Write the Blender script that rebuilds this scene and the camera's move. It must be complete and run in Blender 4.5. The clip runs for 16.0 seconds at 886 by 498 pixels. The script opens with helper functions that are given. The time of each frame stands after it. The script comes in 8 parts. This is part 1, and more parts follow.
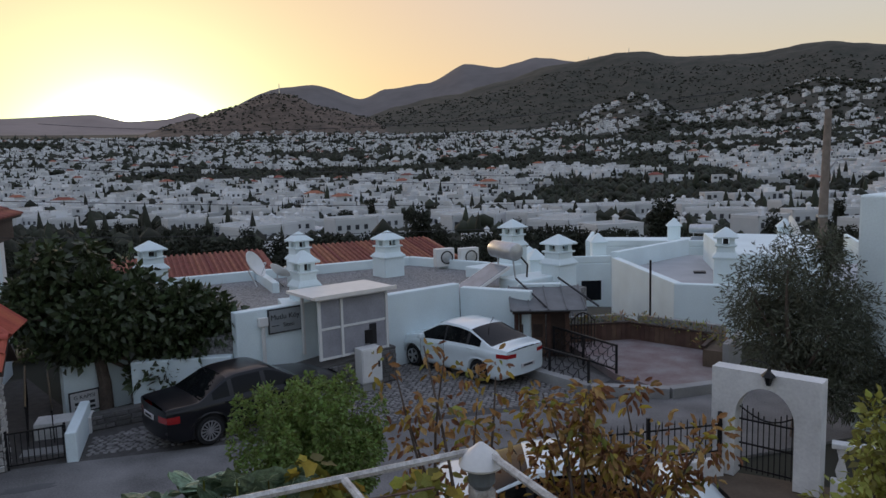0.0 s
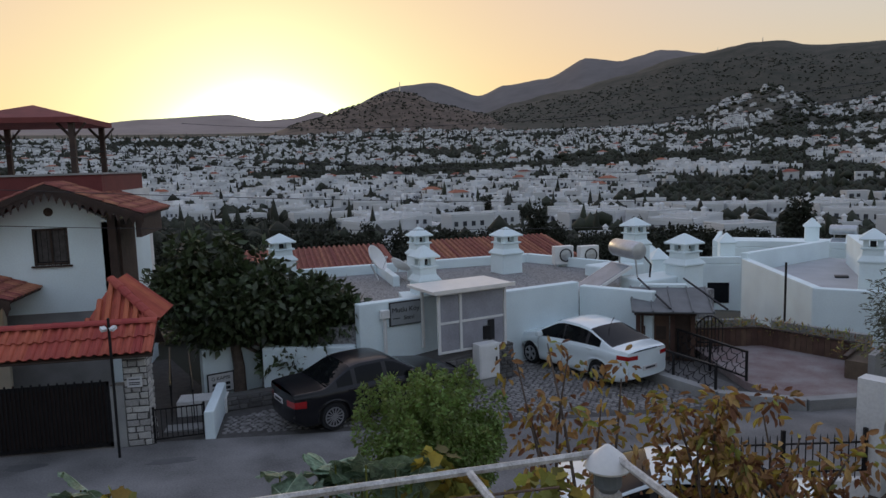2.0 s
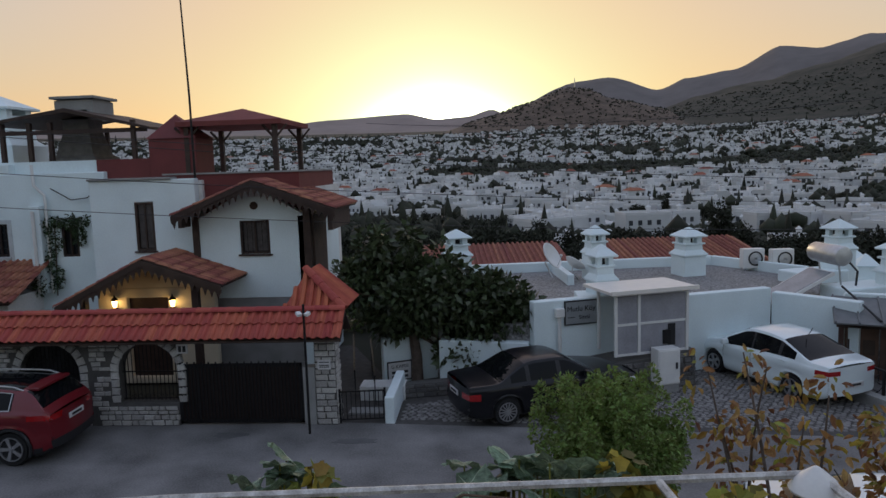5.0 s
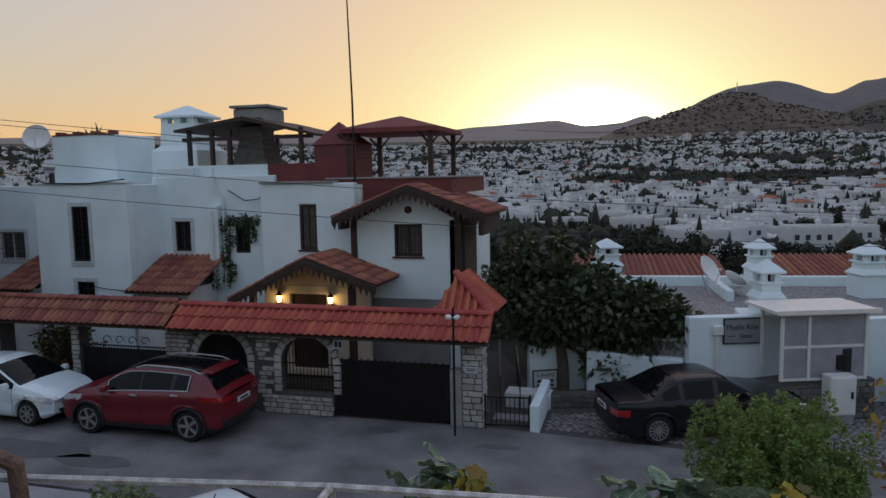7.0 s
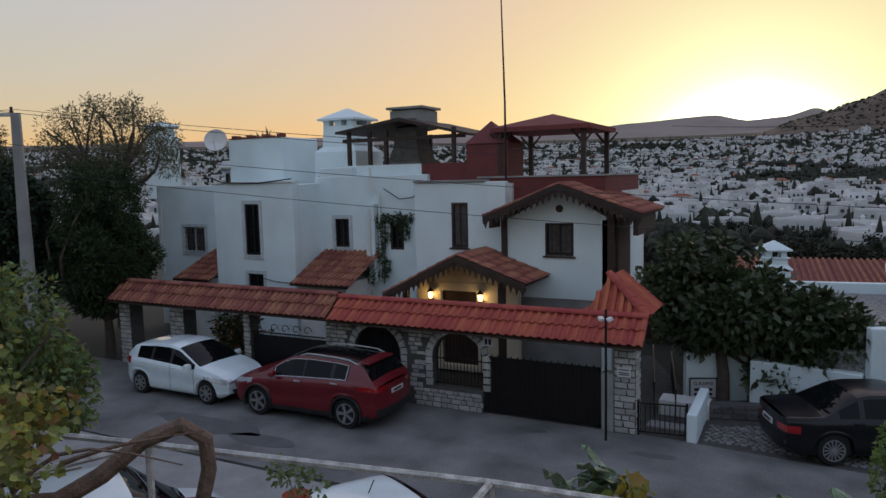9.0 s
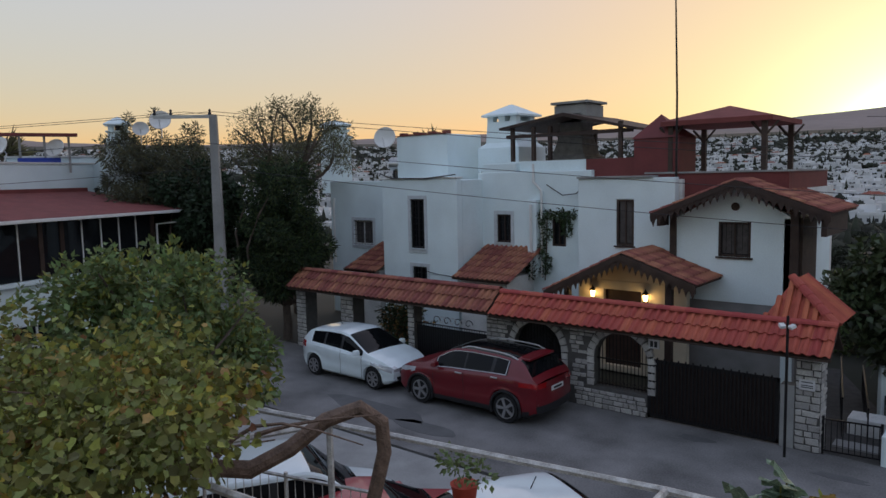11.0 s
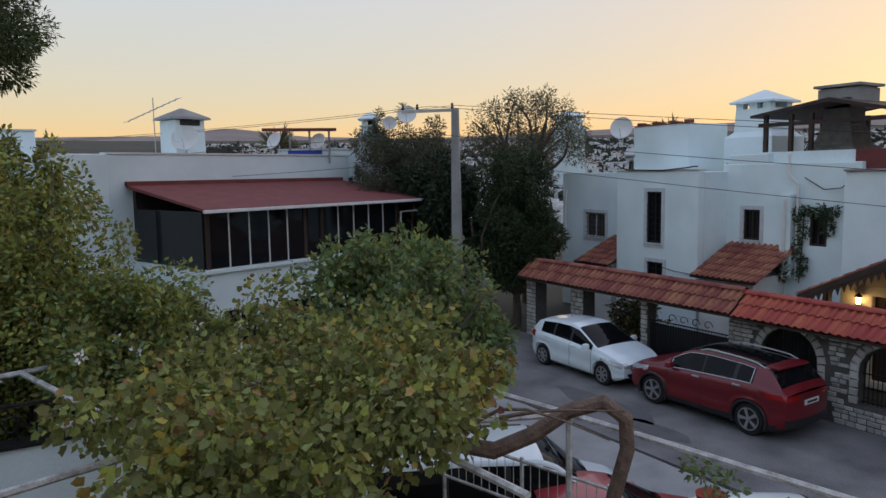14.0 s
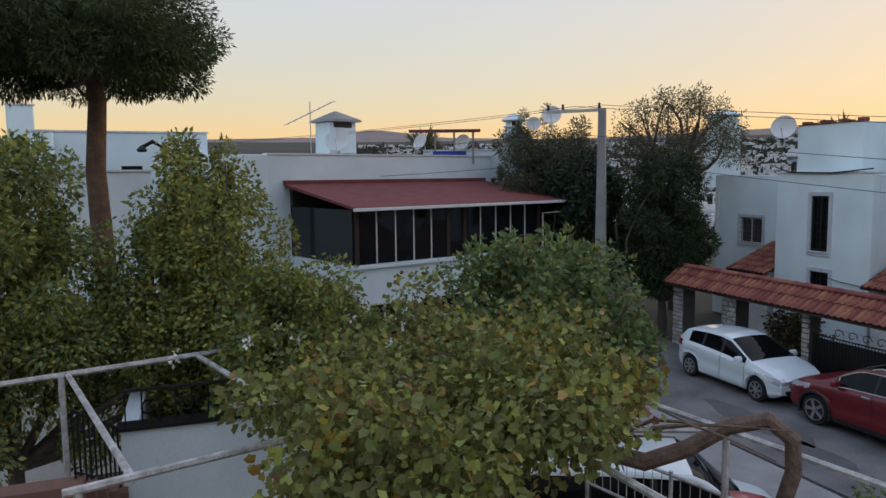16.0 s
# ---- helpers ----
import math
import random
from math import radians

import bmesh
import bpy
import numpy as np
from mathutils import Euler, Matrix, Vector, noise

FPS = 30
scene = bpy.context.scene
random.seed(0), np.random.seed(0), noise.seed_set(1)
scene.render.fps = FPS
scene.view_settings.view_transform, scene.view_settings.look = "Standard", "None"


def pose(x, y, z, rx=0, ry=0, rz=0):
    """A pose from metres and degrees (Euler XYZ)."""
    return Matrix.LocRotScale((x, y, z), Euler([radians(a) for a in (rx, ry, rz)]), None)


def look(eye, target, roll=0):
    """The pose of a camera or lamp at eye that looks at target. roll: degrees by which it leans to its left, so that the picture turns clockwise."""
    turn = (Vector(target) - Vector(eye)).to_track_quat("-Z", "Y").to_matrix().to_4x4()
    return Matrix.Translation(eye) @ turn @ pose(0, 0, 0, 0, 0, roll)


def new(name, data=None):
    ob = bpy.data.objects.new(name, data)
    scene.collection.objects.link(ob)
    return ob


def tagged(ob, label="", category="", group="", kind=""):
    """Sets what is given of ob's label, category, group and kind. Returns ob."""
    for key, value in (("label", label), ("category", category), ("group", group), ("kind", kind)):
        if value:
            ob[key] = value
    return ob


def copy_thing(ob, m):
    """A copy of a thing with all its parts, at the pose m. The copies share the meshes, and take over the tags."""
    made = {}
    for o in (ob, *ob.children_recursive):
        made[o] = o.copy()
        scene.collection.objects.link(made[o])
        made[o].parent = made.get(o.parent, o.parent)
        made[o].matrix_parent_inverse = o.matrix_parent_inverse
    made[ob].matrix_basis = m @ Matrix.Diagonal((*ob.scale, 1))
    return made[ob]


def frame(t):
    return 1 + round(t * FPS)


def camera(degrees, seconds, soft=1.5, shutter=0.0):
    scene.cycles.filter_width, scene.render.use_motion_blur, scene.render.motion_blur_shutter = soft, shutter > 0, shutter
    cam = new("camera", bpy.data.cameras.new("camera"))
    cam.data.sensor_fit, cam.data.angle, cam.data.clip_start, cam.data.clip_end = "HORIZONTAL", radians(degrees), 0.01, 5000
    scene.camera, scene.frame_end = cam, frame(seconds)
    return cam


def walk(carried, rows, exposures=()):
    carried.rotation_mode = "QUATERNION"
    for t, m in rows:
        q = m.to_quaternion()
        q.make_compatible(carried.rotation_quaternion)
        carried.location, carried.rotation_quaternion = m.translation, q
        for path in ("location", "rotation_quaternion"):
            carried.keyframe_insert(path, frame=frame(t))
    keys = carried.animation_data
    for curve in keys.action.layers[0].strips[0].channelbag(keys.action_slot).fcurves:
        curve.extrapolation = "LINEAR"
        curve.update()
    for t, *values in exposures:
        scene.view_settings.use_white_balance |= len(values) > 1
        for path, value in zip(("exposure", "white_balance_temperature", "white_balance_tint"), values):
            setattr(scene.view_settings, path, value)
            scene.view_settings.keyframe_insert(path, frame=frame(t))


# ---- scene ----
import collections

EXPOSURES = [(0.0, 0.02), (3.0, 0.0), (5.5, -0.12), (8.0, -0.12), (10.5, 0.02), (13.0, 0.2), (16.0, 0.3)]
cam = camera(63.88, 16.0)
PIVOT, REACH = 5.9, 0.7
ROWS = [
    (0.0, -19.29, -6.86, -1.59),
    (0.5, -17.10, -6.91, -1.46),
    (1.0, -14.68, -6.96, -1.50),
    (1.5, -12.34, -6.91, -1.55),
    (2.0, -9.95, -6.88, -1.64),
    (2.5, -7.41, -6.86, -1.75),
    (3.0, -5.32, -6.85, -1.76),
    (5.5, 6.68, -6.63, -1.70),
    (6.0, 9.85, -6.42, -1.58),
    (6.5, 12.84, -6.14, -1.43),
    (7.0, 15.43, -5.89, -1.06),
    (7.5, 18.23, -5.73, -0.89),
    (8.0, 21.81, -5.73, -0.96),
    (10.5, 35.46, -5.73, -1.48),
    (11.0, 39.81, -5.79, -1.26),
    (11.5, 43.82, -5.96, -1.02),
    (12.0, 47.12, -6.05, -0.83),
    (12.5, 49.03, -6.04, -0.61),
    (13.0, 51.74, -6.09, -0.63),
    (13.5, 55.04, -6.10, -0.85),
    (14.0, 57.92, -6.11, -0.99),
    (14.5, 60.45, -6.11, -1.01),
    (15.0, 64.26, -6.05, -1.16),
    (15.5, 67.07, -5.92, -1.04),
    (16.0, 69.02, -5.89, -0.63),
]
walk(cam, [(t, pose(0, 0, PIVOT, 0, 0, yaw) @ pose(0, 0, 0, 90 + pitch) @ pose(0, 0, -REACH, 0, 0, roll))
           for t, yaw, pitch, roll in ROWS], EXPOSURES)

# ---- light: the sun stands on the hills ----
SUN_AZ, SUN_EL = 3.8, 3.2
world = bpy.data.worlds.new("dusk")
scene.world = world
world.use_nodes = True
wn = world.node_tree.nodes
sky = wn.new("ShaderNodeTexSky")
sky.sky_type = "NISHITA"
sky.sun_disc = False
sky.sun_elevation, sky.sun_rotation = radians(SUN_EL), radians(-SUN_AZ)
sky.altitude, sky.air_density, sky.dust_density, sky.ozone_density = 100, 1.0, 2.0, 1.5
wl = world.node_tree.links


def wmath(op, a, b):
    n = wn.new("ShaderNodeMath")
    n.operation = op
    wl.new(a, n.inputs[0])
    n.inputs[1].default_value = b
    return n.outputs[0]


# the sky's colours with their range of brightness narrowed, and the bright ring of dusty air round the sun
lum = wn.new("ShaderNodeRGBToBW")
wl.new(sky.outputs[0], lum.inputs[0])
narrow = wn.new("ShaderNodeVectorMath")
narrow.operation = "SCALE"
wl.new(sky.outputs[0], narrow.inputs[0])
wl.new(wmath("POWER", lum.outputs[0], -0.948), narrow.inputs["Scale"])
grey, mild, tint = wn.new("ShaderNodeRGBToBW"), wn.new("ShaderNodeMix"), wn.new("ShaderNodeMix")
wl.new(narrow.outputs[0], grey.inputs[0])
mild.data_type, tint.data_type, tint.blend_type = "RGBA", "RGBA", "MULTIPLY"
mild.inputs[0].default_value, tint.inputs[0].default_value = 0.83, 1.0
wl.new(grey.outputs[0], mild.inputs[6])
wl.new(narrow.outputs[0], mild.inputs[7])
wl.new(mild.outputs[2], tint.inputs[6])
tint.inputs[7].default_value = (0.675, 0.52, 0.51, 1)
ring, ring_hue, whole = wmath("MULTIPLY", wmath("POWER", wmath("MULTIPLY", lum.outputs[0], 0.0455), 11.0), 1.0), wn.new("ShaderNodeMix"), wn.new("ShaderNodeMix")
ring_hue.data_type, ring_hue.blend_type, whole.data_type, whole.blend_type = "RGBA", "MULTIPLY", "RGBA", "ADD"
ring_hue.inputs[0].default_value, whole.inputs[0].default_value = 1.0, 1.0
wl.new(ring, ring_hue.inputs[6])
ring_hue.inputs[7].default_value = (1.0, 0.9, 0.72, 1)
dust, dust_hue, air = wmath("MULTIPLY", wmath("POWER", lum.outputs[0], 1.3), 0.0195), wn.new("ShaderNodeMix"), wn.new("ShaderNodeMix")
dust_hue.data_type, dust_hue.blend_type, air.data_type, air.blend_type = "RGBA", "MULTIPLY", "RGBA", "ADD"
dust_hue.inputs[0].default_value, air.inputs[0].default_value = 1.0, 1.0
wl.new(dust, dust_hue.inputs[6])
dust_hue.inputs[7].default_value = (0.0, 0.92, 0.6, 1)
wl.new(tint.outputs[2], air.inputs[6])
wl.new(dust_hue.outputs[2], air.inputs[7])
wl.new(air.outputs[2], whole.inputs[6])
wl.new(ring_hue.outputs[2], whole.inputs[7])
wl.new(whole.outputs[2], wn["Background"].inputs[0])
sun = new("sun", bpy.data.lights.new("sun", "SUN"))
sun.data.energy, sun.data.angle, sun.data.color = 0.5, radians(10), (1.0, 0.72, 0.45)
sun_way = Vector((-math.sin(radians(SUN_AZ)) * math.cos(radians(5)), math.cos(radians(SUN_AZ)) * math.cos(radians(5)), math.sin(radians(5))))
sun.matrix_world = look(sun_way * 300, (0, 0, 0))

# ---- materials ----
def mat(name, color, rough=0.8, metal=0.0, var=0.25, scale=3.0, fine=40.0, bump=0.15, dirt=None, spec=0.4,
        coat=0.0, rand=0.0, island=0.0, trans=0.0):
    """A surface with variation at two scales, fine relief, and changes from piece to piece."""
    m = bpy.data.materials.new(name)
    m.use_nodes = True
    nt = m.node_tree
    N, L = nt.nodes, nt.links
    b = N["Principled BSDF"]
    tc = N.new("ShaderNodeTexCoord")
    n1, n2 = N.new("ShaderNodeTexNoise"), N.new("ShaderNodeTexNoise")
    n1.inputs["Scale"].default_value, n2.inputs["Scale"].default_value = scale, fine
    n1.inputs["Detail"].default_value, n2.inputs["Detail"].default_value = 5, 3
    for n in (n1, n2):
        L.new(tc.outputs["Object"], n.inputs["Vector"])
    mul = N.new("ShaderNodeMath")
    mul.operation = "MULTIPLY_ADD"
    L.new(n2.outputs["Fac"], mul.inputs[0])
    mul.inputs[1].default_value = 0.5
    L.new(n1.outputs["Fac"], mul.inputs[2])
    ramp = N.new("ShaderNodeMapRange")
    ramp.inputs["From Min"].default_value, ramp.inputs["From Max"].default_value = 0.45, 1.05
    ramp.inputs["To Min"].default_value, ramp.inputs["To Max"].default_value = 0, 1
    L.new(mul.outputs[0], ramp.inputs["Value"])
    mix = N.new("ShaderNodeMix")
    mix.data_type = "RGBA"
    c = Vector(color)
    d = Vector(dirt) if dirt else c * (1 - var)
    mix.inputs[6].default_value = (*d, 1)
    mix.inputs[7].default_value = (*(c * (1 + var * 0.35)), 1)
    L.new(ramp.outputs[0], mix.inputs[0])
    out = mix.outputs[2]
    for amount, node, socket in ((rand, "ShaderNodeObjectInfo", "Random"), (island, "ShaderNodeNewGeometry", "Random Per Island")):
        if amount:
            o = N.new(node)
            hsv = N.new("ShaderNodeHueSaturation")
            r1, r2 = N.new("ShaderNodeMapRange"), N.new("ShaderNodeMapRange")
            r1.inputs["To Min"].default_value, r1.inputs["To Max"].default_value = 1 - amount, 1 + amount
            r2.inputs["To Min"].default_value, r2.inputs["To Max"].default_value = 0.5 - amount * 0.06, 0.5 + amount * 0.05
            L.new(o.outputs[socket], r1.inputs["Value"])
            L.new(o.outputs[socket], r2.inputs["Value"])
            L.new(r1.outputs[0], hsv.inputs["Value"])
            L.new(r2.outputs[0], hsv.inputs["Hue"])
            L.new(out, hsv.inputs["Color"])
            out = hsv.outputs[0]
    L.new(out, b.inputs["Base Color"])
    b.inputs["Roughness"].default_value, b.inputs["Metallic"].default_value = rough, metal
    b.inputs["Specular IOR Level"].default_value = spec
    b.inputs["Coat Weight"].default_value = coat
    b.inputs["Coat Roughness"].default_value = 0.05
    if bump:
        bp = N.new("ShaderNodeBump")
        bp.inputs["Strength"].default_value, bp.inputs["Distance"].default_value = bump, 0.03
        L.new(mul.outputs[0], bp.inputs["Height"])
        L.new(bp.outputs[0], b.inputs["Normal"])
    if trans:
        tr = N.new("ShaderNodeBsdfTranslucent")
        L.new(out, tr.inputs["Color"])
        ms = N.new("ShaderNodeMixShader")
        ms.inputs[0].default_value = trans
        L.new(b.outputs[0], ms.inputs[1])
        L.new(tr.outputs[0], ms.inputs[2])
        L.new(ms.outputs[0], N["Material Output"].inputs["Surface"])
    return m


def glass(name, color, rough=0.03):
    """Dark tinted glass, closed from behind."""
    return mat(name, color, rough, 0, 0.3, 2, 20, 0.0, spec=0.28)


def glow(name, color, power):
    m = bpy.data.materials.new(name)
    m.use_nodes = True
    b = m.node_tree.nodes["Principled BSDF"]
    b.inputs["Base Color"].default_value = (*color, 1)
    b.inputs["Emission Color"].default_value = (*color, 1)
    b.inputs["Emission Strength"].default_value = power
    return m


PLASTER = mat("white_plaster", (0.74, 0.845, 0.865), 0.85, var=0.16, scale=0.7, fine=25, bump=0.2)
PLASTER_OLD = mat("weathered_plaster", (0.74, 0.74, 0.72), 0.9, var=0.3, scale=1.2, fine=18, bump=0.2)
TOWN_WHITE = mat("town_plaster", (0.62, 0.635, 0.645), 0.9, var=0.12, scale=0.05, fine=0.6, bump=0, island=0.24)
TOWN_DARK = mat("town_window", (0.05, 0.055, 0.065), 0.3, var=0.4, scale=0.3, bump=0)
TOWN_ROOF = mat("town_terrace", (0.50, 0.49, 0.48), 0.9, var=0.3, scale=0.2, fine=2, bump=0, island=0.3)
TOWN_TILE = mat("town_tile", (0.30, 0.11, 0.07), 0.85, var=0.3, scale=0.5, fine=4, bump=0, island=0.2)
ASPHALT = mat("worn_asphalt", (0.205, 0.20, 0.195), 0.85, var=0.66, scale=0.8, fine=26, bump=0.5)
PATCH = mat("asphalt_patch", (0.12, 0.12, 0.12), 0.85, var=0.3, scale=2, fine=60, bump=0.3)
CONCRETE = mat("concrete", (0.32, 0.32, 0.31), 0.9, var=0.35, scale=1.5, fine=40, bump=0.2)
COBBLE = mat("paving_stone", (0.26, 0.25, 0.24), 0.85, var=0.35, scale=5, fine=50, bump=0.3, rand=0.28, island=0.28)
JOINT = mat("dark_joint", (0.085, 0.08, 0.075), 0.95, var=0.4, scale=5, fine=60, bump=0.3)
STONE = mat("pale_wall_stone", (0.56, 0.545, 0.51), 0.88, var=0.4, scale=7, fine=60, bump=0.5, rand=0.25, island=0.25)
MORTAR = mat("grey_mortar", (0.10, 0.096, 0.09), 0.95, var=0.3, scale=6, fine=70, bump=0.3)
STONE_DARK = mat("dark_field_stone", (0.17, 0.165, 0.16), 0.9, var=0.4, scale=6, fine=50, bump=0.5, rand=0.3, island=0.3)
TILE_RED = mat("red_roof_tile", (0.40, 0.085, 0.055), 0.75, var=0.3, scale=4, fine=40, bump=0.2, rand=0.16, island=0.16)
TILE_BROWN = mat("weathered_roof_tile", (0.29, 0.105, 0.07), 0.85, var=0.5, scale=5, fine=40, bump=0.3, rand=0.28, island=0.28)
WOOD = mat("dark_stained_wood", (0.055, 0.034, 0.026), 0.65, var=0.5, scale=4, fine=60, bump=0.3, rand=0.15)
WOOD_MID = mat("brown_fence_wood", (0.12, 0.07, 0.05), 0.75, var=0.4, scale=4, fine=60, bump=0.3, rand=0.25)
MAROON = mat("maroon_paint", (0.16, 0.035, 0.035), 0.6, var=0.25, scale=2, fine=30, bump=0.1)
MAROON_ROOF = mat("maroon_roof_felt", (0.20, 0.055, 0.05), 0.85, var=0.3, scale=2, fine=50, bump=0.3)
IRON = mat("black_wrought_iron", (0.016, 0.015, 0.016), 0.5, 0.3, var=0.4, scale=8, fine=80, bump=0.2)
STEEL_WHITE = mat("chipped_white_steel", (0.62, 0.62, 0.60), 0.55, var=0.5, scale=9, fine=60, bump=0.25, dirt=(0.22, 0.2, 0.18))
ALU = mat("white_aluminium", (0.72, 0.72, 0.70), 0.45, var=0.12, scale=3, fine=30, bump=0.05)
METAL = mat("dull_metal", (0.55, 0.56, 0.57), 0.38, 0.85, var=0.25, scale=5, fine=40, bump=0.1)
GLASS = glass("dark_glass", (0.012, 0.014, 0.017))
GLASS_PALE = glass("pale_glass", (0.16, 0.18, 0.19), 0.08)
PANEL = glass("solar_glass", (0.30, 0.33, 0.36), 0.12)
# booth panes: pale wall seen through the glass is put into their colour
PANE_LILAC = glass("lilac_grey_glass", (0.34, 0.34, 0.37), 0.15)
CURTAIN = mat("pale_curtain", (0.45, 0.44, 0.42), 0.9, var=0.3, scale=6, bump=0.2)
GRAVEL = mat("roof_gravel", (0.30, 0.295, 0.29), 0.95, var=0.95, scale=14, fine=30, bump=1.0, dirt=(0.05, 0.05, 0.05))
GRAVEL_RED = mat("reddish_gravel", (0.25, 0.235, 0.23), 0.95, var=0.5, scale=1.6, fine=30, bump=0.9, dirt=(0.17, 0.10, 0.095))
SOIL = mat("dry_soil", (0.14, 0.105, 0.075), 0.95, var=0.4, scale=2, fine=30, bump=0.4)
BARK = mat("grey_brown_bark", (0.13, 0.10, 0.08), 0.9, var=0.5, scale=6, fine=30, bump=0.7)
BARK_VINE = mat("shaggy_vine_bark", (0.20, 0.135, 0.10), 0.9, var=0.55, scale=9, fine=50, bump=0.9)
BARK_PINE = mat("pine_bark", (0.17, 0.105, 0.075), 0.92, var=0.5, scale=6, fine=30, bump=0.8)
RUBBER = mat("tyre_rubber", (0.018, 0.018, 0.019), 0.85, var=0.3, scale=8, bump=0.15)
BLACK = mat("black_plastic", (0.02, 0.02, 0.022), 0.5, var=0.2, scale=8, bump=0.1)
RIM = mat("alloy_rim", (0.5, 0.5, 0.51), 0.3, 0.8, var=0.2, scale=10, bump=0.0)
LENS_RED = mat("red_lamp_lens", (0.35, 0.01, 0.012), 0.15, var=0.2, scale=20, bump=0, coat=0.6)
LENS_CLEAR = mat("clear_lamp_lens", (0.55, 0.57, 0.6), 0.1, 0.3, var=0.3, scale=20, bump=0, coat=0.6)
PLATE = mat("plate_white", (0.6, 0.6, 0.6), 0.5, var=0.1, scale=8, bump=0)
INK = mat("dark_ink", (0.03, 0.032, 0.035), 0.7, var=0.2, scale=8, bump=0)
SIGN_GREY = mat("grey_sign_face", (0.27, 0.29, 0.30), 0.6, var=0.15, scale=4, bump=0.05)
BULB = glow("warm_bulb", (1.0, 0.62, 0.22), 9.0)
LEAF_FIG = mat("fig_leaf", (0.058, 0.078, 0.034), 0.38, var=0.35, scale=3, bump=0.1, island=0.4, trans=0.12)
LEAF_BAY = mat("bright_shrub_leaf", (0.19, 0.27, 0.07), 0.5, var=0.4, scale=3, bump=0.1, island=0.45, trans=0.3)
LEAF_VINE = mat("vine_leaf", (0.21, 0.235, 0.068), 0.6, var=0.4, scale=1.2, bump=0.1, dirt=(0.13, 0.14, 0.045), island=0.5, trans=0.3)
LEAF_YELLOW = mat("yellowing_leaf", (0.375, 0.275, 0.056), 0.65, var=0.4, scale=3, bump=0.1, island=0.4, trans=0.3)
LEAF_TREE = mat("broad_tree_leaf", (0.17, 0.235, 0.09), 0.55, var=0.35, scale=2, bump=0.1, island=0.45, trans=0.3)
LEAF_BUSH = mat("yellow_green_leaf", (0.31, 0.32, 0.075), 0.6, var=0.4, scale=1.5, bump=0.1, island=0.5, trans=0.3)
LEAF_OLIVE = mat("olive_leaf", (0.11, 0.12, 0.082), 0.6, var=0.35, scale=3, bump=0.1, island=0.4, trans=0.3)
LEAF_DRY = mat("dry_brown_leaf", (0.375, 0.213, 0.094), 0.75, var=0.45, scale=6, bump=0.2, island=0.5, trans=0.3)
LEAF_SQUASH = mat("veined_grey_green_leaf", (0.25, 0.36, 0.24), 0.6, var=0.7, scale=14, fine=60, bump=0.9, rand=0.25, trans=0.2)
VEIN = mat("pale_leaf_vein", (0.42, 0.50, 0.36), 0.6, var=0.2, scale=14, bump=0.1)
LEAF_DARK = mat("dark_conifer_leaf", (0.022, 0.042, 0.018), 0.7, var=0.4, scale=2, bump=0.1, island=0.5, trans=0.05)
LEAF_PINE = mat("pine_needle", (0.076, 0.105, 0.037), 0.7, var=0.4, scale=2, bump=0.1, island=0.5, trans=0.3)
LEAF_PEPPER = mat("pepper_tree_leaf", (0.150, 0.144, 0.075), 0.7, var=0.4, scale=2, bump=0.1, island=0.5, trans=0.3)
LEAF_IVY = mat("ivy_leaf", (0.035, 0.06, 0.022), 0.6, var=0.3, scale=4, bump=0.1, island=0.5)
FAR_TREE = mat("far_tree_leaf", (0.027, 0.031, 0.019), 0.9, var=0.4, scale=0.1, fine=1.5, bump=0, island=0.4)
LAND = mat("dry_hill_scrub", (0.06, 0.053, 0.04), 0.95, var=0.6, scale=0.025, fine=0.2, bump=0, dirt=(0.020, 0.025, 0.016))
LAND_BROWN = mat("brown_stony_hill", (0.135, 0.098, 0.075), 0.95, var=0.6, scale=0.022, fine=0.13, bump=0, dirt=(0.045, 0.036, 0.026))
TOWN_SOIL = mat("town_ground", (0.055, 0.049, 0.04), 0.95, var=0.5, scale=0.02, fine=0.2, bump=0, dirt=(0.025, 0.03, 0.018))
# air haze over the two distant ridges is painted into their pale base colours
MID_RIDGE = mat("haze_tinted_mountain", (0.15, 0.138, 0.135), 1.0, var=0.3, scale=0.004, fine=0.02, bump=0)
FAR_RIDGE = mat("haze_tinted_far_mountain", (0.26, 0.215, 0.20), 1.0, var=0.25, scale=0.004, fine=0.02, bump=0)
PAINT_RED = mat("red_car_paint", (0.15, 0.003, 0.009), 0.35, 0.0, var=0.1, scale=3, bump=0, coat=0.6)
PAINT_WHITE = mat("white_car_paint", (0.72, 0.81, 0.83), 0.32, 0.0, var=0.08, scale=3, bump=0, coat=1.0)
PAINT_BLACK = mat("dusty_black_paint", (0.008, 0.008, 0.011), 0.3, 0.0, var=0.3, scale=4, bump=0, spec=0.2, coat=0.35)
RED_BODY = mat("plain_red_paint", (0.33, 0.035, 0.045), 0.38, 0.0, var=0.15, scale=3, bump=0, coat=0.7)
BLUE = mat("blue_tarpaulin", (0.03, 0.06, 0.35), 0.6, var=0.2, scale=4)
TERRACOTTA = mat("red_flower_pot", (0.42, 0.06, 0.035), 0.7, var=0.2, scale=8)
PETAL = mat("white_petal", (0.75, 0.72, 0.68), 0.7, var=0.2, scale=9, island=0.1)


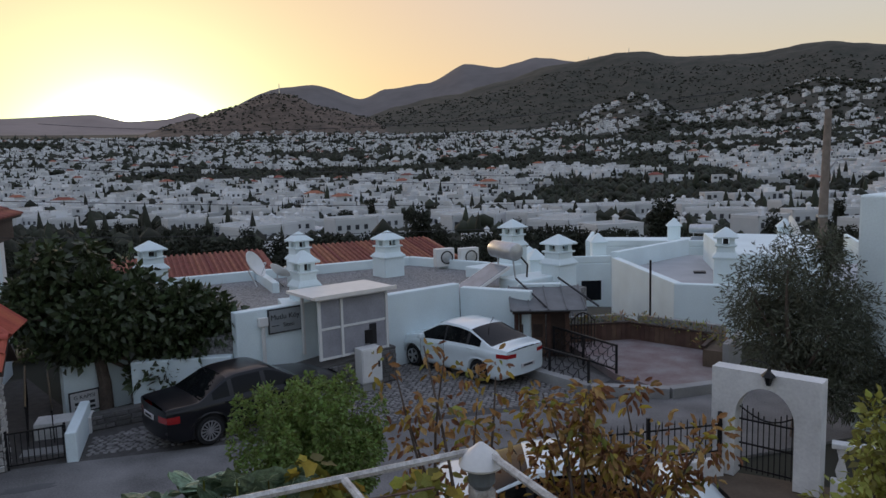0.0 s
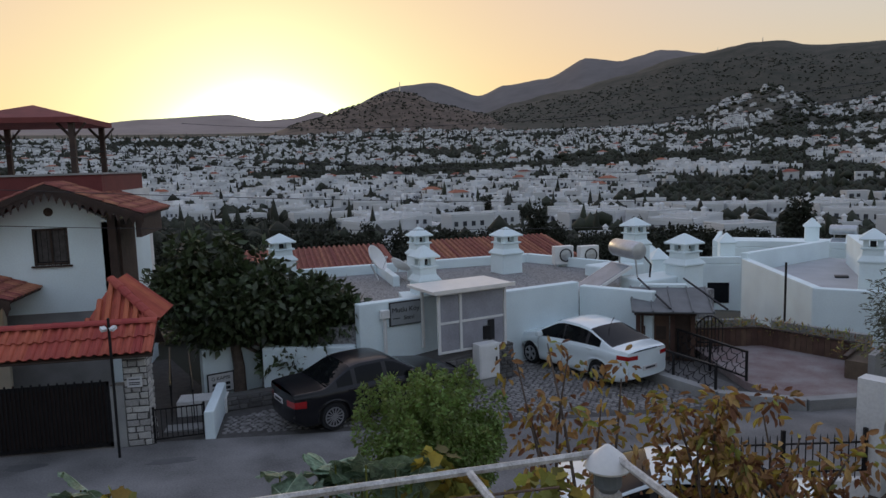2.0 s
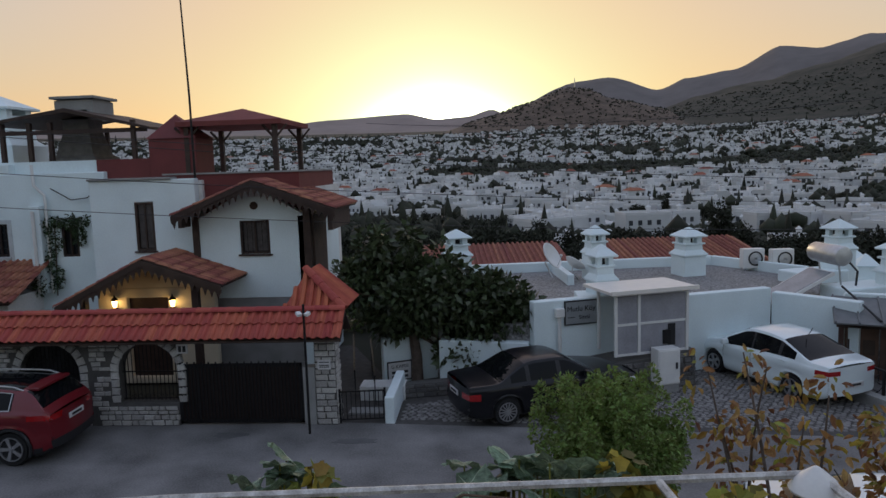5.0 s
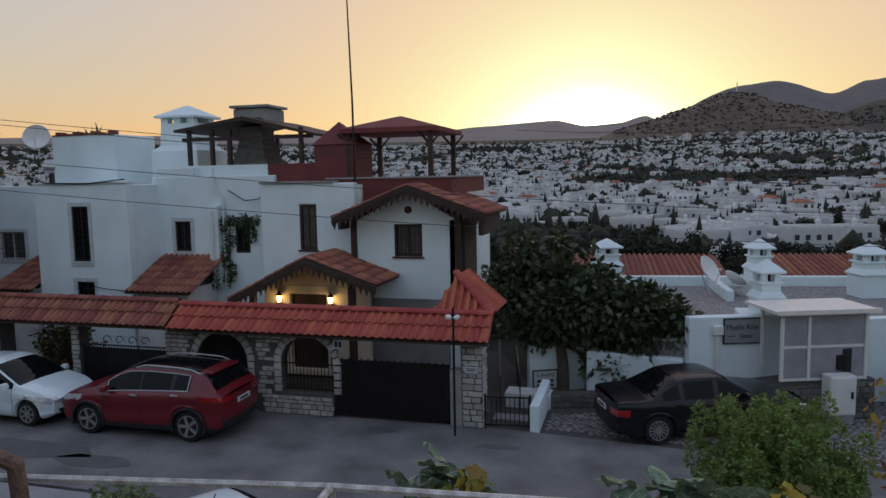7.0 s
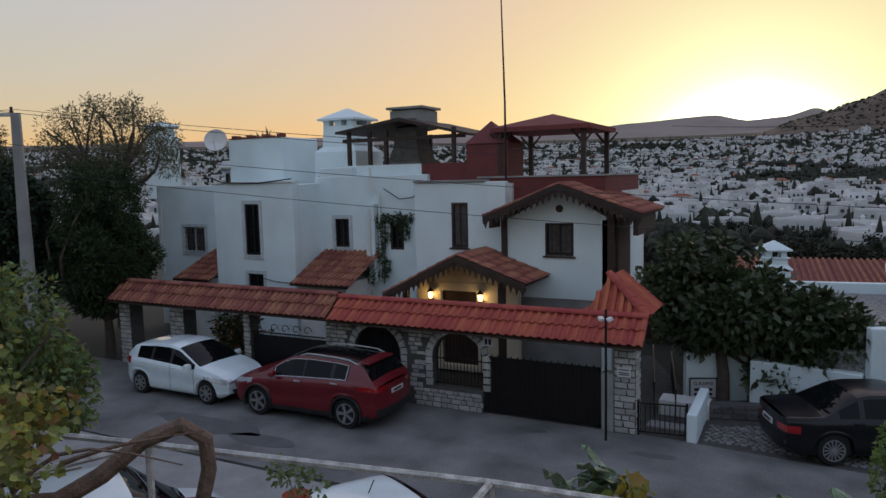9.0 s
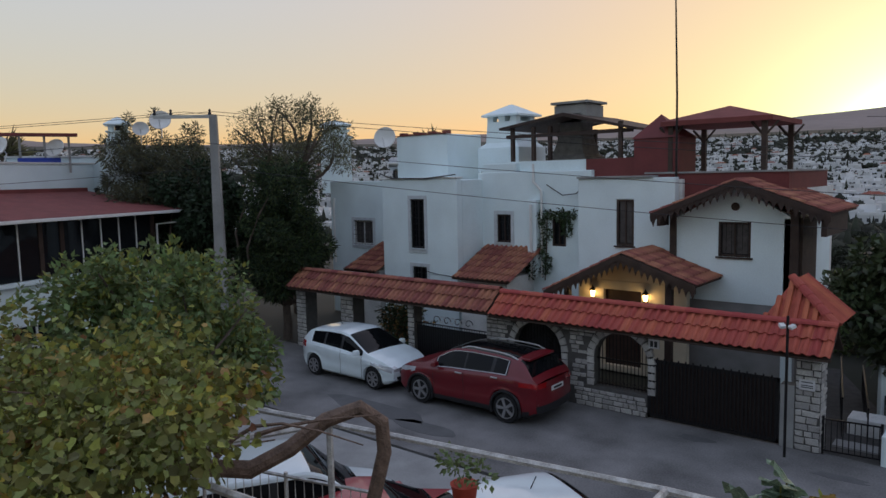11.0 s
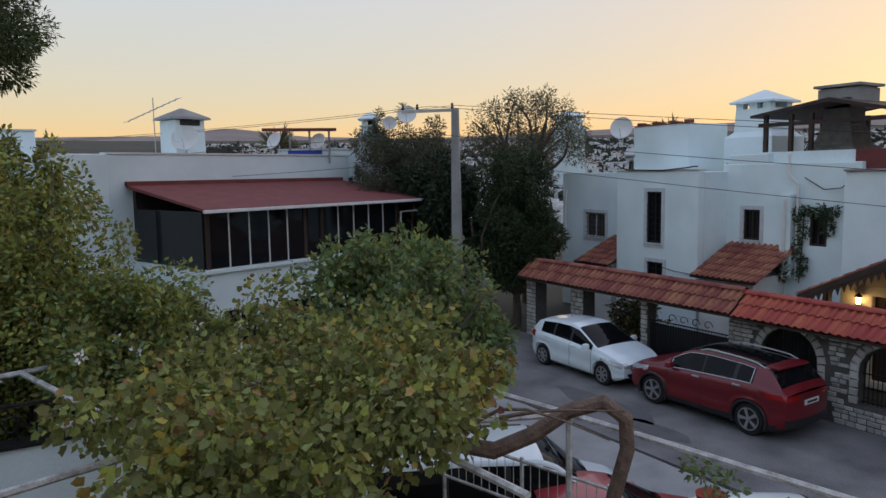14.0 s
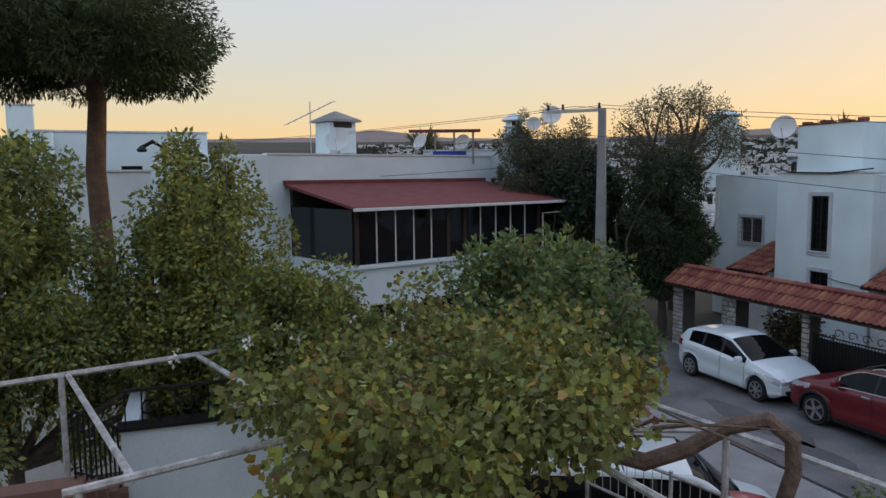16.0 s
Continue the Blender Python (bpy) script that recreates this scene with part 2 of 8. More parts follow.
# ---- building tools ----
class Geo:
    """Points and faces of one mesh, each face with a material slot."""

    def __init__(self):
        self.v, self.f, self.m, self.slot, self.at = [], [], [], 0, Matrix()

    def add(self, pts, faces):
        k = len(self.v)
        self.v += [tuple(self.at @ Vector(p)) for p in pts]
        self.f += [tuple(k + i for i in f) for f in faces]
        self.m += [self.slot] * len(faces)
        return self

    def box(self, x0, x1, y0, y1, z0, z1, taper=0.0):
        t = taper
        return self.add([(x0, y0, z0), (x1, y0, z0), (x1, y1, z0), (x0, y1, z0),
                         (x0 + t, y0 + t, z1), (x1 - t, y0 + t, z1), (x1 - t, y1 - t, z1), (x0 + t, y1 - t, z1)],
                        [(3, 2, 1, 0), (4, 5, 6, 7), (0, 1, 5, 4), (1, 2, 6, 5), (2, 3, 7, 6), (3, 0, 4, 7)])

    def prism(self, outline, z0, z1):
        """An upright prism on an outline that runs counter-clockwise."""
        n = len(outline)
        return self.add([(x, y, z0) for x, y in outline] + [(x, y, z1) for x, y in outline],
                        [tuple(range(n - 1, -1, -1)), tuple(range(n, 2 * n))] + [(i, (i + 1) % n, n + (i + 1) % n, n + i) for i in range(n)])

    def slab(self, outline, y0, y1):
        """A plate with an outline in x and z, from y0 to y1."""
        n = len(outline)
        return self.add([(x, y0, z) for x, z in outline] + [(x, y1, z) for x, z in outline],
                        [tuple(range(n)), tuple(range(2 * n - 1, n - 1, -1))] + [((i + 1) % n, i, n + i, n + (i + 1) % n) for i in range(n)])

    def tube(self, pts, radii, n=8, caps=True):
        """A tapered tube along points."""
        pts = [Vector(p) for p in pts]
        if not hasattr(radii, "__len__"):
            radii = [radii] * len(pts)
        rings, k = [], 0
        ref = Vector((0.12, 0.31, 0.95))
        for i, p in enumerate(pts):
            d = (pts[min(i + 1, len(pts) - 1)] - pts[max(i - 1, 0)]).normalized()
            a = d.cross(ref)
            if a.length < 0.2:
                a = d.cross(Vector((1, 0.2, 0)))
            a.normalize()
            b = d.cross(a)
            rings += [tuple(p + (a * math.cos(2 * math.pi * j / n) + b * math.sin(2 * math.pi * j / n)) * radii[i]) for j in range(n)]
        fs = [(i * n + j, i * n + (j + 1) % n, (i + 1) * n + (j + 1) % n, (i + 1) * n + j) for i in range(len(pts) - 1) for j in range(n)]
        if caps:
            fs += [tuple(range(n - 1, -1, -1)), tuple(range((len(pts) - 1) * n, len(pts) * n))]
        return self.add(rings, fs)

    def lathe(self, profile, n=16, c=(0, 0, 0), square=False):
        """A turned body from (radius, height) pairs; square: four-sided, with walls along x and y."""
        if square:
            n = 4
        q = math.sqrt(2) if square else 1
        o = math.pi / 4 if square else 0
        pts = [(c[0] + r * q * math.cos(o + 2 * math.pi * j / n), c[1] + r * q * math.sin(o + 2 * math.pi * j / n), c[2] + z) for r, z in profile for j in range(n)]
        k = len(profile)
        fs = [(i * n + j, i * n + (j + 1) % n, (i + 1) * n + (j + 1) % n, (i + 1) * n + j) for i in range(k - 1) for j in range(n)]
        return self.add(pts, fs + [tuple(range(n - 1, -1, -1)), tuple(range((k - 1) * n, k * n))])

    def wall(self, length, z0, z1, thick, holes=()):
        """A wall along x from 0, its face at y = 0 and its back at y = thick, with holes (u0, u1, v0, v1)."""
        us = sorted({0, length, *[h[0] for h in holes], *[h[1] for h in holes]})
        vs = sorted({z0, z1, *[h[2] for h in holes], *[h[3] for h in holes]})
        us, vs = [u for u in us if 0 <= u <= length], [v for v in vs if z0 <= v <= z1]
        full = lambda i, j: 0 <= i < len(us) - 1 and 0 <= j < len(vs) - 1 and not any(
            h[0] < (us[i] + us[i + 1]) / 2 < h[1] and h[2] < (vs[j] + vs[j + 1]) / 2 < h[3] for h in holes)
        known = {}
        pts, quads = [], []

        def spot(p):
            if p not in known:
                known[p] = len(pts)
                pts.append(p)
            return known[p]

        for i in range(len(us) - 1):
            for j in range(len(vs) - 1):
                if not full(i, j):
                    continue
                a, b, c, d = us[i], us[i + 1], vs[j], vs[j + 1]
                p = [(a, 0, c), (b, 0, c), (b, 0, d), (a, 0, d), (a, thick, c), (b, thick, c), (b, thick, d), (a, thick, d)]
                fs = [(0, 1, 2, 3), (5, 4, 7, 6)]
                fs += [] if full(i - 1, j) else [(4, 0, 3, 7)]
                fs += [] if full(i + 1, j) else [(1, 5, 6, 2)]
                fs += [] if full(i, j - 1) else [(4, 5, 1, 0)]
                fs += [] if full(i, j + 1) else [(3, 2, 6, 7)]
                quads += [tuple(spot(p[k]) for k in f) for f in fs]
        return self.add(pts, quads)


def link(name, geo, mats, parent=None, smooth=False, bevel=0.0, label="", m=None):
    me = bpy.data.meshes.new(name)
    me.from_pydata(geo.v, [], geo.f)
    for x in (mats if isinstance(mats, (list, tuple)) else [mats]):
        me.materials.append(x)
    me.polygons.foreach_set("material_index", geo.m)
    if smooth:
        me.polygons.foreach_set("use_smooth", [True] * len(geo.f))
    me.update()
    ob = new(name, me)
    if bevel:
        md = ob.modifiers.new("edge", "BEVEL")
        md.width, md.segments, md.limit_method = bevel, 2, "ANGLE"
    if smooth:
        md = ob.modifiers.new("soft", "EDGE_SPLIT")
        md.split_angle = radians(40)
    if m is not None:
        ob.matrix_basis = m
    if parent is not None:
        ob.parent = parent
    if label:
        ob["label"] = label
    return ob


def part(name, geo, material, parent, label="", smooth=False, bevel=0.0, m=None):
    return link(name, geo, material, parent, smooth, bevel, label, m)


def thing(name, label, category, group="", m=None, kind=""):
    ob = new(name)
    ob.empty_display_size = 0.2
    if m is not None:
        ob.matrix_basis = m
    return tagged(ob, label, category, group, kind)


def solid(name, geo, mats, label, category="", kind="", bevel=0.0, smooth=False, group="", m=None):
    return tagged(link(name, geo, mats, None, smooth, bevel, "", m), label, category, group, kind)


def piece(name, mesh, parent, m):
    """An object of its own on a shared mesh."""
    ob = new(name, mesh)
    ob.parent = parent
    ob.matrix_basis = m
    return ob


def mesh_of(geo, material, name):
    me = bpy.data.meshes.new(name)
    me.from_pydata(geo.v, [], geo.f)
    me.materials.append(material)
    me.update()
    return me


def sheet(name, verts, faces, mats, slots=None, smooth=False):
    """A mesh from arrays, all faces with as many corners."""
    me = bpy.data.meshes.new(name)
    n, k = faces.shape
    me.vertices.add(len(verts))
    me.vertices.foreach_set("co", np.ascontiguousarray(verts, dtype=np.float32).ravel())
    me.loops.add(n * k)
    me.loops.foreach_set("vertex_index", np.ascontiguousarray(faces, dtype=np.int32).ravel())
    me.polygons.add(n)
    me.polygons.foreach_set("loop_start", np.arange(0, n * k, k, dtype=np.int32))
    me.polygons.foreach_set("loop_total", np.full(n, k, dtype=np.int32))
    for x in mats:
        me.materials.append(x)
    if slots is not None:
        me.polygons.foreach_set("material_index", np.ascontiguousarray(slots, dtype=np.int32))
    if smooth:
        me.polygons.foreach_set("use_smooth", np.ones(n, dtype=bool))
    me.update(calc_edges=True)
    me.validate()
    return me


RNG = np.random.default_rng(7)

LEAF_SHAPES = {
    "oval": ([(0, 0, 0), (0.28, 0.4, 0.05), (0, 1, -0.06), (-0.28, 0.4, 0.05)], [(0, 1, 2), (0, 2, 3)]),
    "long": ([(0, 0, 0), (0.11, 0.45, 0.03), (0, 1, -0.08), (-0.11, 0.45, 0.03)], [(0, 1, 2), (0, 2, 3)]),
    "needle": ([(0.02, 0, 0), (0.045, 0.6, 0.03), (0, 1, -0.05), (-0.045, 0.6, 0.0)], [(0, 1, 2), (0, 2, 3)]),
    "lobed": ([(0, 0, 0), (0.42, 0.02, 0.10), (0.4, 0.36, 0.03), (0.46, 0.6, 0.10), (0.27, 0.72, 0.0), (0, 1, -0.1),
               (-0.27, 0.72, 0.0), (-0.46, 0.6, 0.10), (-0.4, 0.36, 0.03), (-0.42, 0.02, 0.10)],
              [(0, 1, 2), (0, 2, 4), (2, 3, 4), (0, 4, 5), (0, 5, 6), (0, 6, 8), (6, 7, 8), (0, 8, 9)]),
    "round": ([(0, 0.12, -0.02), (0.12, -0.12, 0.1), (0.42, -0.05, 0.16), (0.5, 0.22, 0.02), (0.56, 0.5, 0.13), (0.36, 0.72, -0.02), (0.22, 0.95, 0.08), (0, 0.98, -0.08),
               (-0.22, 0.95, 0.08), (-0.36, 0.72, -0.02), (-0.56, 0.5, 0.13), (-0.5, 0.22, 0.02), (-0.42, -0.05, 0.16), (-0.12, -0.12, 0.1)],
              [(0, i, i + 1) for i in range(1, 13)]),
    "curled": ([(0, 0, 0), (0.2, 0.3, 0.16), (0.16, 0.7, 0.2), (0, 1, 0.02), (-0.16, 0.7, 0.2), (-0.2, 0.3, 0.16), (0, 0.5, -0.03)],
               [(0, 1, 6), (1, 2, 6), (2, 3, 6), (3, 4, 6), (4, 5, 6), (5, 0, 6)]),
}


def leaves(name, spots, ways, sizes, shape, mats, shares=None, parent=None, label="", kind="", patch=0.0):
    """Leaves at spots, each growing along its way; shares: how often each material comes."""
    base, tri = LEAF_SHAPES[shape]
    base, tri = np.array(base), np.array(tri)
    n = len(spots)
    y = ways / (np.linalg.norm(ways, axis=1)[:, None] + 1e-9)
    r = RNG.normal(size=(n, 3))
    x = np.cross(y, r)
    x /= np.linalg.norm(x, axis=1)[:, None] + 1e-9
    z = np.cross(x, y)
    flip = np.where(z[:, 2:] < 0, -1.0, 1.0)
    x, z = x * flip, z * flip
    s = sizes[:, None, None]
    V = spots[:, None, :] + s * (base[None, :, 0:1] * x[:, None, :] + base[None, :, 1:2] * y[:, None, :] + base[None, :, 2:3] * z[:, None, :])
    F = (np.arange(n)[:, None, None] * len(base) + tri[None]).reshape(-1, 3)
    slots = None
    if len(mats) > 1:
        pick = RNG.choice(len(mats), n, p=shares)
        if patch:
            near = np.array([noise.noise(tuple(p * 1.5)) for p in spots])
            pick = np.where((near < patch) & (pick > 1) & (RNG.random(n) < 0.85), 0, pick)
            pick = np.where((near > patch) & (RNG.random(n) < 0.4), RNG.choice(len(mats), n, p=[0.1, 0.35, 0.37, 0.18]), pick)
        slots = np.repeat(pick, len(tri))
    ob = new(name, sheet(name, V.reshape(-1, 3), F, mats, slots))
    if parent is not None:
        ob.parent = parent
    if label:
        ob["label"] = label
    if kind:
        ob["kind"] = kind
    return ob


def clumps(centres, radii, per, shell=0.55):
    """Spots in and near the skin of egg-shaped clumps, and the outward ways."""
    spots, ways = [], []
    for c, r, k in zip(centres, radii, per):
        d = RNG.normal(size=(k, 3))
        d /= np.linalg.norm(d, axis=1)[:, None]
        q = shell + (1.08 - shell) * RNG.random(k) ** 0.6
        spots.append(np.array(c) + d * q[:, None] * np.array(r))
        ways.append(d + RNG.normal(size=(k, 3)) * 0.55 + np.array((0, 0, -0.25)))
    return np.concatenate(spots), np.concatenate(ways)


def crown(c, r, count, size, squash=1.0, inner=0.75):
    """Centres and radii of clumps that fill an egg-shaped crown unevenly."""
    cs, rs = [], []
    for _ in range(count):
        d = RNG.normal(size=3)
        d /= np.linalg.norm(d)
        q = inner * RNG.random() ** 0.45
        cs.append(np.array(c) + d * q * np.array(r))
        k = size * RNG.uniform(0.6, 1.25)
        rs.append((k, k, k * squash))
    return cs, rs


def stems(geo, root, tops, r0, bend=0.15, n=7, steps=5):
    """Limbs from a root to each top, with a slight bend."""
    root = Vector(root)
    for t in tops:
        t = Vector(t)
        off = Vector(RNG.normal(size=3)) * bend * (t - root).length
        pts = [root.lerp(t, i / steps) + off * math.sin(math.pi * i / steps) for i in range(steps + 1)]
        geo.tube(pts, [r0 * (1 - 0.78 * i / steps) for i in range(steps + 1)], n)
    return geo


def turned(x, y, z, deg=0.0):
    return pose(x, y, z, 0, 0, deg)


# ---- the land: one sheet from the street to the mountains ----
def profile(points, a):
    """A smooth curve through a few (angle, value) pairs."""
    xs, ys = zip(*points)
    i = int(np.clip(np.searchsorted(xs, a) - 1, 0, len(xs) - 2))
    u = float(np.clip((a - xs[i]) / (xs[i + 1] - xs[i]), 0, 1))
    u = 0.5 * u + 0.5 * u * u * (3 - 2 * u)
    return ys[i] + (ys[i + 1] - ys[i]) * u


PLAIN = [(0, -0.06), (26, -0.06), (60, -5.5), (150, -14), (290, -17), (550, -7), (1000, 20), (1700, 72), (2500, 118), (3600, 175), (4700, 230)]
# height angles of the ridges in degrees over the angle to the left of the street's square
RIDGE_FAR = [(-60, 4.0), (-1.8, 3.7), (-0.4, 4.25), (1.5, 3.75), (4, 3.6), (6.3, 4.1), (12.4, 3.75), (16, 3.4), (37, 3.25), (60, 2.7), (68, 2.9), (74.5, 3.6), (79, 3.0), (100, 2.6)]
RIDGE_MID = [(-60, 6.0), (-32, 7.2), (-27, 7.8), (-24, 7.2), (-21.4, 7.6), (-18.6, 6.25), (-15, 5.8), (-13.2, 5.1), (-9.5, 6.2), (-6.9, 6.0), (-1.4, 3.9), (1.0, 2.0), (100, 1.5)]
RIDGE_BIG = [(-75, 6.2), (-51, 6.9), (-47.6, 7.45), (-43.4, 7.1), (-37.6, 7.3), (-34.7, 7.8), (-29.2, 7.3), (-23.5, 5.95), (-20.3, 5.2), (-15.8, 4.4), (-11, 2.6), (100, 1.5)]
RIDGE_MAST = [(-75, 1), (-17, 2.0), (-13.2, 3.8), (-9.7, 4.7), (-7.6, 5.62), (-6.4, 5.65), (-2.9, 4.5), (0, 3.6), (4, 2.3), (8, 1.0), (100, 1)]
RIDGE_SPUR = [(-80, 5.0), (-50, 4.7), (-47, 5.0), (-43.4, 3.9), (-38, 3.0), (-36.5, 4.0), (-34.7, 4.75), (-32, 4.0), (-29, 2.4), (-20, 1.5), (100, 1)]
RANGES = [(RIDGE_FAR, 4350, 3300, 0.0), (RIDGE_MID, 3750, 2700, 7.0), (RIDGE_BIG, 2900, 1800, 9.0), (RIDGE_MAST, 2250, 1750, 6.0), (RIDGE_SPUR, 1900, 1250, 4.0)]


def step(u):
    u = min(max(u, 0.0), 1.0)
    return u * u * (3 - 2 * u)


def land(x, y, rough=True):
    return land_and_range(x, y, rough)[0]


def land_and_range(x, y, rough=True):
    """Height of the land, and which range of hills it belongs to (0: the plain)."""
    r, a = math.hypot(x, y), math.degrees(math.atan2(-x, y))
    if abs(a) > 100:
        a = math.copysign(100, a)
    z = profile(PLAIN, r)
    if r < 200 and a > 25:
        z = min(-0.06, z * (1 - step((a - 25) / 25) * (1 - step((r - 60) / 140))))
    which = 0
    for number, (ridge, far, foot, lump) in enumerate(RANGES):
        if r > foot:
            top = far * math.tan(radians(profile(ridge, a))) + 5.9
            up = step((r - foot) / (far - foot)) ** 0.8 if r < far else 1 - 0.5 * step((r - far) / 700)
            h = top * up + profile(PLAIN, foot) * (1 - up)
            if rough and lump:
                h += lump * up * (noise.noise((x / 160, y / 160, 1.7)) + 0.6 * noise.noise((x / 60, y / 60, 4.0)))
            if h > z:
                z, which = h, number + 1
    return z, which


radii = [0, 6, 12, 18, 22, 26, 30, 36, 44, 54, 66, 82, 102, 128, 160, 200, 250, 310, 385, 470, 570, 690, 820, 960, 1100]
radii += [1100 + 42 * i for i in range(1, 66)] + [4000, 4150, 4250, 4350, 4450, 4700]
angles = [-180 + 5 * i for i in range(23)] + [-65 + 0.4 * i for i in range(365)] + [82 + 3.5 * i for i in range(28)]
verts, ranges = [], []
for r in radii:
    for a in angles:
        x, y = -r * math.sin(radians(a)), r * math.cos(radians(a))
        z, which = land_and_range(x, y)
        verts.append((x, y, z))
        ranges.append(which)
verts = np.array(verts)
na, nr = len(angles), len(radii)
faces = np.array([(i * na + j, i * na + (j + 1) % na, (i + 1) * na + (j + 1) % na, (i + 1) * na + j) for i in range(nr - 1) for j in range(na)])[:, ::-1]
slots = np.array([ranges[(i + 1) * na + j] for i in range(nr - 1) for j in range(na)])
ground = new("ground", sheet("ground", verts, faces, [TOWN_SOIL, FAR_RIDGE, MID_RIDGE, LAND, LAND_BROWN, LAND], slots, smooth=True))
tagged(ground, "dry valley ground rising to scrub-covered hills at dusk", "ground", kind="structure")


# ---- the white town in the valley ----
def town_house(g, x, y, z, w, d, h, deg, tile):
    """A flat-roofed white cube house of two stepped blocks with dark windows."""
    g.at = turned(x, y, z, deg)
    g.slot = 0
    g.box(-w / 2, w / 2, -d / 2, d / 2, -4, h)
    k = RNG.uniform(0.45, 0.8)
    s = RNG.choice((-1, 1))
    g.box(s * w / 2 - (0.1 if s > 0 else w * 0.6), s * w / 2 + (w * 0.6 if s > 0 else 0.1), -d * 0.55, d * 0.35, -4, h * k)
    if RNG.random() < 0.5:
        g.box(-w * 0.15, w * 0.25, -d * 0.1, d * 0.4, h, h + 1.8)
    if RNG.random() < 0.35:
        c = RNG.uniform(-0.4, 0.3) * w
        g.box(c, c + 0.9, 0, 0.9, h, h + 1.6)
    g.slot = 2 if not tile else 3
    if tile:
        g.add([(-w / 2 - .4, -d / 2 - .4, h), (w / 2 + .4, -d / 2 - .4, h), (w / 2 + .4, d / 2 + .4, h), (-w / 2 - .4, d / 2 + .4, h), (-w * .2, 0, h + 1.6), (w * .2, 0, h + 1.6)],
              [(0, 1, 5, 4), (1, 2, 5), (2, 3, 4, 5), (3, 0, 4)])
    else:
        g.add([(-w / 2 + .3, -d / 2 + .3, h + .03), (w / 2 - .3, -d / 2 + .3, h + .03), (w / 2 - .3, d / 2 - .3, h + .03), (-w / 2 + .3, d / 2 - .3, h + .03)], [(0, 1, 2, 3)])
    g.slot = 1
    for lv in range(int(h // 2.9)):
        for i in range(int(w // 2.8)):
            if RNG.random() < 0.75:
                u = -w / 2 + 1.0 + 2.7 * i
                t = RNG.uniform(1.0, 2.0)
                v = lv * 2.9 + (0.1 if RNG.random() < 0.3 else 0.9)
                g.add([(u, -d / 2 - .03, v), (u + t, -d / 2 - .03, v), (u + t, -d / 2 - .03, lv * 2.9 + 2.2), (u, -d / 2 - .03, lv * 2.9 + 2.2)], [(0, 1, 2, 3)])
    for lv in range(int(h // 2.9)):
        for sx in (-1, 1):
            if RNG.random() < 0.6:
                u, t = RNG.uniform(-d * 0.35, d * 0.1), RNG.uniform(0.9, 1.6)
                g.add([(sx * (w / 2 + .03), u, lv * 2.9 + 0.8), (sx * (w / 2 + .03), u + t, lv * 2.9 + 0.8), (sx * (w / 2 + .03), u + t, lv * 2.9 + 2.2), (sx * (w / 2 + .03), u, lv * 2.9 + 2.2)], [(0, 1, 2, 3)])
    g.at, g.slot = Matrix(), 0


def density(x, y):
    return noise.noise((x / 170, y / 170, 3.3)) + 0.6 * noise.noise((x / 60, y / 60, 9.1))


town, woods = Geo(), []
near_spots = []
tries = 0
while tries < 36000:
    tries += 1
    a = RNG.uniform(-60, 78)
    r = 150 + 2350 * RNG.random() ** 0.8
    x, y = -r * math.sin(radians(a)), r * math.cos(radians(a))
    q = density(x, y)
    hill = land(x, y, False) - profile(PLAIN, r)
    if hill > 18 and not (a < -30 and r < 1980 and RNG.random() < (0.55 if a < -40 else 0.3)):
        if RNG.random() < 0.9 and hill < 220 and r < 2500:
            woods.append((x, y, RNG.uniform(0.9, 3.0)))
        continue
    if (r > 1850 and a > -28) or (r > 2050 and RNG.random() < 0.4):
        continue
    if q < -0.13 or RNG.random() < 0.42:
        woods.append((x, y, RNG.uniform(2.5, 6.0)))
        continue
    w, d, h = RNG.uniform(5, 10), RNG.uniform(5, 8.5), RNG.choice((3.0, 5.8, 6.2, 6.6))
    if any(abs(x - p) + abs(y - s) < 11 for p, s in near_spots[-60:]):
        continue
    near_spots.append((x, y))
    if r < 330:
        continue
    town_house(town, x, y, land(x, y), w, d, h, 15 * round(RNG.normal() * 1.4) + a * 0.5, RNG.random() < 0.05)
solid("town_houses", town, [TOWN_WHITE, TOWN_DARK, TOWN_ROOF, TOWN_TILE], "dense town of white flat-roofed cube houses in the valley", "houses", kind="stuff")

blob = np.array([(0, 0, 1.1), (0.8, 0.1, 0.55), (0.2, 0.85, 0.6), (-0.75, 0.35, 0.5), (-0.5, -0.7, 0.62), (0.45, -0.75, 0.5),
                 (0.95, 0.55, 0.1), (-0.4, 0.95, 0.05), (-1, -0.3, 0.1), (0.1, -1, 0.08), (0.9, -0.5, 0.12), (0, 0, -0.5)])
bface = np.array([(0, 1, 2), (0, 2, 3), (0, 3, 4), (0, 4, 5), (0, 5, 1), (1, 6, 2), (2, 7, 3), (3, 8, 4), (4, 9, 5), (5, 10, 1),
                  (6, 7, 2), (7, 8, 3), (8, 9, 4), (9, 10, 5), (10, 6, 1), (6, 11, 7), (7, 11, 8), (8, 11, 9), (9, 11, 10), (10, 11, 6)])
V, F = [], []
for x, y, s in woods:
    z = land(x, y)
    near = math.hypot(x, y) < 750
    for j in range(14 if near else 4):
        k = s * (RNG.uniform(0.32, 0.6) if near else RNG.uniform(0.5, 1.0))
        tall = 2.6 if RNG.random() < 0.05 else RNG.uniform(0.8, 1.25)
        o = np.array((x, y, z + k * 0.4)) + RNG.normal(size=3) * np.array((s, s, s * 0.25)) * 0.8
        thin = 0.45 if tall > 2 else 1.0
        F.append(bface + 12 * len(V))
        V.append(o + blob * RNG.uniform(0.75, 1.25, size=(12, 3)) * k * np.array((thin, thin, tall)))
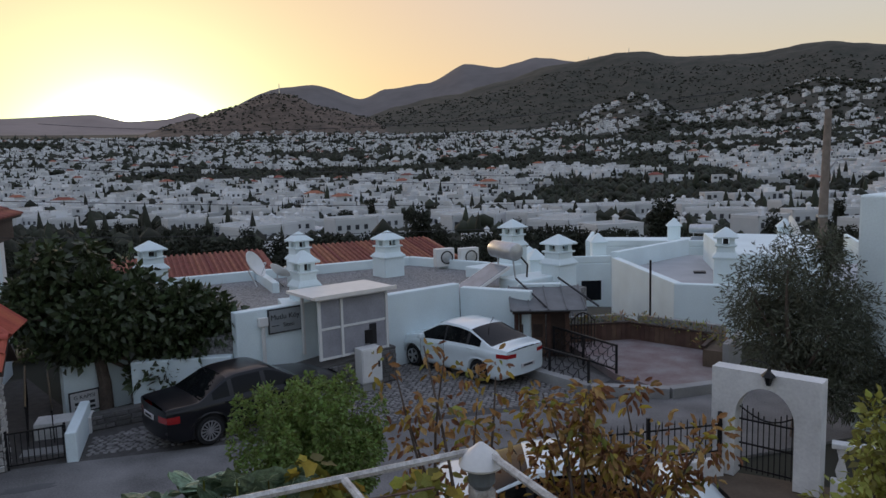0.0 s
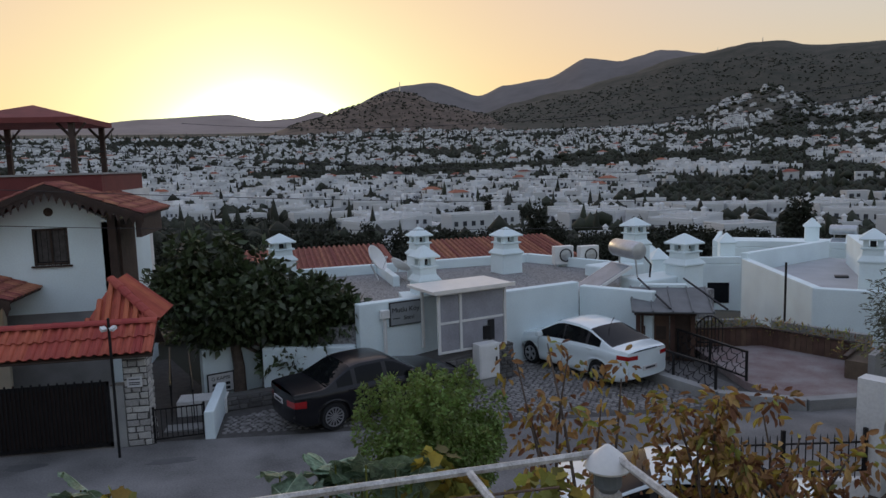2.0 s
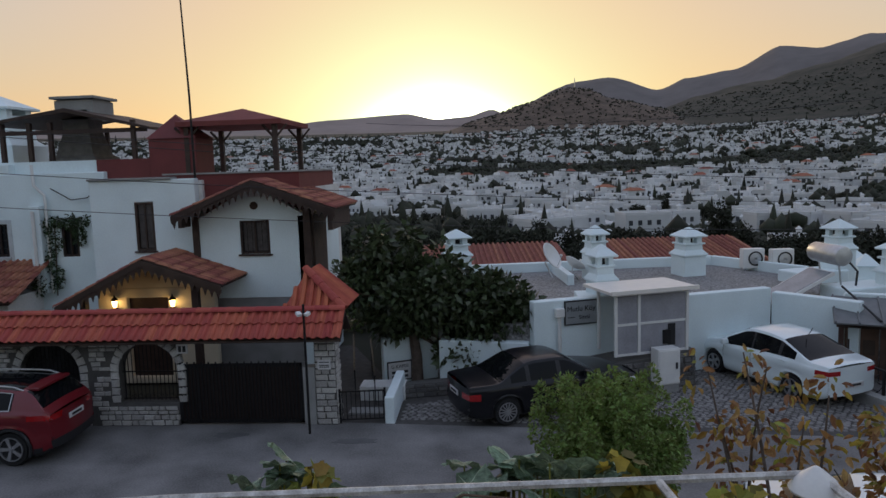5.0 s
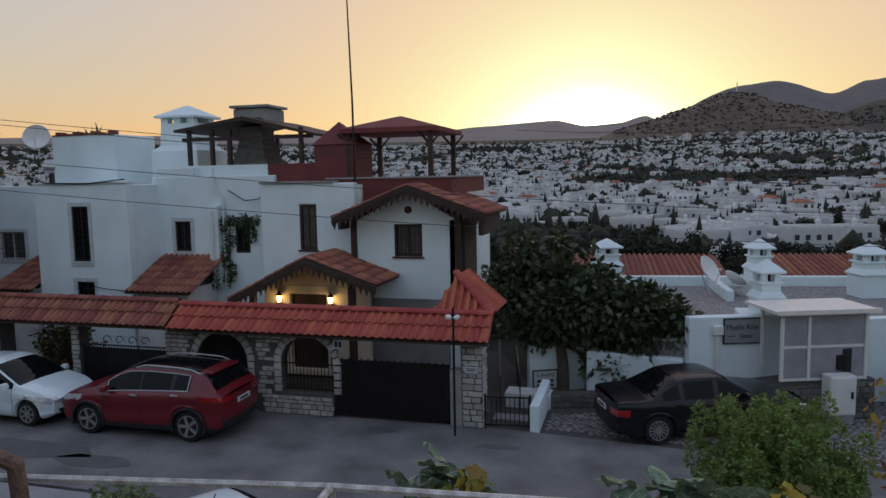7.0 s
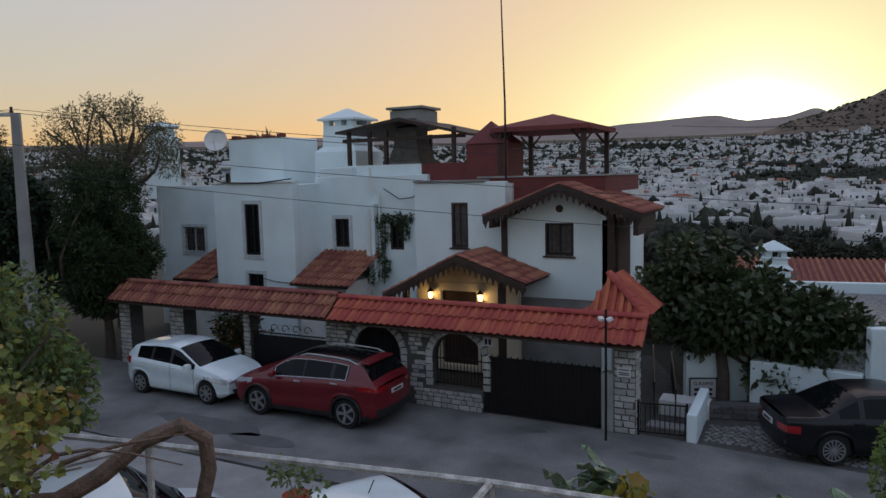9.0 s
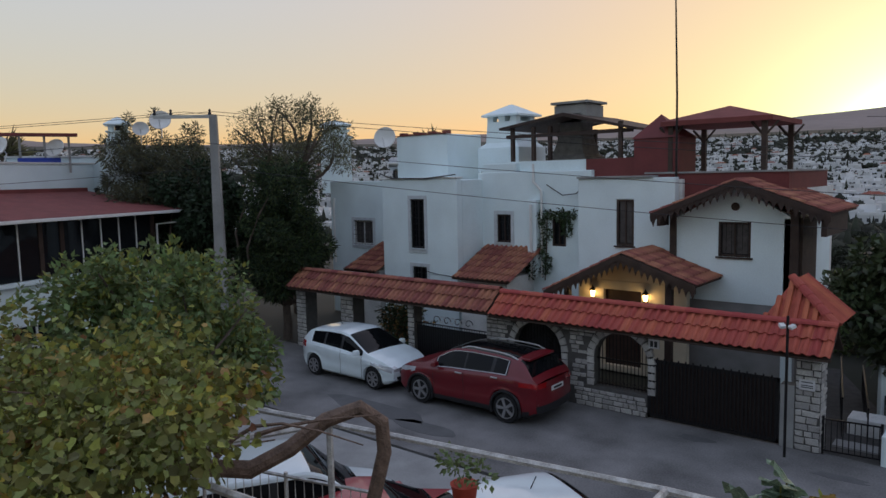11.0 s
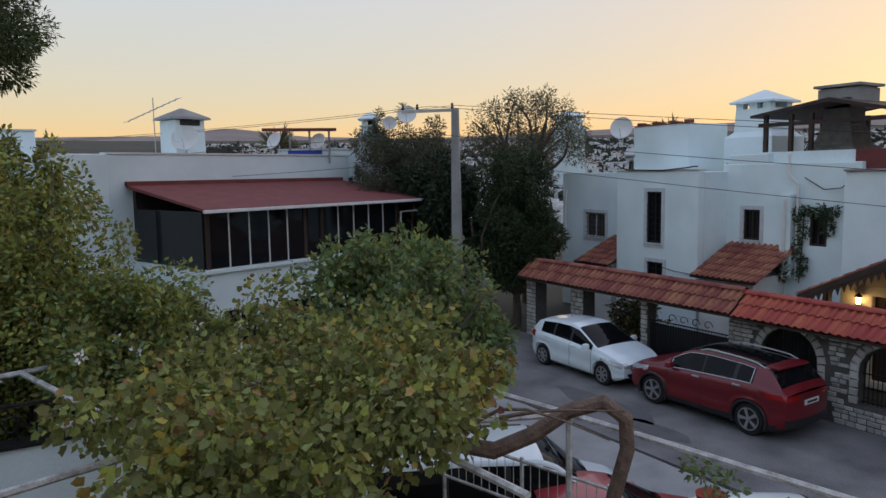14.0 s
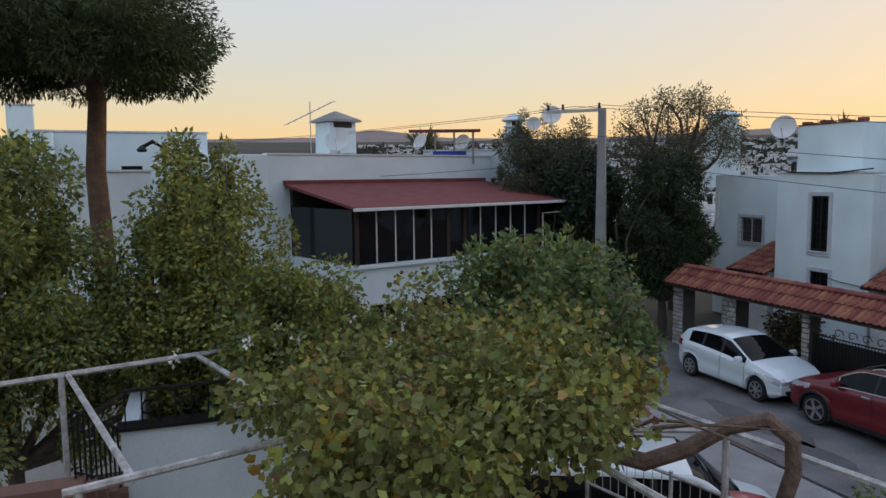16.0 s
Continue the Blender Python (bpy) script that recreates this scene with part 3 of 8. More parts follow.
woods_ob = new("town_trees", sheet("town_trees", np.concatenate(V), np.concatenate(F), [FAR_TREE]))
tagged(woods_ob, "dark trees and cypresses between the town houses", "trees", kind="stuff")


# the nearest houses of the town, each a thing of its own
def valley_house(w, d, h):
    hs = thing("house", "white flat-roofed town house with dark windows", "house", "houses in the valley")
    g = Geo()
    g.box(-w / 2, w / 2, -d / 2, d / 2, -3, h)
    for x0, x1, y0, y1 in ((-w / 2, w / 2, -d / 2, -d / 2 + .25), (-w / 2, w / 2, d / 2 - .25, d / 2), (-w / 2, -w / 2 + .25, -d / 2, d / 2), (w / 2 - .25, w / 2, -d / 2, d / 2)):
        part("parapet", Geo().box(x0, x1, y0, y1, h, h + 0.6), TOWN_WHITE, hs)
    part("wall", g, TOWN_WHITE, hs, bevel=0.12)
    part("annex", Geo().box(w / 2 - 0.1, w * 0.95, -d * 0.6, d * 0.3, -3, h * 0.55), TOWN_WHITE, hs, bevel=0.12)
    part("roof", Geo().box(-w / 2 + .25, w / 2 - .25, -d / 2 + .25, d / 2 - .25, h, h + 0.12), TOWN_ROOF, hs)
    g = Geo().lathe([(0.45, 0), (0.45, 1.4), (0.6, 1.45), (0.6, 1.6), (0.05, 2.2)], square=True, c=(w * 0.2, d * 0.2, h))
    part("chimney", g, TOWN_WHITE, hs)
    for lv in range(int(h // 2.9)):
        for i in range(int(w // 2.6)):
            u = -w / 2 + 0.7 + 2.5 * i
            part("window", Geo().box(u, u + 1.1, -d / 2 - 0.04, -d / 2 + 0.1, lv * 2.9 + 0.8, lv * 2.9 + 2.1), TOWN_DARK, hs)
    part("window", Geo().box(w * 0.6, w * 0.6 + 1.2, -d * 0.6 - 0.04, -d * 0.6 + 0.1, 0.6, 2.0), TOWN_DARK, hs)
    return hs


kinds = [valley_house(9, 8, 6.2), valley_house(11, 8, 6.0), valley_house(8, 7, 3.4), valley_house(12, 9, 6.4)]
close = [p for p in near_spots if math.hypot(*p) < 330]
for i, (x, y) in enumerate(close[:150]):
    a = math.degrees(math.atan2(-x, y))
    m = turned(x, y, land(x, y), RNG.choice((-40, -20, 0, 15, 30)) + a * 0.5)
    if i < len(kinds):
        kinds[i].matrix_basis = m
    else:
        copy_thing(kinds[i % len(kinds)], m)


def far_tree(kind):
    tr = thing("tree", "dark green tree among the valley houses", "tree", "trees in the valley")
    part("trunk", Geo().tube([(0, 0, -1), (0.1, 0, 1.5), (0.15, 0.1, 3)], [0.3, 0.22, 0.12]), BARK, tr)
    if kind:
        cs, rs = crown((0, 0, 4.6), (0.8, 0.8, 3.6), 16, 0.9, 1.6)
    else:
        cs, rs = crown((0, 0, 3.6), (2.6, 2.6, 1.8), 16, 1.3, 0.8)
    sp, wy = clumps(cs, rs, [110] * 16)
    leaves("crown", sp, wy, RNG.uniform(0.3, 0.55, len(sp)), "oval", [FAR_TREE], parent=tr)
    return tr


sorts = [far_tree(0), far_tree(0), far_tree(1)]
k = 0
for _ in range(4000):
    a = RNG.uniform(-56, 22)
    r = RNG.uniform(48, 330)
    x, y = -r * math.sin(radians(a)), r * math.cos(radians(a))
    if r > 130 and density(x * 2.2, y * 2.2) > 0.12 or (r < 75 and a < -8) or any(abs(x - p) + abs(y - s) < 9 for p, s in close):
        continue
    m = turned(x, y, land(x, y) - (0.8 if r < 130 else 0), RNG.uniform(0, 360)) @ Matrix.Scale(RNG.uniform(0.7, 1.3) * (1.0 if r > 80 else 0.75), 4)
    if k < 3:
        sorts[k].matrix_basis = m
    else:
        t = copy_thing(sorts[2 if k % 9 == 0 else k % 2], m)
        t.matrix_basis = m
    k += 1
    if k > 290:
        break

# radio masts on the ridges
for a, r, h in ((-6.9, 2240, 32), (-34.0, 2880, 26), (-31.0, 3700, 30)):
    x, y = -r * math.sin(radians(a)), r * math.cos(radians(a))
    g = Geo().tube([(0, 0, -8), (0, 0, h * 0.6), (0, 0, h)], [2.0, 1.5, 0.9], 5)
    solid("radio_mast", g, METAL, "thin radio mast on a hilltop", "mast", m=turned(x, y, land(x, y)))


# ---- street, parking court and garden ground ----
road = Geo().prism([(-60, 11.2), (-10, 11.4), (2, 11.6), (16, 11.0), (30, 4.0), (30, 11), (17.5, 15.6), (12.3, 15.0), (10.4, 15.0), (-3.5, 16.35), (-60, 16.35)], -0.3, 0.0)
solid("road", road, ASPHALT, "worn grey asphalt street with patches and cracks", "road", kind="structure")
for x, y, w, d in ((-13.2, 12.9, 1.6, 0.5), (-11.2, 12.6, 1.1, 0.35), (-5.9, 15.6, 0.42, 0.18), (-3.0, 15.2, 0.5, 0.16), (1.8, 15.0, 0.7, 0.2)):
    o = [(x + w * math.cos(t) * RNG.uniform(0.7, 1.2), y + d * math.sin(t) * RNG.uniform(0.7, 1.2)) for t in np.linspace(0, 6.0, 11)]
    solid("road_patch", Geo().prism(o, -0.05, 0.005), PATCH, "patch of other paving in the asphalt", "patch", kind="structure")
court = Geo().prism([(-3.5, 16.35), (10.4, 15.0), (11.0, 18.5), (9.3, 20.2), (8.0, 21.4), (1.0, 19.2), (-2.3, 18.2), (-4.6, 23.5), (-9, 23.5), (-3.6, 16.4)], -0.3, -0.012)
solid("pavement", court, JOINT, "stone-paved parking court with dark joints", "pavement", kind="structure")
garden = Geo().prism([(-40, -12), (20, -12), (20, 4), (10.6, 9.5), (9.2, 11.0), (-60, 11.2)], -0.3, -0.02)
solid("garden_ground", garden, SOIL, "dry garden soil and parking strip", "ground", kind="structure")
solid("pavement_strip", Geo().box(-16, 4.5, 6.2, 11.3, -0.25, -0.006), CONCRETE, "pale concrete strip beside the street", "pavement", kind="structure")


# ---- the stone garden wall with arches and tiled coping ----
WALL_Y = 16.2


def arch_panel(g, u0, u1, c, half, spring, rise, sill, z1, thick, n=14):
    """A panel of wall from u0 to u1 with an arched hole round c, from sill up."""
    g.box(u0, c - half, 0, thick, 0, z1) if u0 < c - half else None
    g.box(c + half, u1, 0, thick, 0, z1) if u1 > c + half else None
    if sill > 0:
        g.box(c - half, c + half, 0, thick, 0, sill)
    t = [math.pi * i / n for i in range(n + 1)]
    p = [(c - half * math.cos(x), spring + rise * math.sin(x)) for x in t]
    for (a, za), (b, zb) in zip(p, p[1:]):
        g.add([(a, 0, za), (b, 0, zb), (b, 0, z1), (a, 0, z1), (a, thick, za), (b, thick, zb), (b, thick, z1), (a, thick, z1)],
              [(0, 1, 2, 3), (5, 4, 7, 6), (4, 5, 1, 0), (3, 2, 6, 7)])


ARCHES = [(-10.36, 0.72, 1.27, 0.70, 0.0), (-8.0, 0.70, 1.3, 0.66, 0.55)]
core = Geo()
core.at = turned(0, WALL_Y + 0.03, 0)
arch_panel(core, -12.0, -9.2, *ARCHES[0], 2.14, 0.32)
arch_panel(core, -9.2, -7.3, *ARCHES[1], 2.14, 0.32)
core.box(-4.08, -3.6, 0, 0.42, 0, 2.14)
core.box(-14.98, -14.72, 0, 0.35, 0, 2.1)
core.box(-18.0, -17.4, 0, 0.5, 0, 2.1)
core.box(-20.3, -19.8, 0, 0.5, 0, 2.1)
stone_wall = solid("wall_garden", core, MORTAR, "pale squared-stone garden wall with two arches", "wall", kind="structure")


def coping(name, x0, x1, material, label, y_e=15.74, z_e=2.13, y_r=16.42, z_r=2.66, y_b=17.05):
    """A tiled ridge roof along the wall: boards below, barrel tiles in two courses, ridge tiles."""
    roof = thing(name, label, "tiled roof", kind="structure")
    g = Geo()
    g.add([(x, y, z) for x in (x0, x1) for y, z in ((y_e + .05, z_e - 0.05), (y_r, z_r - 0.05), (y_b - .05, z_e - 0.05), (y_b - .05, z_e - 0.09), (y_r, z_r - 0.1), (y_e + .05, z_e - 0.09))],
          [(0, 6, 7, 1), (1, 7, 8, 2), (2, 8, 9, 3), (3, 9, 10, 4), (4, 10, 11, 5), (5, 11, 6, 0), (0, 1, 2, 3, 4, 5), (11, 10, 9, 8, 7, 6)])
    part("roof_board", g, WOOD, roof)
    return roof


coping_red = coping("coping_red", -11.62, -3.36, TILE_RED, "bright red tiled roof along the top of the wall")
coping_old = coping("coping_old", -20.25, -11.66, TILE_BROWN, "weathered brown tiled roof along the older wall", z_e=2.17, z_r=2.72)


def iron_panel(parent, x0, x1, z0, z1, gap, arch=None, curls=True, r=0.011, y=0.0, name="bar"):
    """Upright bars with rails; arch: (centre, half, spring, rise) that the bars fill."""
    g = Geo()
    x = x0 + gap / 2
    while x < x1:
        top = z1
        if arch:
            c, h, s, q = arch
            top = s + q * math.sqrt(max(0, 1 - ((x - c) / h) ** 2)) - 0.03
        g2 = Geo().tube([(x, y, z0), (x, y, top)], r, 5)
        part(name, g2, IRON, parent)
        x += gap
    for z in (z0 + 0.05, z1 - 0.02 if not arch else arch[2] - 0.05):
        part("rail", Geo().box(x0, x1, y - 0.012, y + 0.012, z - 0.015, z + 0.015), IRON, parent)


for i, (c, half, spring, rise, sill) in enumerate(ARCHES):
    gr = thing("window_grille" if i else "arch_gate", "black wrought-iron grille in a stone arch" if i else "black iron gate with leaf scrolls and added dark backing in a stone arch", "iron grille", m=turned(0, WALL_Y + 0.2, 0))
    iron_panel(gr, c - half, c + half, sill + 0.01, spring, 0.095, (c, half, spring, rise))
    if i == 0:
        t_ = np.linspace(0, math.pi, 13)
        # added black sheet stands in for the shaded garden behind the bars
        part("dark_backing", Geo().slab([(c - half, sill + 0.02), (c + half, sill + 0.02)] + [(c + half * math.cos(t), spring + rise * math.sin(t)) for t in t_], 0.02, 0.03), BLACK, gr)
        for q in range(90):
            x, z = c + RNG.uniform(-0.62, 0.62), RNG.uniform(0.3, 1.75)
            g = Geo().tube([(x + 0.05 * math.cos(t), -0.02, z + 0.07 * math.sin(t)) for t in np.linspace(0, 5, 7)], 0.012, 4)
            part("scroll", g, IRON, gr)
    else:
        for q in range(9):
            x = c - 0.6 + 0.15 * q
            part("scroll", Geo().tube([(x + 0.05 * math.cos(t), -0.02, sill + 0.12 + 0.05 * math.sin(t)) for t in np.linspace(0, 6, 8)], 0.01, 4), IRON, gr)

# the wide sliding gate, its grey post and the lamp pole
gate = thing("sliding_gate", "closed dark brown slatted metal driveway gate", "gate", m=turned(0, WALL_Y + 0.02, 0))
part("gate_frame", Geo().box(-7.3, -4.38, 0, 0.03, 0.06, 0.14).box(-7.3, -4.38, 0, 0.03, 1.38, 1.46).box(-7.3, -7.22, 0, 0.03, 0.06, 1.46).box(-4.46, -4.38, 0, 0.03, 0.06, 1.46).box(-6.85, -6.8, 0, 0.03, 0.06, 1.46), IRON, gate)
part("dark_backing", Geo().box(-7.28, -4.4, 0.03, 0.045, 0.1, 1.42), mat("rusty_brown_sheet", (0.035, 0.022, 0.018), 0.7, 0.2, var=0.5, scale=5), gate)
for i in range(34):
    x = -7.24 + i * 0.084
    part("slat", Geo().box(x, x + 0.034, -0.015, 0.0, 0.1, 1.42 + (0.05 if i % 2 else 0.09)), IRON, gate)
solid("gate_post", Geo().box(-4.37, -4.09, WALL_Y + 0.02, WALL_Y + 0.3, 0, 1.35), CONCRETE, "grey rendered post beside the sliding gate", "post", kind="structure", bevel=0.01)
pole = thing("lamp_pole", "thin dark pole with two white floodlights", "lamp pole", m=turned(-4.12, 15.66, 0))
part("pole", Geo().tube([(0, 0, 0), (0, 0, 2.92)], 0.028, 8), IRON, pole)
for s in (-1, 1):
    g = Geo()
    g.at = pose(s * 0.1, -0.04, 2.72, 25, 0, -s * 40)
    part("floodlight", g.box(-0.055, 0.055, -0.07, 0.05, -0.035, 0.035), ALU, pole, bevel=0.01)
solid("number_plate_house", Geo().box(-7.27, -7.0, WALL_Y - 0.02, WALL_Y + 0.0, 1.72, 1.95), PLATE, "small white plaque on the stone wall", "plaque", bevel=0.005)
solid("plaque_mark", Geo().box(-7.22, -7.15, WALL_Y - 0.026, WALL_Y - 0.019, 1.76, 1.9).box(-7.12, -7.05, WALL_Y - 0.026, WALL_Y - 0.019, 1.76, 1.9), INK, "dark marks on the small plaque", "marking")
nt = thing("notice_board", "white notice with two dark lines on the stone pier", "notice", m=turned(-4.0, WALL_Y - 0.015, 1.42))
part("board", Geo().box(0, 0.3, -0.015, 0.015, -0.11, 0.11), PLATE, nt)
for z in (-0.06, -0.02, 0.05):
    part("text_line", Geo().box(0.04, 0.26, -0.021, -0.014, z, z + 0.018), INK, nt)

gate2 = thing("courtyard_gate", "closed black iron gate with pale scrollwork above", "gate", m=turned(0, WALL_Y + 0.1, 0))
iron_panel(gate2, -14.7, -11.98, 0.05, 1.5, 0.09)
part("dark_backing", Geo().box(-14.7, -11.98, 0.03, 0.04, 0.1, 1.4), BLACK, gate2)
for q in range(7):
    x = -13.9 + 0.2 * q
    part("scroll", Geo().tube([(x + (0.16 - 0.02 * t) * math.cos(t), 0, 1.62 + (0.16 - 0.02 * t) * math.sin(t) * 0.9) for t in np.linspace(0, 6, 10)], 0.012, 4), ALU if q % 2 else IRON, gate2)


# ---- the villa with the brown woodwork ----
def wall_ob(name, x0, y0, x1, y1, z0, z1, thick, holes, parent, material=PLASTER, bevel=0.03):
    """A wall from (x0, y0) to (x1, y1); its face looks to the right hand of that way."""
    L = math.hypot(x1 - x0, y1 - y0)
    return part(name, Geo().wall(L, z0, z1, thick, holes), material, parent, bevel=bevel, m=turned(x0, y0, 0, math.degrees(math.atan2(y1 - y0, x1 - x0))))


def window(parent, x, y, z0, z1, w, deg=0, frame_mat=WOOD, bars=5, sill=True, surround=None, curtain=True):
    """A framed window set into its opening, with panes, curtain and iron bars."""
    wn_ = part("window", Geo().box(0, w, 0.1, 0.12, z0, z1), GLASS, parent, m=turned(x, y, 0, deg))
    part("frame", Geo().box(-0.002, 0.06, 0.02, 0.11, z0, z1).box(w - 0.06, w + 0.002, 0.02, 0.11, z0, z1).box(0.06, w - 0.06, 0.02, 0.11, z1 - 0.06, z1).box(0.06, w - 0.06, 0.02, 0.11, z0, z0 + 0.06).box(w / 2 - 0.02, w / 2 + 0.02, 0.04, 0.1, z0, z1), frame_mat, wn_)
    if curtain:
        part("curtain", Geo().box(0.08, w - 0.08, 0.088, 0.096, z0 + 0.08, z1 - 0.07), mat_curtain, wn_)
    for i in range(bars):
        u = w * (i + 0.5) / bars
        part("bar", Geo().tube([(u, -0.01, z0), (u, -0.01, z1)], 0.009, 4), IRON, wn_)
    if surround and bars:
        for i in range(round((z1 - z0) / 0.22) + 1):
            v = z0 + 0.02 + (z1 - z0 - 0.04) * i / round((z1 - z0) / 0.22)
            part("cross_bar", Geo().box(-0.01, w + 0.01, -0.024, -0.012, v - 0.007, v + 0.007), IRON, wn_)
    if sill:
        part("sill", Geo().box(-0.06, w + 0.06, -0.06, 0.05, z0 - 0.05, z0 - 0.002), surround or frame_mat, wn_, bevel=0.008)
    if surround:
        k = 0.13
        part("surround", Geo().box(-k, w + k, -0.03, 0, z0 - 0.16, z0 - 0.055).box(-k, 0, -0.03, 0, z0 - 0.055, z1).box(w, w + k, -0.03, 0, z0 - 0.055, z1).box(-k, w + k, -0.03, 0, z1, z1 + k), surround, wn_, bevel=0.01)
    return wn_


SURROUND = mat("grey_white_stone_surround", (0.56, 0.60, 0.62), 0.85, var=0.2, scale=5)
mat_curtain = mat("dim_curtain", (0.10, 0.09, 0.085), 0.9, var=0.5, scale=7, bump=0.3)
villa = thing("villa", "white villa with brown carved gables and red tiled roofs", "house")
# gable wing
gb = Geo().wall(3.1, 2.3, 4.55, 0.3, [(1.18, 2.02, 3.53, 4.47)])
gb.slab([(0, 4.55), (3.1, 4.55), (1.62, 5.42)], 0, 0.3)
part("gable_wall", gb, PLASTER, villa, m=turned(-8.15, 20, 0))
part("gable_plinth", Geo().wall(5.0, 0, 2.3, 0.35), mat("grey_plinth", (0.26, 0.255, 0.25), 0.9, var=0.3, scale=2), villa, m=turned(-10.0, 20.02, 0))
window(villa, -6.97, 20, 3.53, 4.47, 0.84, bars=6)
part("vent", Geo().lathe([(0.11, 0), (0.11, 0.03), (0.05, 0.03), (0.05, 0.01)], 14), WOOD, villa, m=pose(-6.53, 19.99, 4.88, 90))
wall_ob("side_wall", -5.05, 20, -5.05, 24, 0, 4.6, 0.3, (), villa, PLASTER)
part("corner_post", Geo().box(-8.3, -8.12, 19.93, 20.1, 2.35, 4.7), WOOD, villa, bevel=0.01)
part("corner_post", Geo().box(-5.16, -4.96, 19.92, 20.1, 2.35, 4.75), WOOD, villa, bevel=0.01)
part("side_shutter", Geo().box(-4.98, -4.9, 20.1, 21.6, 2.6, 4.6), WOOD, villa)
part("house_body", Geo().box(-11.3, -8.2, 20.6, 26, 0, 5.62).box(-8.1, -5.4, 21.4, 26, 0, 5.3), PLASTER_OLD, villa)
wall_ob("front_wall", -11.4, 20.3, -8.3, 20.3, 2.0, 5.68, 0.3, [(1.3, 1.85, 3.66, 5.04)], villa)
window(villa, -10.1, 20.3, 3.66, 5.04, 0.55, bars=0)
part("parapet_coping", Geo().box(-11.4, -8.95, 20.22, 20.66, 5.68, 5.74), CONCRETE, villa, bevel=0.01)
# terrace with maroon parapet
part("parapet", Geo().box(-9.35, -5.42, 20.75, 20.95, 4.4, 5.78).box(-5.62, -5.42, 20.95, 25, 4.4, 5.78).box(-9.35, -5.42, 25, 25.2, 4.4, 5.78), MAROON, villa, bevel=0.01)
part("parapet_coping", Geo().box(-9.4, -5.37, 20.7, 21.0, 5.78, 5.83).box(-5.67, -5.37, 21.0, 25, 5.78, 5.83), CONCRETE, villa)


def bargeboard(parent, pts, y, drop, teeth):
    """A carved board under a gable: scalloped teeth along the line of points."""
    g = Geo()
    for (xa, za), (xb, zb) in zip(pts, pts[1:]):
        g.slab([(xa, za - drop * 0.3), (xb, zb - drop * 0.3), (xb, zb + 0.02), (xa, za + 0.02)], y - 0.02, y + 0.02)
        n = max(2, int(abs(xb - xa) / teeth))
        for i in range(n):
            u0, u1 = i / n, (i + 1) / n
            a, b = (xa + (xb - xa) * u0, za + (zb - za) * u0), (xa + (xb - xa) * u1, za + (zb - za) * u1)
            mx, mz = (a[0] + b[0]) / 2, (a[1] + b[1]) / 2
            g.slab([(a[0], a[1]), (a[0], a[1] - drop * 0.45), (a[0] * .75 + b[0] * .25, a[1] * .75 + b[1] * .25 - drop * 0.62), (mx, mz - drop), (a[0] * .25 + b[0] * .75, a[1] * .25 + b[1] * .75 - drop * 0.62), (b[0], b[1] - drop * 0.45), (b[0], b[1])][::(1 if xb > xa else -1)], y, y + 0.03)
    part("bargeboard", g, WOOD, parent, "dark brown carved wooden gable board")


def gable_roof(parent, apex, left, right, y0, y1, tile_mesh, tiles=TILE_BROWN):
    """Two tiled slopes from y0 to y1 with boards below and pieces on top."""
    for (xa, za), (xb, zb), s in ((apex, left, -1), (apex, right, 1)):
        run = math.hypot(xb - xa, zb - za)
        ang = math.degrees(math.atan2(za - zb, abs(xb - xa)))
        board = part("roof", Geo().box(0, run, 0, y1 - y0, -0.09, -0.03) if s > 0 else Geo().box(-run, 0, 0, y1 - y0, -0.09, -0.03), WOOD, parent, m=pose(xa, y0, za, 0, ang * s, 0))
        rows = max(1, round((y1 - y0) / 0.2))
        cols = max(1, round(run / 0.36))
        for i in range(cols):
            for j in range(rows):
                # each tile lies down the slope
                u = s * (i + 1) * run / cols
                mm = Matrix.Translation((u + s * 0.03, (j + (0 if s > 0 else 1)) * (y1 - y0) / rows, -0.02)) @ pose(0, 0, 0, 0, -2.5 * s, 90 if s > 0 else -90)
                piece("tile", tile_mesh, board, mm @ Matrix.Diagonal(((y1 - y0) / rows / 0.2, run / cols / 0.38, 1, 1)))


def tile_geo(long=0.42, wide=0.2):
    """One roof tile: a pan and a roll, open below; the lower end at y = 0, rising towards y = long."""
    prof = [(0, 0.0), (0.055, 0.002), (0.08, 0.035), (0.115, 0.05), (0.15, 0.035), (0.175, 0.002), (wide, 0.0)]
    g = Geo()
    n = len(prof)
    pts = [(x, 0, z + 0.022) for x, z in prof] + [(x, long, z) for x, z in prof] + [(x, 0, z) for x, z in prof]
    g.add(pts, [(i, i + 1, n + i + 1, n + i) for i in range(n - 1)] + [(2 * n + i, 2 * n + i + 1, i + 1, i) for i in range(n - 1)])
    return g


def ridge_geo(long=0.36):
    g = Geo()
    prof = [(0.11 * math.cos(t), 0.085 * math.sin(t)) for t in np.linspace(0, math.pi, 7)]
    n = 7
    g.add([(0, y * 1.12, z * 1.15) for y, z in prof] + [(long, y, z) for y, z in prof] + [(0, y * 0.9, z * 0.9) for y, z in prof],
          [(i + 1, i, n + i, n + i + 1) for i in range(n - 1)] + [(i, i + 1, 2 * n + i + 1, 2 * n + i) for i in range(n - 1)])
    return g


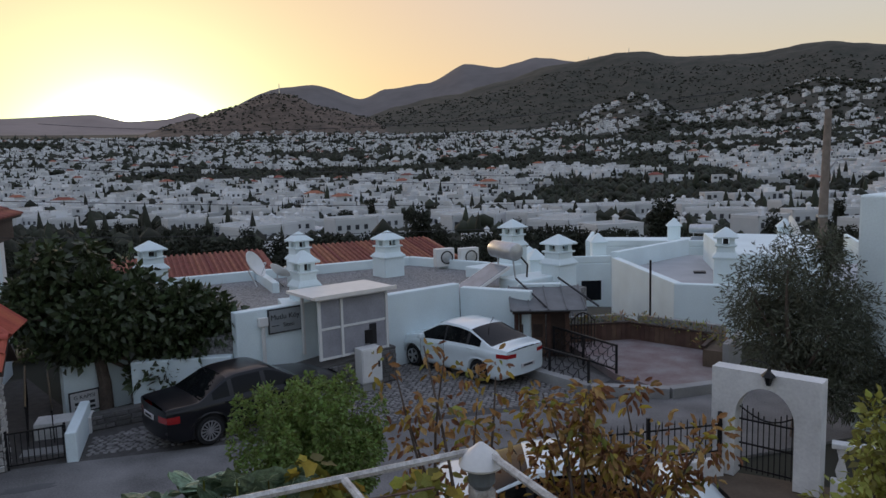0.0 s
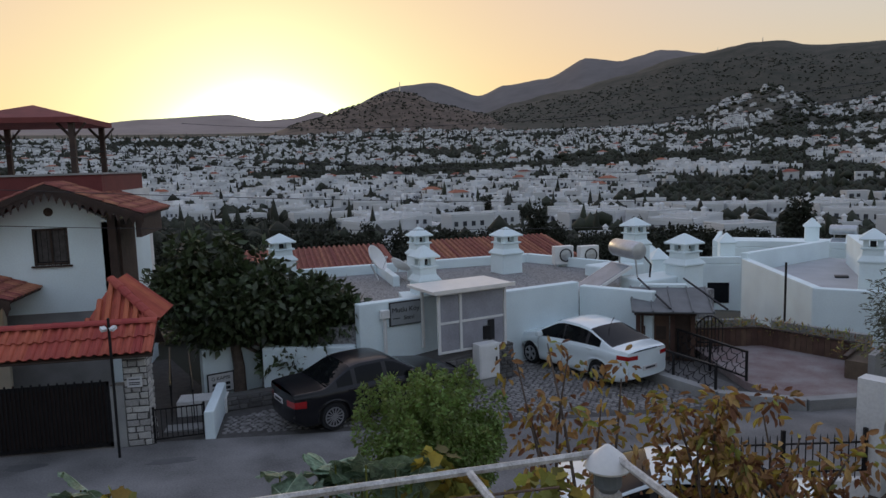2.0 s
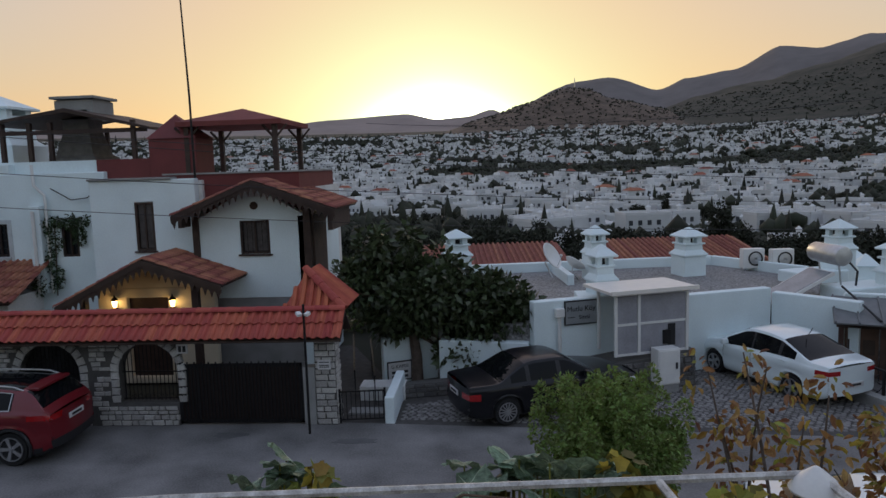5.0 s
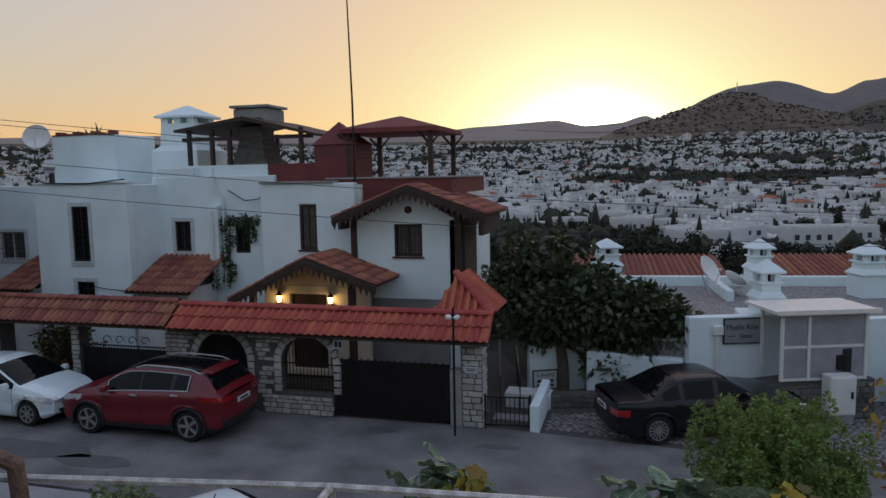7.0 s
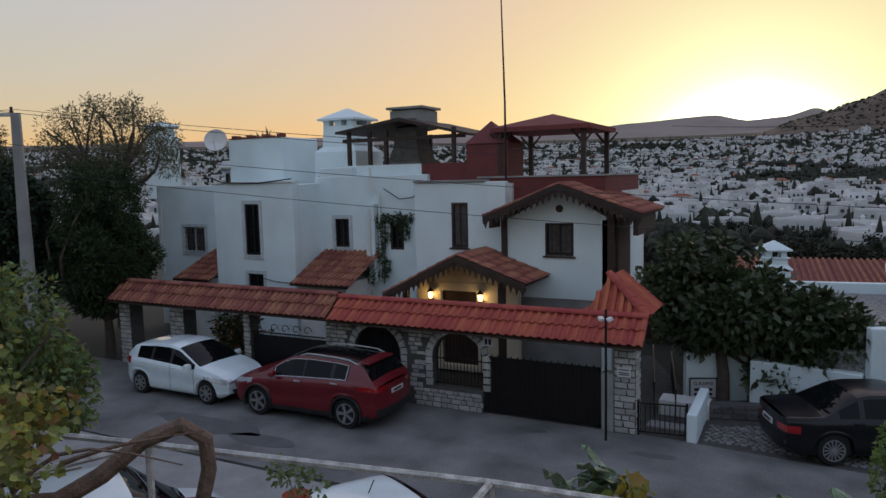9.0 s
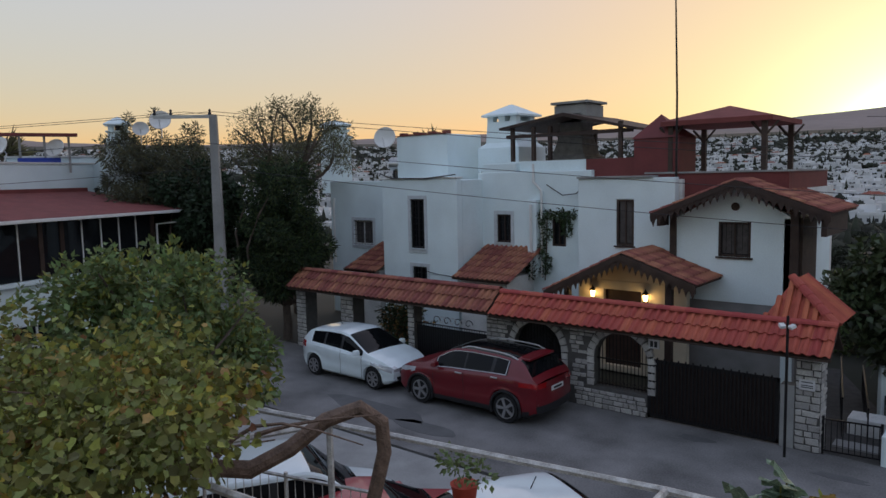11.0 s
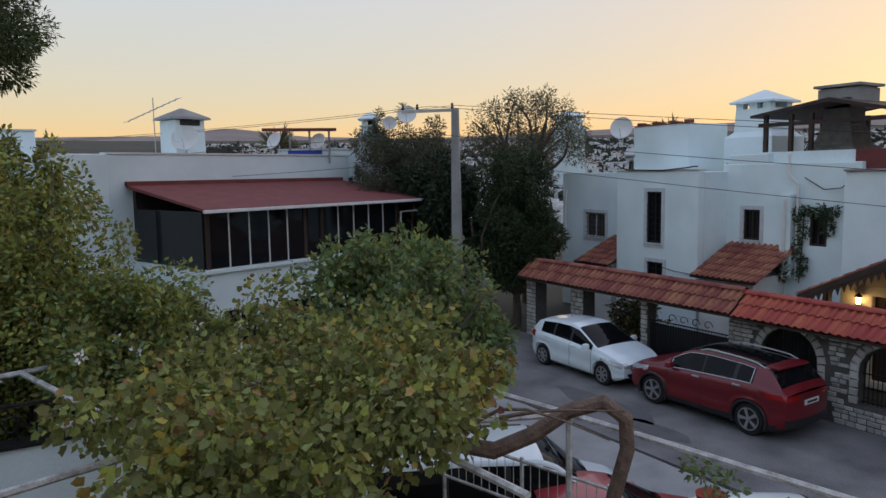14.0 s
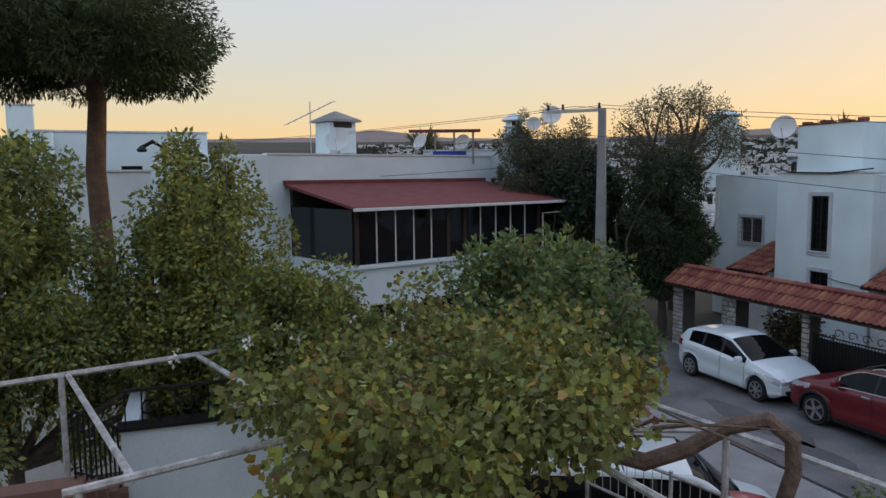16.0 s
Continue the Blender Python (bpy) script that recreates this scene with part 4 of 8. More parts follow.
tile_red, tile_old = mesh_of(tile_geo(), TILE_RED, "tile"), mesh_of(tile_geo(), TILE_BROWN, "tile")
ridge_red, ridge_old = mesh_of(ridge_geo(), TILE_RED, "ridge_tile"), mesh_of(ridge_geo(), TILE_BROWN, "ridge_tile")
gable_roof(villa, (-6.35, 5.62), (-8.62, 4.72), (-4.1, 4.8), 19.3, 22.4, tile_old)
bargeboard(villa, [(-8.6, 4.66), (-6.35, 5.55), (-4.12, 4.74)], 19.29, 0.36, 0.17)
part("eave_bracket", Geo().box(-8.45, -8.35, 19.4, 20.0, 4.35, 4.7).box(-4.35, -4.22, 19.4, 21.8, 4.2, 4.72), WOOD, villa)
# porch
gable_roof(villa, (-8.9, 3.72), (-11.35, 2.5), (-6.85, 3.0), 18.1, 20.2, tile_old)
bargeboard(villa, [(-11.3, 2.46), (-8.9, 3.62), (-6.87, 2.94)], 18.09, 0.36, 0.16)
wall_ob("porch_wall", -10.95, 19.5, -7.6, 19.5, 0, 2.72, 0.2, [(0.85, 2.0, 0.2, 2.44)], villa, mat("cream_plaster", (0.62, 0.55, 0.42), 0.85, var=0.15, scale=2))
part("porch_gable", Geo().slab([(-10.9, 2.72), (-7.65, 2.72), (-7.65, 3.1), (-8.9, 3.55)], 19.5, 19.7), bpy.data.materials["cream_plaster"], villa)
part("porch_door", Geo().box(-10.1, -8.95, 19.62, 19.68, 0.2, 2.44), WOOD, villa)
part("porch_post", Geo().box(-7.75, -7.58, 18.3, 18.48, 0, 3.0), WOOD, villa)
part("porch_post", Geo().box(-10.75, -10.6, 18.3, 18.48, 0, 2.7), WOOD, villa)
for x in (-10.39, -8.75):
    lp = thing("wall_lantern", "lit black wall lantern with warm glow", "lantern", "porch lanterns", m=turned(x, 19.36, 2.2))
    part("lantern_frame", Geo().lathe([(0.05, -0.03), (0.09, 0.0), (0.09, 0.015), (0.02, 0.015)], 6), IRON, lp)
    part("glass", Geo().lathe([(0.055, 0.015), (0.085, 0.2), (0.02, 0.21)], 6), BULB, lp, "glowing warm lamp glass")
    part("cap", Geo().lathe([(0.11, 0.2), (0.1, 0.23), (0.03, 0.3), (0.01, 0.36)], 6), IRON, lp)
    part("bracket", Geo().tube([(0, 0.14, 0.1), (0, 0.05, 0.02), (0, 0, -0.02)], 0.012, 5), IRON, lp)
    lamp = new("lantern_light", bpy.data.lights.new("lantern_light", "POINT"))
    lamp.data.energy, lamp.data.color, lamp.data.shadow_soft_size = 3, (1.0, 0.62, 0.25), 0.06
    lamp.location = (x, 19.2, 2.3)
# middle and left blocks
wall_ob("middle_wall", -15.8, 21, -11.3, 21, 0, 5.95, 0.3, [(0.82, 1.4, 3.5, 4.48), (3.05, 3.56, 3.46, 4.34)], villa)
window(villa, -14.98, 21, 3.5, 4.48, 0.58, bars=4, surround=SURROUND, curtain=False)
window(villa, -12.75, 21, 3.46, 4.34, 0.51, bars=3, curtain=False, sill=False)
part("middle_body", Geo().box(-15.8, -11.3, 21.35, 26, 0, 5.9), PLASTER_OLD, villa)
part("roof_room", Geo().box(-15.6, -14.2, 21.02, 23, 5.9, 6.25), PLASTER, villa, bevel=0.03)
part("duct", Geo().box(-13.55, -13.2, 20.72, 20.98, 2.4, 5.0), PLASTER, villa, bevel=0.02)
part("downpipe", Geo().tube([(-13.1, 20.9, 2.4), (-13.1, 20.9, 5.3), (-13.4, 20.9, 5.6), (-13.45, 20.95, 6.2)], 0.045, 8), ALU, villa, smooth=True)
part("downpipe", Geo().tube([(-13.38, 20.68, 2.4), (-13.38, 20.68, 4.85)], 0.05, 8), ALU, villa, smooth=True)
wall_ob("block_wall", -19.15, 19.5, -15.6, 19.5, 0, 5.77, 0.3, [(1.43, 2.07, 3.3, 5.06), (1.47, 2.15, 1.6, 2.64)], villa)
window(villa, -17.72, 19.5, 3.3, 5.06, 0.64, bars=4, surround=SURROUND, frame_mat=BLACK, curtain=False)
window(villa, -17.68, 19.5, 1.6, 2.64, 0.68, bars=4, surround=SURROUND, frame_mat=BLACK, curtain=False)
part("block_body", Geo().box(-19.15, -15.62, 19.82, 26, 0, 5.72), PLASTER, villa, bevel=0.03)
wall_ob("rear_wall", -24.3, 21.5, -19.1, 21.5, 0, 5.73, 0.3, [(1.45, 2.6, 3.05, 4.07)], villa)
window(villa, -22.85, 21.5, 3.05, 4.07, 1.15, bars=6, surround=SURROUND, frame_mat=ALU)
part("rear_body", Geo().box(-24.3, -19.1, 21.82, 27, 0, 5.7), PLASTER, villa)
part("downpipe", Geo().tube([(-24.0, 21.4, 2.2), (-24.0, 21.4, 4.6), (-24.0, 21.45, 5.0)], 0.05, 8), ALU, villa, smooth=True)
part("tank_room", Geo().box(-20.7, -18.0, 22, 24.2, 5.7, 7.5), PLASTER, villa, bevel=0.05)
for i in range(11):
    part("coping_stone", Geo().box(-20.72 + 0.25 * i, -20.5 + 0.25 * i, 21.95, 22.25, 7.5, 7.53 + 0.05 * ((i * 5) % 3)), TILE_BROWN, villa, bevel=0.01)
part("block_coping", Geo().box(-19.2, -15.58, 19.46, 19.84, 5.77, 5.83), PLASTER_OLD, villa, bevel=0.015)
part("cable", Geo().tube([(-19.2, 19.45, 6.0), (-18.6, 19.42, 5.82), (-17.0, 19.42, 5.78), (-15.6, 19.45, 5.9)], 0.022, 5), IRON, villa)
part("cable", Geo().tube([(-12.9, 20.9, 5.5), (-12.3, 20.9, 5.15), (-11.8, 20.9, 5.2), (-11.45, 20.9, 5.5)], 0.016, 5), IRON, villa)
part("cable", Geo().tube([(-17.0, 19.46, 2.5), (-16.5, 19.46, 2.42), (-15.7, 19.46, 2.38)], 0.012, 5), IRON, villa)
ch = part("chimney", Geo().lathe([(0.95, 6.0), (0.95, 6.9), (0.72, 7.1), (0.68, 7.9)], square=True), PLASTER, villa, m=turned(-16.36, 24, 0))
for x0, x1, y0, y1 in ((-0.68, -0.4, -0.68, -0.4), (0.4, 0.68, -0.68, -0.4), (-0.15, 0.15, -0.68, -0.4), (-0.68, 0.68, 0.3, 0.6)):
    part("lantern_post", Geo().box(x0, x1, y0, y1, 7.9, 8.1), PLASTER, ch)
part("cap", Geo().lathe([(0.85, 8.1), (0.85, 8.17), (0.05, 8.58)], square=True), PLASTER, ch)
# lean-to tiled roofs
for x0, x1, y0, y1, z0, z1 in ((-15.5, -13.2, 19.0, 21.0, 2.45, 3.38), (-21.1, -19.4, 19.2, 21.4, 2.35, 3.25)):
    run = math.hypot(y1 - y0, z1 - z0)
    board = part("lean_to_roof", Geo().box(0, x1 - x0, 0, run, -0.08, -0.02), WOOD, villa, m=pose(x0, y0, z0, math.degrees(math.atan2(z1 - z0, y1 - y0))))
    for i in range(round((x1 - x0) / 0.2)):
        for j in range(round(run / 0.38)):
            piece("tile", tile_old, board, pose(i * 0.2, j * 0.38, 0, -2))
part("lean_to_wall", Geo().box(-15.4, -13.5, 19.4, 21.0, 0, 2.5), PLASTER_OLD, villa)
part("lean_to_wall", Geo().box(-21.0, -19.5, 19.6, 21.4, 0, 2.35), PLASTER_OLD, villa)
# gatehouse hip roof beside the driveway
hip = part("gatehouse_roof", Geo().add([(-4.85, 16.5, 2.6), (-3.4, 16.5, 2.6), (-3.4, 18.2, 2.6), (-4.85, 18.2, 2.6), (-4.4, 17.2, 3.42), (-4.3, 18.0, 3.42)],
           [(0, 1, 4), (1, 2, 5, 4), (2, 3, 5), (3, 0, 4, 5), (3, 2, 1, 0)]), TILE_RED, villa)
g = Geo()
for i in range(8):
    x = -4.78 + 0.19 * i
    f = max(0.05, min((x + 4.85) / 0.45, (-3.4 - x) / 1.0, 1.0))
    g.tube([(x, 16.48, 2.62), (x, 16.48 + 0.7 * f, 2.62 + 0.82 * f)], 0.062, 6)
for i in range(9):
    y = 16.6 + 0.19 * i
    f = min((y - 16.5) / 0.7, 1.0)
    g.tube([(-3.38, y, 2.62), (-3.38 - 0.98 * f, y, 2.62 + 0.82 * f)], 0.062, 6)
tagged(part("tiling", g, TILE_RED, hip), kind="stuff")
hip_way = Vector((-4.4, 17.2, 3.42)) - Vector((-3.4, 16.5, 2.6))
for i in range(5):
    piece("ridge_tile", ridge_red, hip, Matrix.Translation(Vector((-3.4, 16.5, 2.64)) + hip_way * (i / 5)) @ hip_way.to_track_quat("X", "Z").to_matrix().to_4x4())

# rooftop pergola, barbecue, maroon turret and pavilion
rp = thing("roof_pergola", "dark wooden pergola with a pitched roof on the terrace", "pergola")
part("roof", Geo().add([(-15.0, 21.2, 7.48), (-9.9, 21.2, 7.22), (-9.9, 25, 7.22), (-15.0, 25, 7.48), (-12.45, 21.2, 7.84), (-12.45, 25, 7.84),
     (-15.0, 21.2, 7.4), (-9.9, 21.2, 7.14), (-9.9, 25, 7.14), (-15.0, 25, 7.4), (-12.45, 21.2, 7.72), (-12.45, 25, 7.72)],
     [(0, 4, 5, 3), (4, 1, 2, 5), (6, 9, 11, 10), (10, 11, 8, 7), (0, 6, 10, 4), (4, 10, 7, 1), (1, 7, 8, 2), (3, 5, 11, 9), (5, 2, 8, 11), (0, 3, 9, 6)]), WOOD, rp)
for x in (-14.55, -13.7, -13.05, -10.5):
    for y in (21.4, 24.6):
        part("post", Geo().box(x - 0.06, x + 0.06, y - 0.06, y + 0.06, 5.7, 7.45), WOOD, rp)
part("beam", Geo().box(-14.8, -10.1, 21.35, 21.47, 7.1, 7.22), WOOD, rp)
part("low_wall", Geo().box(-14.6, -10.4, 21.3, 21.45, 5.7, 6.3), PLASTER, rp)
part("railing", Geo().box(-11.6, -9.8, 21.2, 21.28, 5.7, 6.3), MAROON, rp)
bq = thing("barbecue_chimney", "dark stone barbecue hood with a pale chimney top", "barbecue")
part("hood", Geo().lathe([(0.75, 5.8), (0.75, 6.4), (0.6, 6.5), (0.42, 7.2), (0.42, 7.9)], square=True), STONE_DARK, bq, m=turned(-12.9, 22.9, 0))
part("chimney_top", Geo().lathe([(0.62, 7.6), (0.62, 8.2)], square=True), CONCRETE, bq, m=turned(-12.9, 23.1, 0))
part("cap", Geo().lathe([(0.72, 8.24), (0.72, 8.32)], square=True), CONCRETE, bq, m=turned(-12.9, 23.1, 0))
part("cap_foot", Geo().box(-13.5, -13.05, 22.6, 23.6, 8.2, 8.24).box(-12.75, -12.3, 22.6, 23.6, 8.2, 8.24), CONCRETE, bq)
tt = thing("stair_turret", "maroon stair turret with a pointed roof", "turret")
part("body", Geo().box(-9.9, -8.5, 21.05, 22.4, 5.6, 6.85), MAROON, tt, bevel=0.01)
part("roof", Geo().add([(-9.95, 21, 6.85), (-8.45, 21, 6.85), (-8.45, 22.45, 6.85), (-9.95, 22.45, 6.85), (-9.18, 21.4, 7.56)], [(0, 1, 4), (1, 2, 4), (2, 3, 4), (3, 0, 4), (3, 2, 1, 0)]), MAROON, tt)
pv = thing("roof_pavilion", "dark brown four-posted pavilion with a low hipped roof", "pavilion")
part("roof", Geo().add([(-9.0, 20.9, 7.16), (-5.9, 20.9, 7.16), (-5.9, 24, 7.16), (-9.0, 24, 7.16), (-7.5, 22.4, 7.74), (-9.0, 20.9, 7.3), (-5.9, 20.9, 7.3), (-5.9, 24, 7.3), (-9.0, 24, 7.3)],
     [(3, 2, 1, 0), (0, 1, 6, 5), (1, 2, 7, 6), (2, 3, 8, 7), (3, 0, 5, 8), (5, 6, 4), (6, 7, 4), (7, 8, 4), (8, 5, 4)]), MAROON_ROOF, pv)
for x, y in ((-8.75, 21.1), (-6.15, 21.1), (-8.75, 23.8), (-6.15, 23.8)):
    part("post", Geo().box(x - 0.07, x + 0.07, y - 0.07, y + 0.07, 5.3, 7.2), WOOD, pv)
    for s in (-1, 1):
        g = Geo()
        part("brace", g.tube([(x, y, 6.75), (x + s * 0.35, y, 7.15)], 0.04, 4), WOOD, pv)
fp = thing("flagpole", "tall thin bare flagpole on the terrace", "flagpole")
part("pole", Geo().tube([(-8.39, 20.6, 4.9), (-8.4, 20.62, 8), (-8.52, 20.7, 11.6)], [0.035, 0.03, 0.018], 8), IRON, fp)


# ---- the white housing row below the court ----
SITE = turned(1.04, 18.66, 0, 18.85)


def bodrum_chimney(x, y, z, h, w=0.42, deg=18.85):
    """A white square chimney with a lantern of small openings and a pyramid cap."""
    c = thing("chimney", "white square chimney with lantern openings and pyramid cap", "chimney", "white roof chimneys", m=turned(x, y, z, deg))
    part("shaft", Geo().lathe([(w * 1.0, -0.4), (w * 0.98, h - 1.02), (w * 1.12, h - 1.0), (w * 1.12, h - 0.95), (w * 0.8, h - 0.8), (w * 0.78, h - 0.62), (w * 0.95, h - 0.6), (w * 0.95, h - 0.55)], square=True), PLASTER, c, bevel=0.012)
    k, z0, z1 = w * 0.74, h - 0.55, h - 0.34
    for sx in (-1, 1):
        for sy in (-1, 1):
            part("lantern_post", Geo().box(min(sx * k, sx * k * 0.42), max(sx * k, sx * k * 0.42), min(sy * k, sy * k * 0.42), max(sy * k, sy * k * 0.42), z0, z1), PLASTER, c)
    part("flue", Geo().box(-k * 0.3, k * 0.3, -k * 0.3, k * 0.3, z0, z1 - 0.01), BLACK, c)
    part("cap", Geo().lathe([(w * 1.06, z1), (w * 1.08, z1 + 0.05), (w * 0.5, h - 0.12), (0.03, h)], square=True), PLASTER, c, bevel=0.01)
    return c


row = thing("terrace_house", "white flat-roofed terrace house with gravel roof", "house", m=SITE)
part("front_wall", Geo().wall(2.9, -0.2, 2.28, 0.3), PLASTER, row, bevel=0.03)
part("front_wall", Geo().wall(3.35, -0.2, 2.12, 0.3), PLASTER, row, bevel=0.03, m=turned(3.85, 0, 0))
part("return_wall", Geo().wall(2.4, -1.5, 1.9, 0.3), PLASTER, row, bevel=0.03, m=turned(-2.2, 1.3, -0.7, -30))
part("corner_wall", Geo().wall(2.3, -0.6, 2.0, 0.3), PLASTER, row, bevel=0.03, m=turned(7.2, 0, 0, -66))
part("roof", Geo().prism([(0, 0.3), (7.2, 0.3), (8.2, -1.6), (11.5, -1.4), (11.6, 3.5), (10.6, 7.4), (-1.5, 9.8), (-2.4, 2.4)], -3.0, 1.62), GRAVEL, row, "flat roof covered with grey gravel")
for x0, y0, x1, y1 in ((-1.5, 9.8, 10.6, 7.4), (10.6, 7.4, 11.6, 3.5), (-2.4, 2.4, -1.5, 9.8), (4.4, 8.7, 3.6, 5.4)):
    L = math.hypot(x1 - x0, y1 - y0)
    part("parapet", Geo().box(0, L, -0.12, 0.12, 1.4, 1.98), PLASTER, row, bevel=0.03, m=turned(x0, y0, 0, math.degrees(math.atan2(y1 - y0, x1 - x0))))
for x, y, z in ((9.3, -0.6, 1.9), (10.2, 2.2, 1.9)):
    part("roof_block", Geo().box(x, x + 1.9, y, y + 1.1, 1.4, z + 0.1), PLASTER, row, bevel=0.05)
part("downpipe", Geo().tube([(0.68, -0.07, 0.6), (0.68, -0.07, 1.85)], 0.05, 8), ALU, row, smooth=True)
part("hopper", Geo().box(0.56, 0.8, -0.16, -0.01, 1.85, 2.08), ALU, row, bevel=0.02)
part("downpipe", Geo().tube([(7.95, -1.72, 0.6), (7.95, -1.72, 1.3), (7.93, -1.7, 1.42), (7.98, -1.62, 1.48)], 0.05, 8), METAL, row, smooth=True)
base_wall = solid("wall_plinth", Geo().add([(0.3, -1.08, -0.2), (4.0, -1.08, -0.2), (4.0, -0.02, -0.2), (0.3, -0.02, -0.2), (0.3, -1.08, 0.62), (4.0, -1.08, 0.93), (4.0, -0.02, 0.93), (0.3, -0.02, 0.62)],
                  [(3, 2, 1, 0), (4, 5, 6, 7), (0, 1, 5, 4), (1, 2, 6, 5), (2, 3, 7, 6), (3, 0, 4, 7)]), MORTAR, "low grey stone retaining wall under the booth", "wall", kind="structure", m=SITE)

bank = solid("wall_bank", Geo().box(0, 2.6, 0, 0.32, -0.2, 0.34), MORTAR, "low stone bank between the court and the fig tree", "wall", kind="structure", m=turned(-2.28, 18.02, 0, 13))
sign = thing("site_sign", "grey sign with dark border and lettering on the white wall", "sign", m=SITE)
part("panel", Geo().box(0.86, 1.76, -0.045, -0.005, 1.62, 2.22), SIGN_GREY, sign)
part("border", Geo().box(0.84, 1.78, -0.05, -0.004, 1.6, 1.63).box(0.84, 1.78, -0.05, -0.004, 2.21, 2.24).box(0.84, 0.87, -0.05, -0.004, 1.63, 2.21).box(1.75, 1.78, -0.05, -0.004, 1.63, 2.21), INK, sign)


def lettering(text, size, parent, x, y, z, material):
    cu = bpy.data.curves.new("lettering", "FONT")
    cu.body, cu.size, cu.align_x, cu.extrude = text, size, "CENTER", 0.004
    cu.materials.append(material)
    ob = new("lettering", cu)
    ob.matrix_basis = pose(x, y, z, 90)
    ob.parent = parent
    dg = bpy.context.evaluated_depsgraph_get()
    me = bpy.data.meshes.new_from_object(ob.evaluated_get(dg))
    flat = new("lettering", me)
    flat.matrix_basis = pose(x, y, z, 90)
    flat.parent = parent
    bpy.data.objects.remove(ob)
    return flat


lettering("Mutlu Köy", 0.19, sign, 1.31, -0.05, 1.96, INK)
lettering("Sitesi", 0.15, sign, 1.40, -0.05, 1.75, INK)
part("dash", Geo().box(0.93, 1.13, -0.05, -0.04, 1.79, 1.81), INK, sign)

booth = thing("guard_booth", "small white-framed glass booth with a pale flat roof", "booth", m=SITE)
part("roof", Geo().box(1.55, 4.0, -1.25, 0.35, 2.52, 2.6).box(1.55, 4.0, -1.25, -1.18, 2.6, 2.63), mat("pale_sheet_roof", (0.78, 0.74, 0.68), 0.5, var=0.1, scale=3), booth, bevel=0.01)
for x, y in ((1.78, -1.0), (2.42, -1.0), (3.8, -1.0), (3.8, -0.1), (1.78, -0.1)):
    part("post", Geo().box(x - 0.035, x + 0.035, y - 0.035, y + 0.035, 0.92, 2.52), ALU, booth)
for z in (0.95, 1.72, 2.48):
    part("rail", Geo().box(1.78, 3.8, -1.02, -0.98, z - 0.03, z + 0.03), ALU, booth)
part("pane", Geo().box(1.82, 2.38, -1.0, -0.99, 0.98, 2.45), PANE_LILAC, booth)
part("pane", Geo().box(2.46, 3.76, -1.0, -0.99, 0.98, 1.69), PANE_LILAC, booth)
part("pane", Geo().box(2.46, 3.76, -1.0, -0.99, 1.75, 2.45), PANE_LILAC, booth)
part("intercom", Geo().box(3.25, 3.45, -1.03, -1.0, 1.1, 1.65), BLACK, booth)
part("box", Geo().box(3.1, 3.3, -1.06, -1.0, 1.15, 1.5), IRON, booth)
cab = thing("meter_cabinet", "white metal meter cabinet at the foot of the wall", "cabinet", m=SITE @ turned(2.7, -1.45, 0.2))
part("body", Geo().box(0, 0.62, 0, 0.35, 0.0, 0.92), ALU, cab, bevel=0.015)
part("door", Geo().box(0.03, 0.59, -0.02, 0, 0.04, 0.88), ALU, cab, bevel=0.005)
part("handle", Geo().box(0.48, 0.53, -0.045, -0.02, 0.4, 0.56), BLACK, cab)
part("base", Geo().box(0.02, 0.6, 0.02, 0.35, -0.2, 0.0), CONCRETE, cab)

bodrum_chimney(3.0, 20.25, 1.6, 1.95, 0.32)
bodrum_chimney(3.72, 26.2, 1.6, 1.95, 0.36)
bodrum_chimney(-1.3, 27.6, 1.0, 2.4, 0.45)
bodrum_chimney(7.12, 26.7, 1.4, 1.95, 0.44)
bodrum_chimney(11.6, 25.1, 1.4, 2.25, 0.38)
bodrum_chimney(11.75, 21.8, 1.5, 1.85, 0.42)
bodrum_chimney(16.6, 19.4, 1.2, 2.3, 0.36, -40)
solid("roof_plinth", Geo().box(2.3, 3.4, 19.75, 20.7, 1.5, 2.2), PLASTER, "white block under a chimney on the gravel roof", "roof block", bevel=0.03, m=turned(0, 0, 0, 0))

# air conditioners and solar heater on the roof
for x, y in ((9.62, 27.2), (10.55, 26.9)):
    ac = thing("air_conditioner", "white outdoor air conditioner unit on the roof", "air conditioner", "roof air conditioners", m=turned(x, y, 1.62, 5))
    part("case", Geo().box(-0.4, 0.4, 0, 0.32, 0.1, 0.82), ALU, ac, bevel=0.02)
    part("fan_ring", Geo().lathe([(0.27, 0), (0.27, 0.02), (0.22, 0.02), (0.22, 0.0)], 20), BLACK, ac, m=pose(0.06, 0.0, 0.46, 90))
    part("fan", Geo().lathe([(0.22, 0.0), (0.05, 0.02), (0.05, 0.0)], 12), METAL, ac, m=pose(0.06, -0.005, 0.46, 90))
    part("foot", Geo().box(-0.35, -0.28, 0, 0.3, 0, 0.1).box(0.28, 0.35, 0, 0.3, 0, 0.1), METAL, ac)


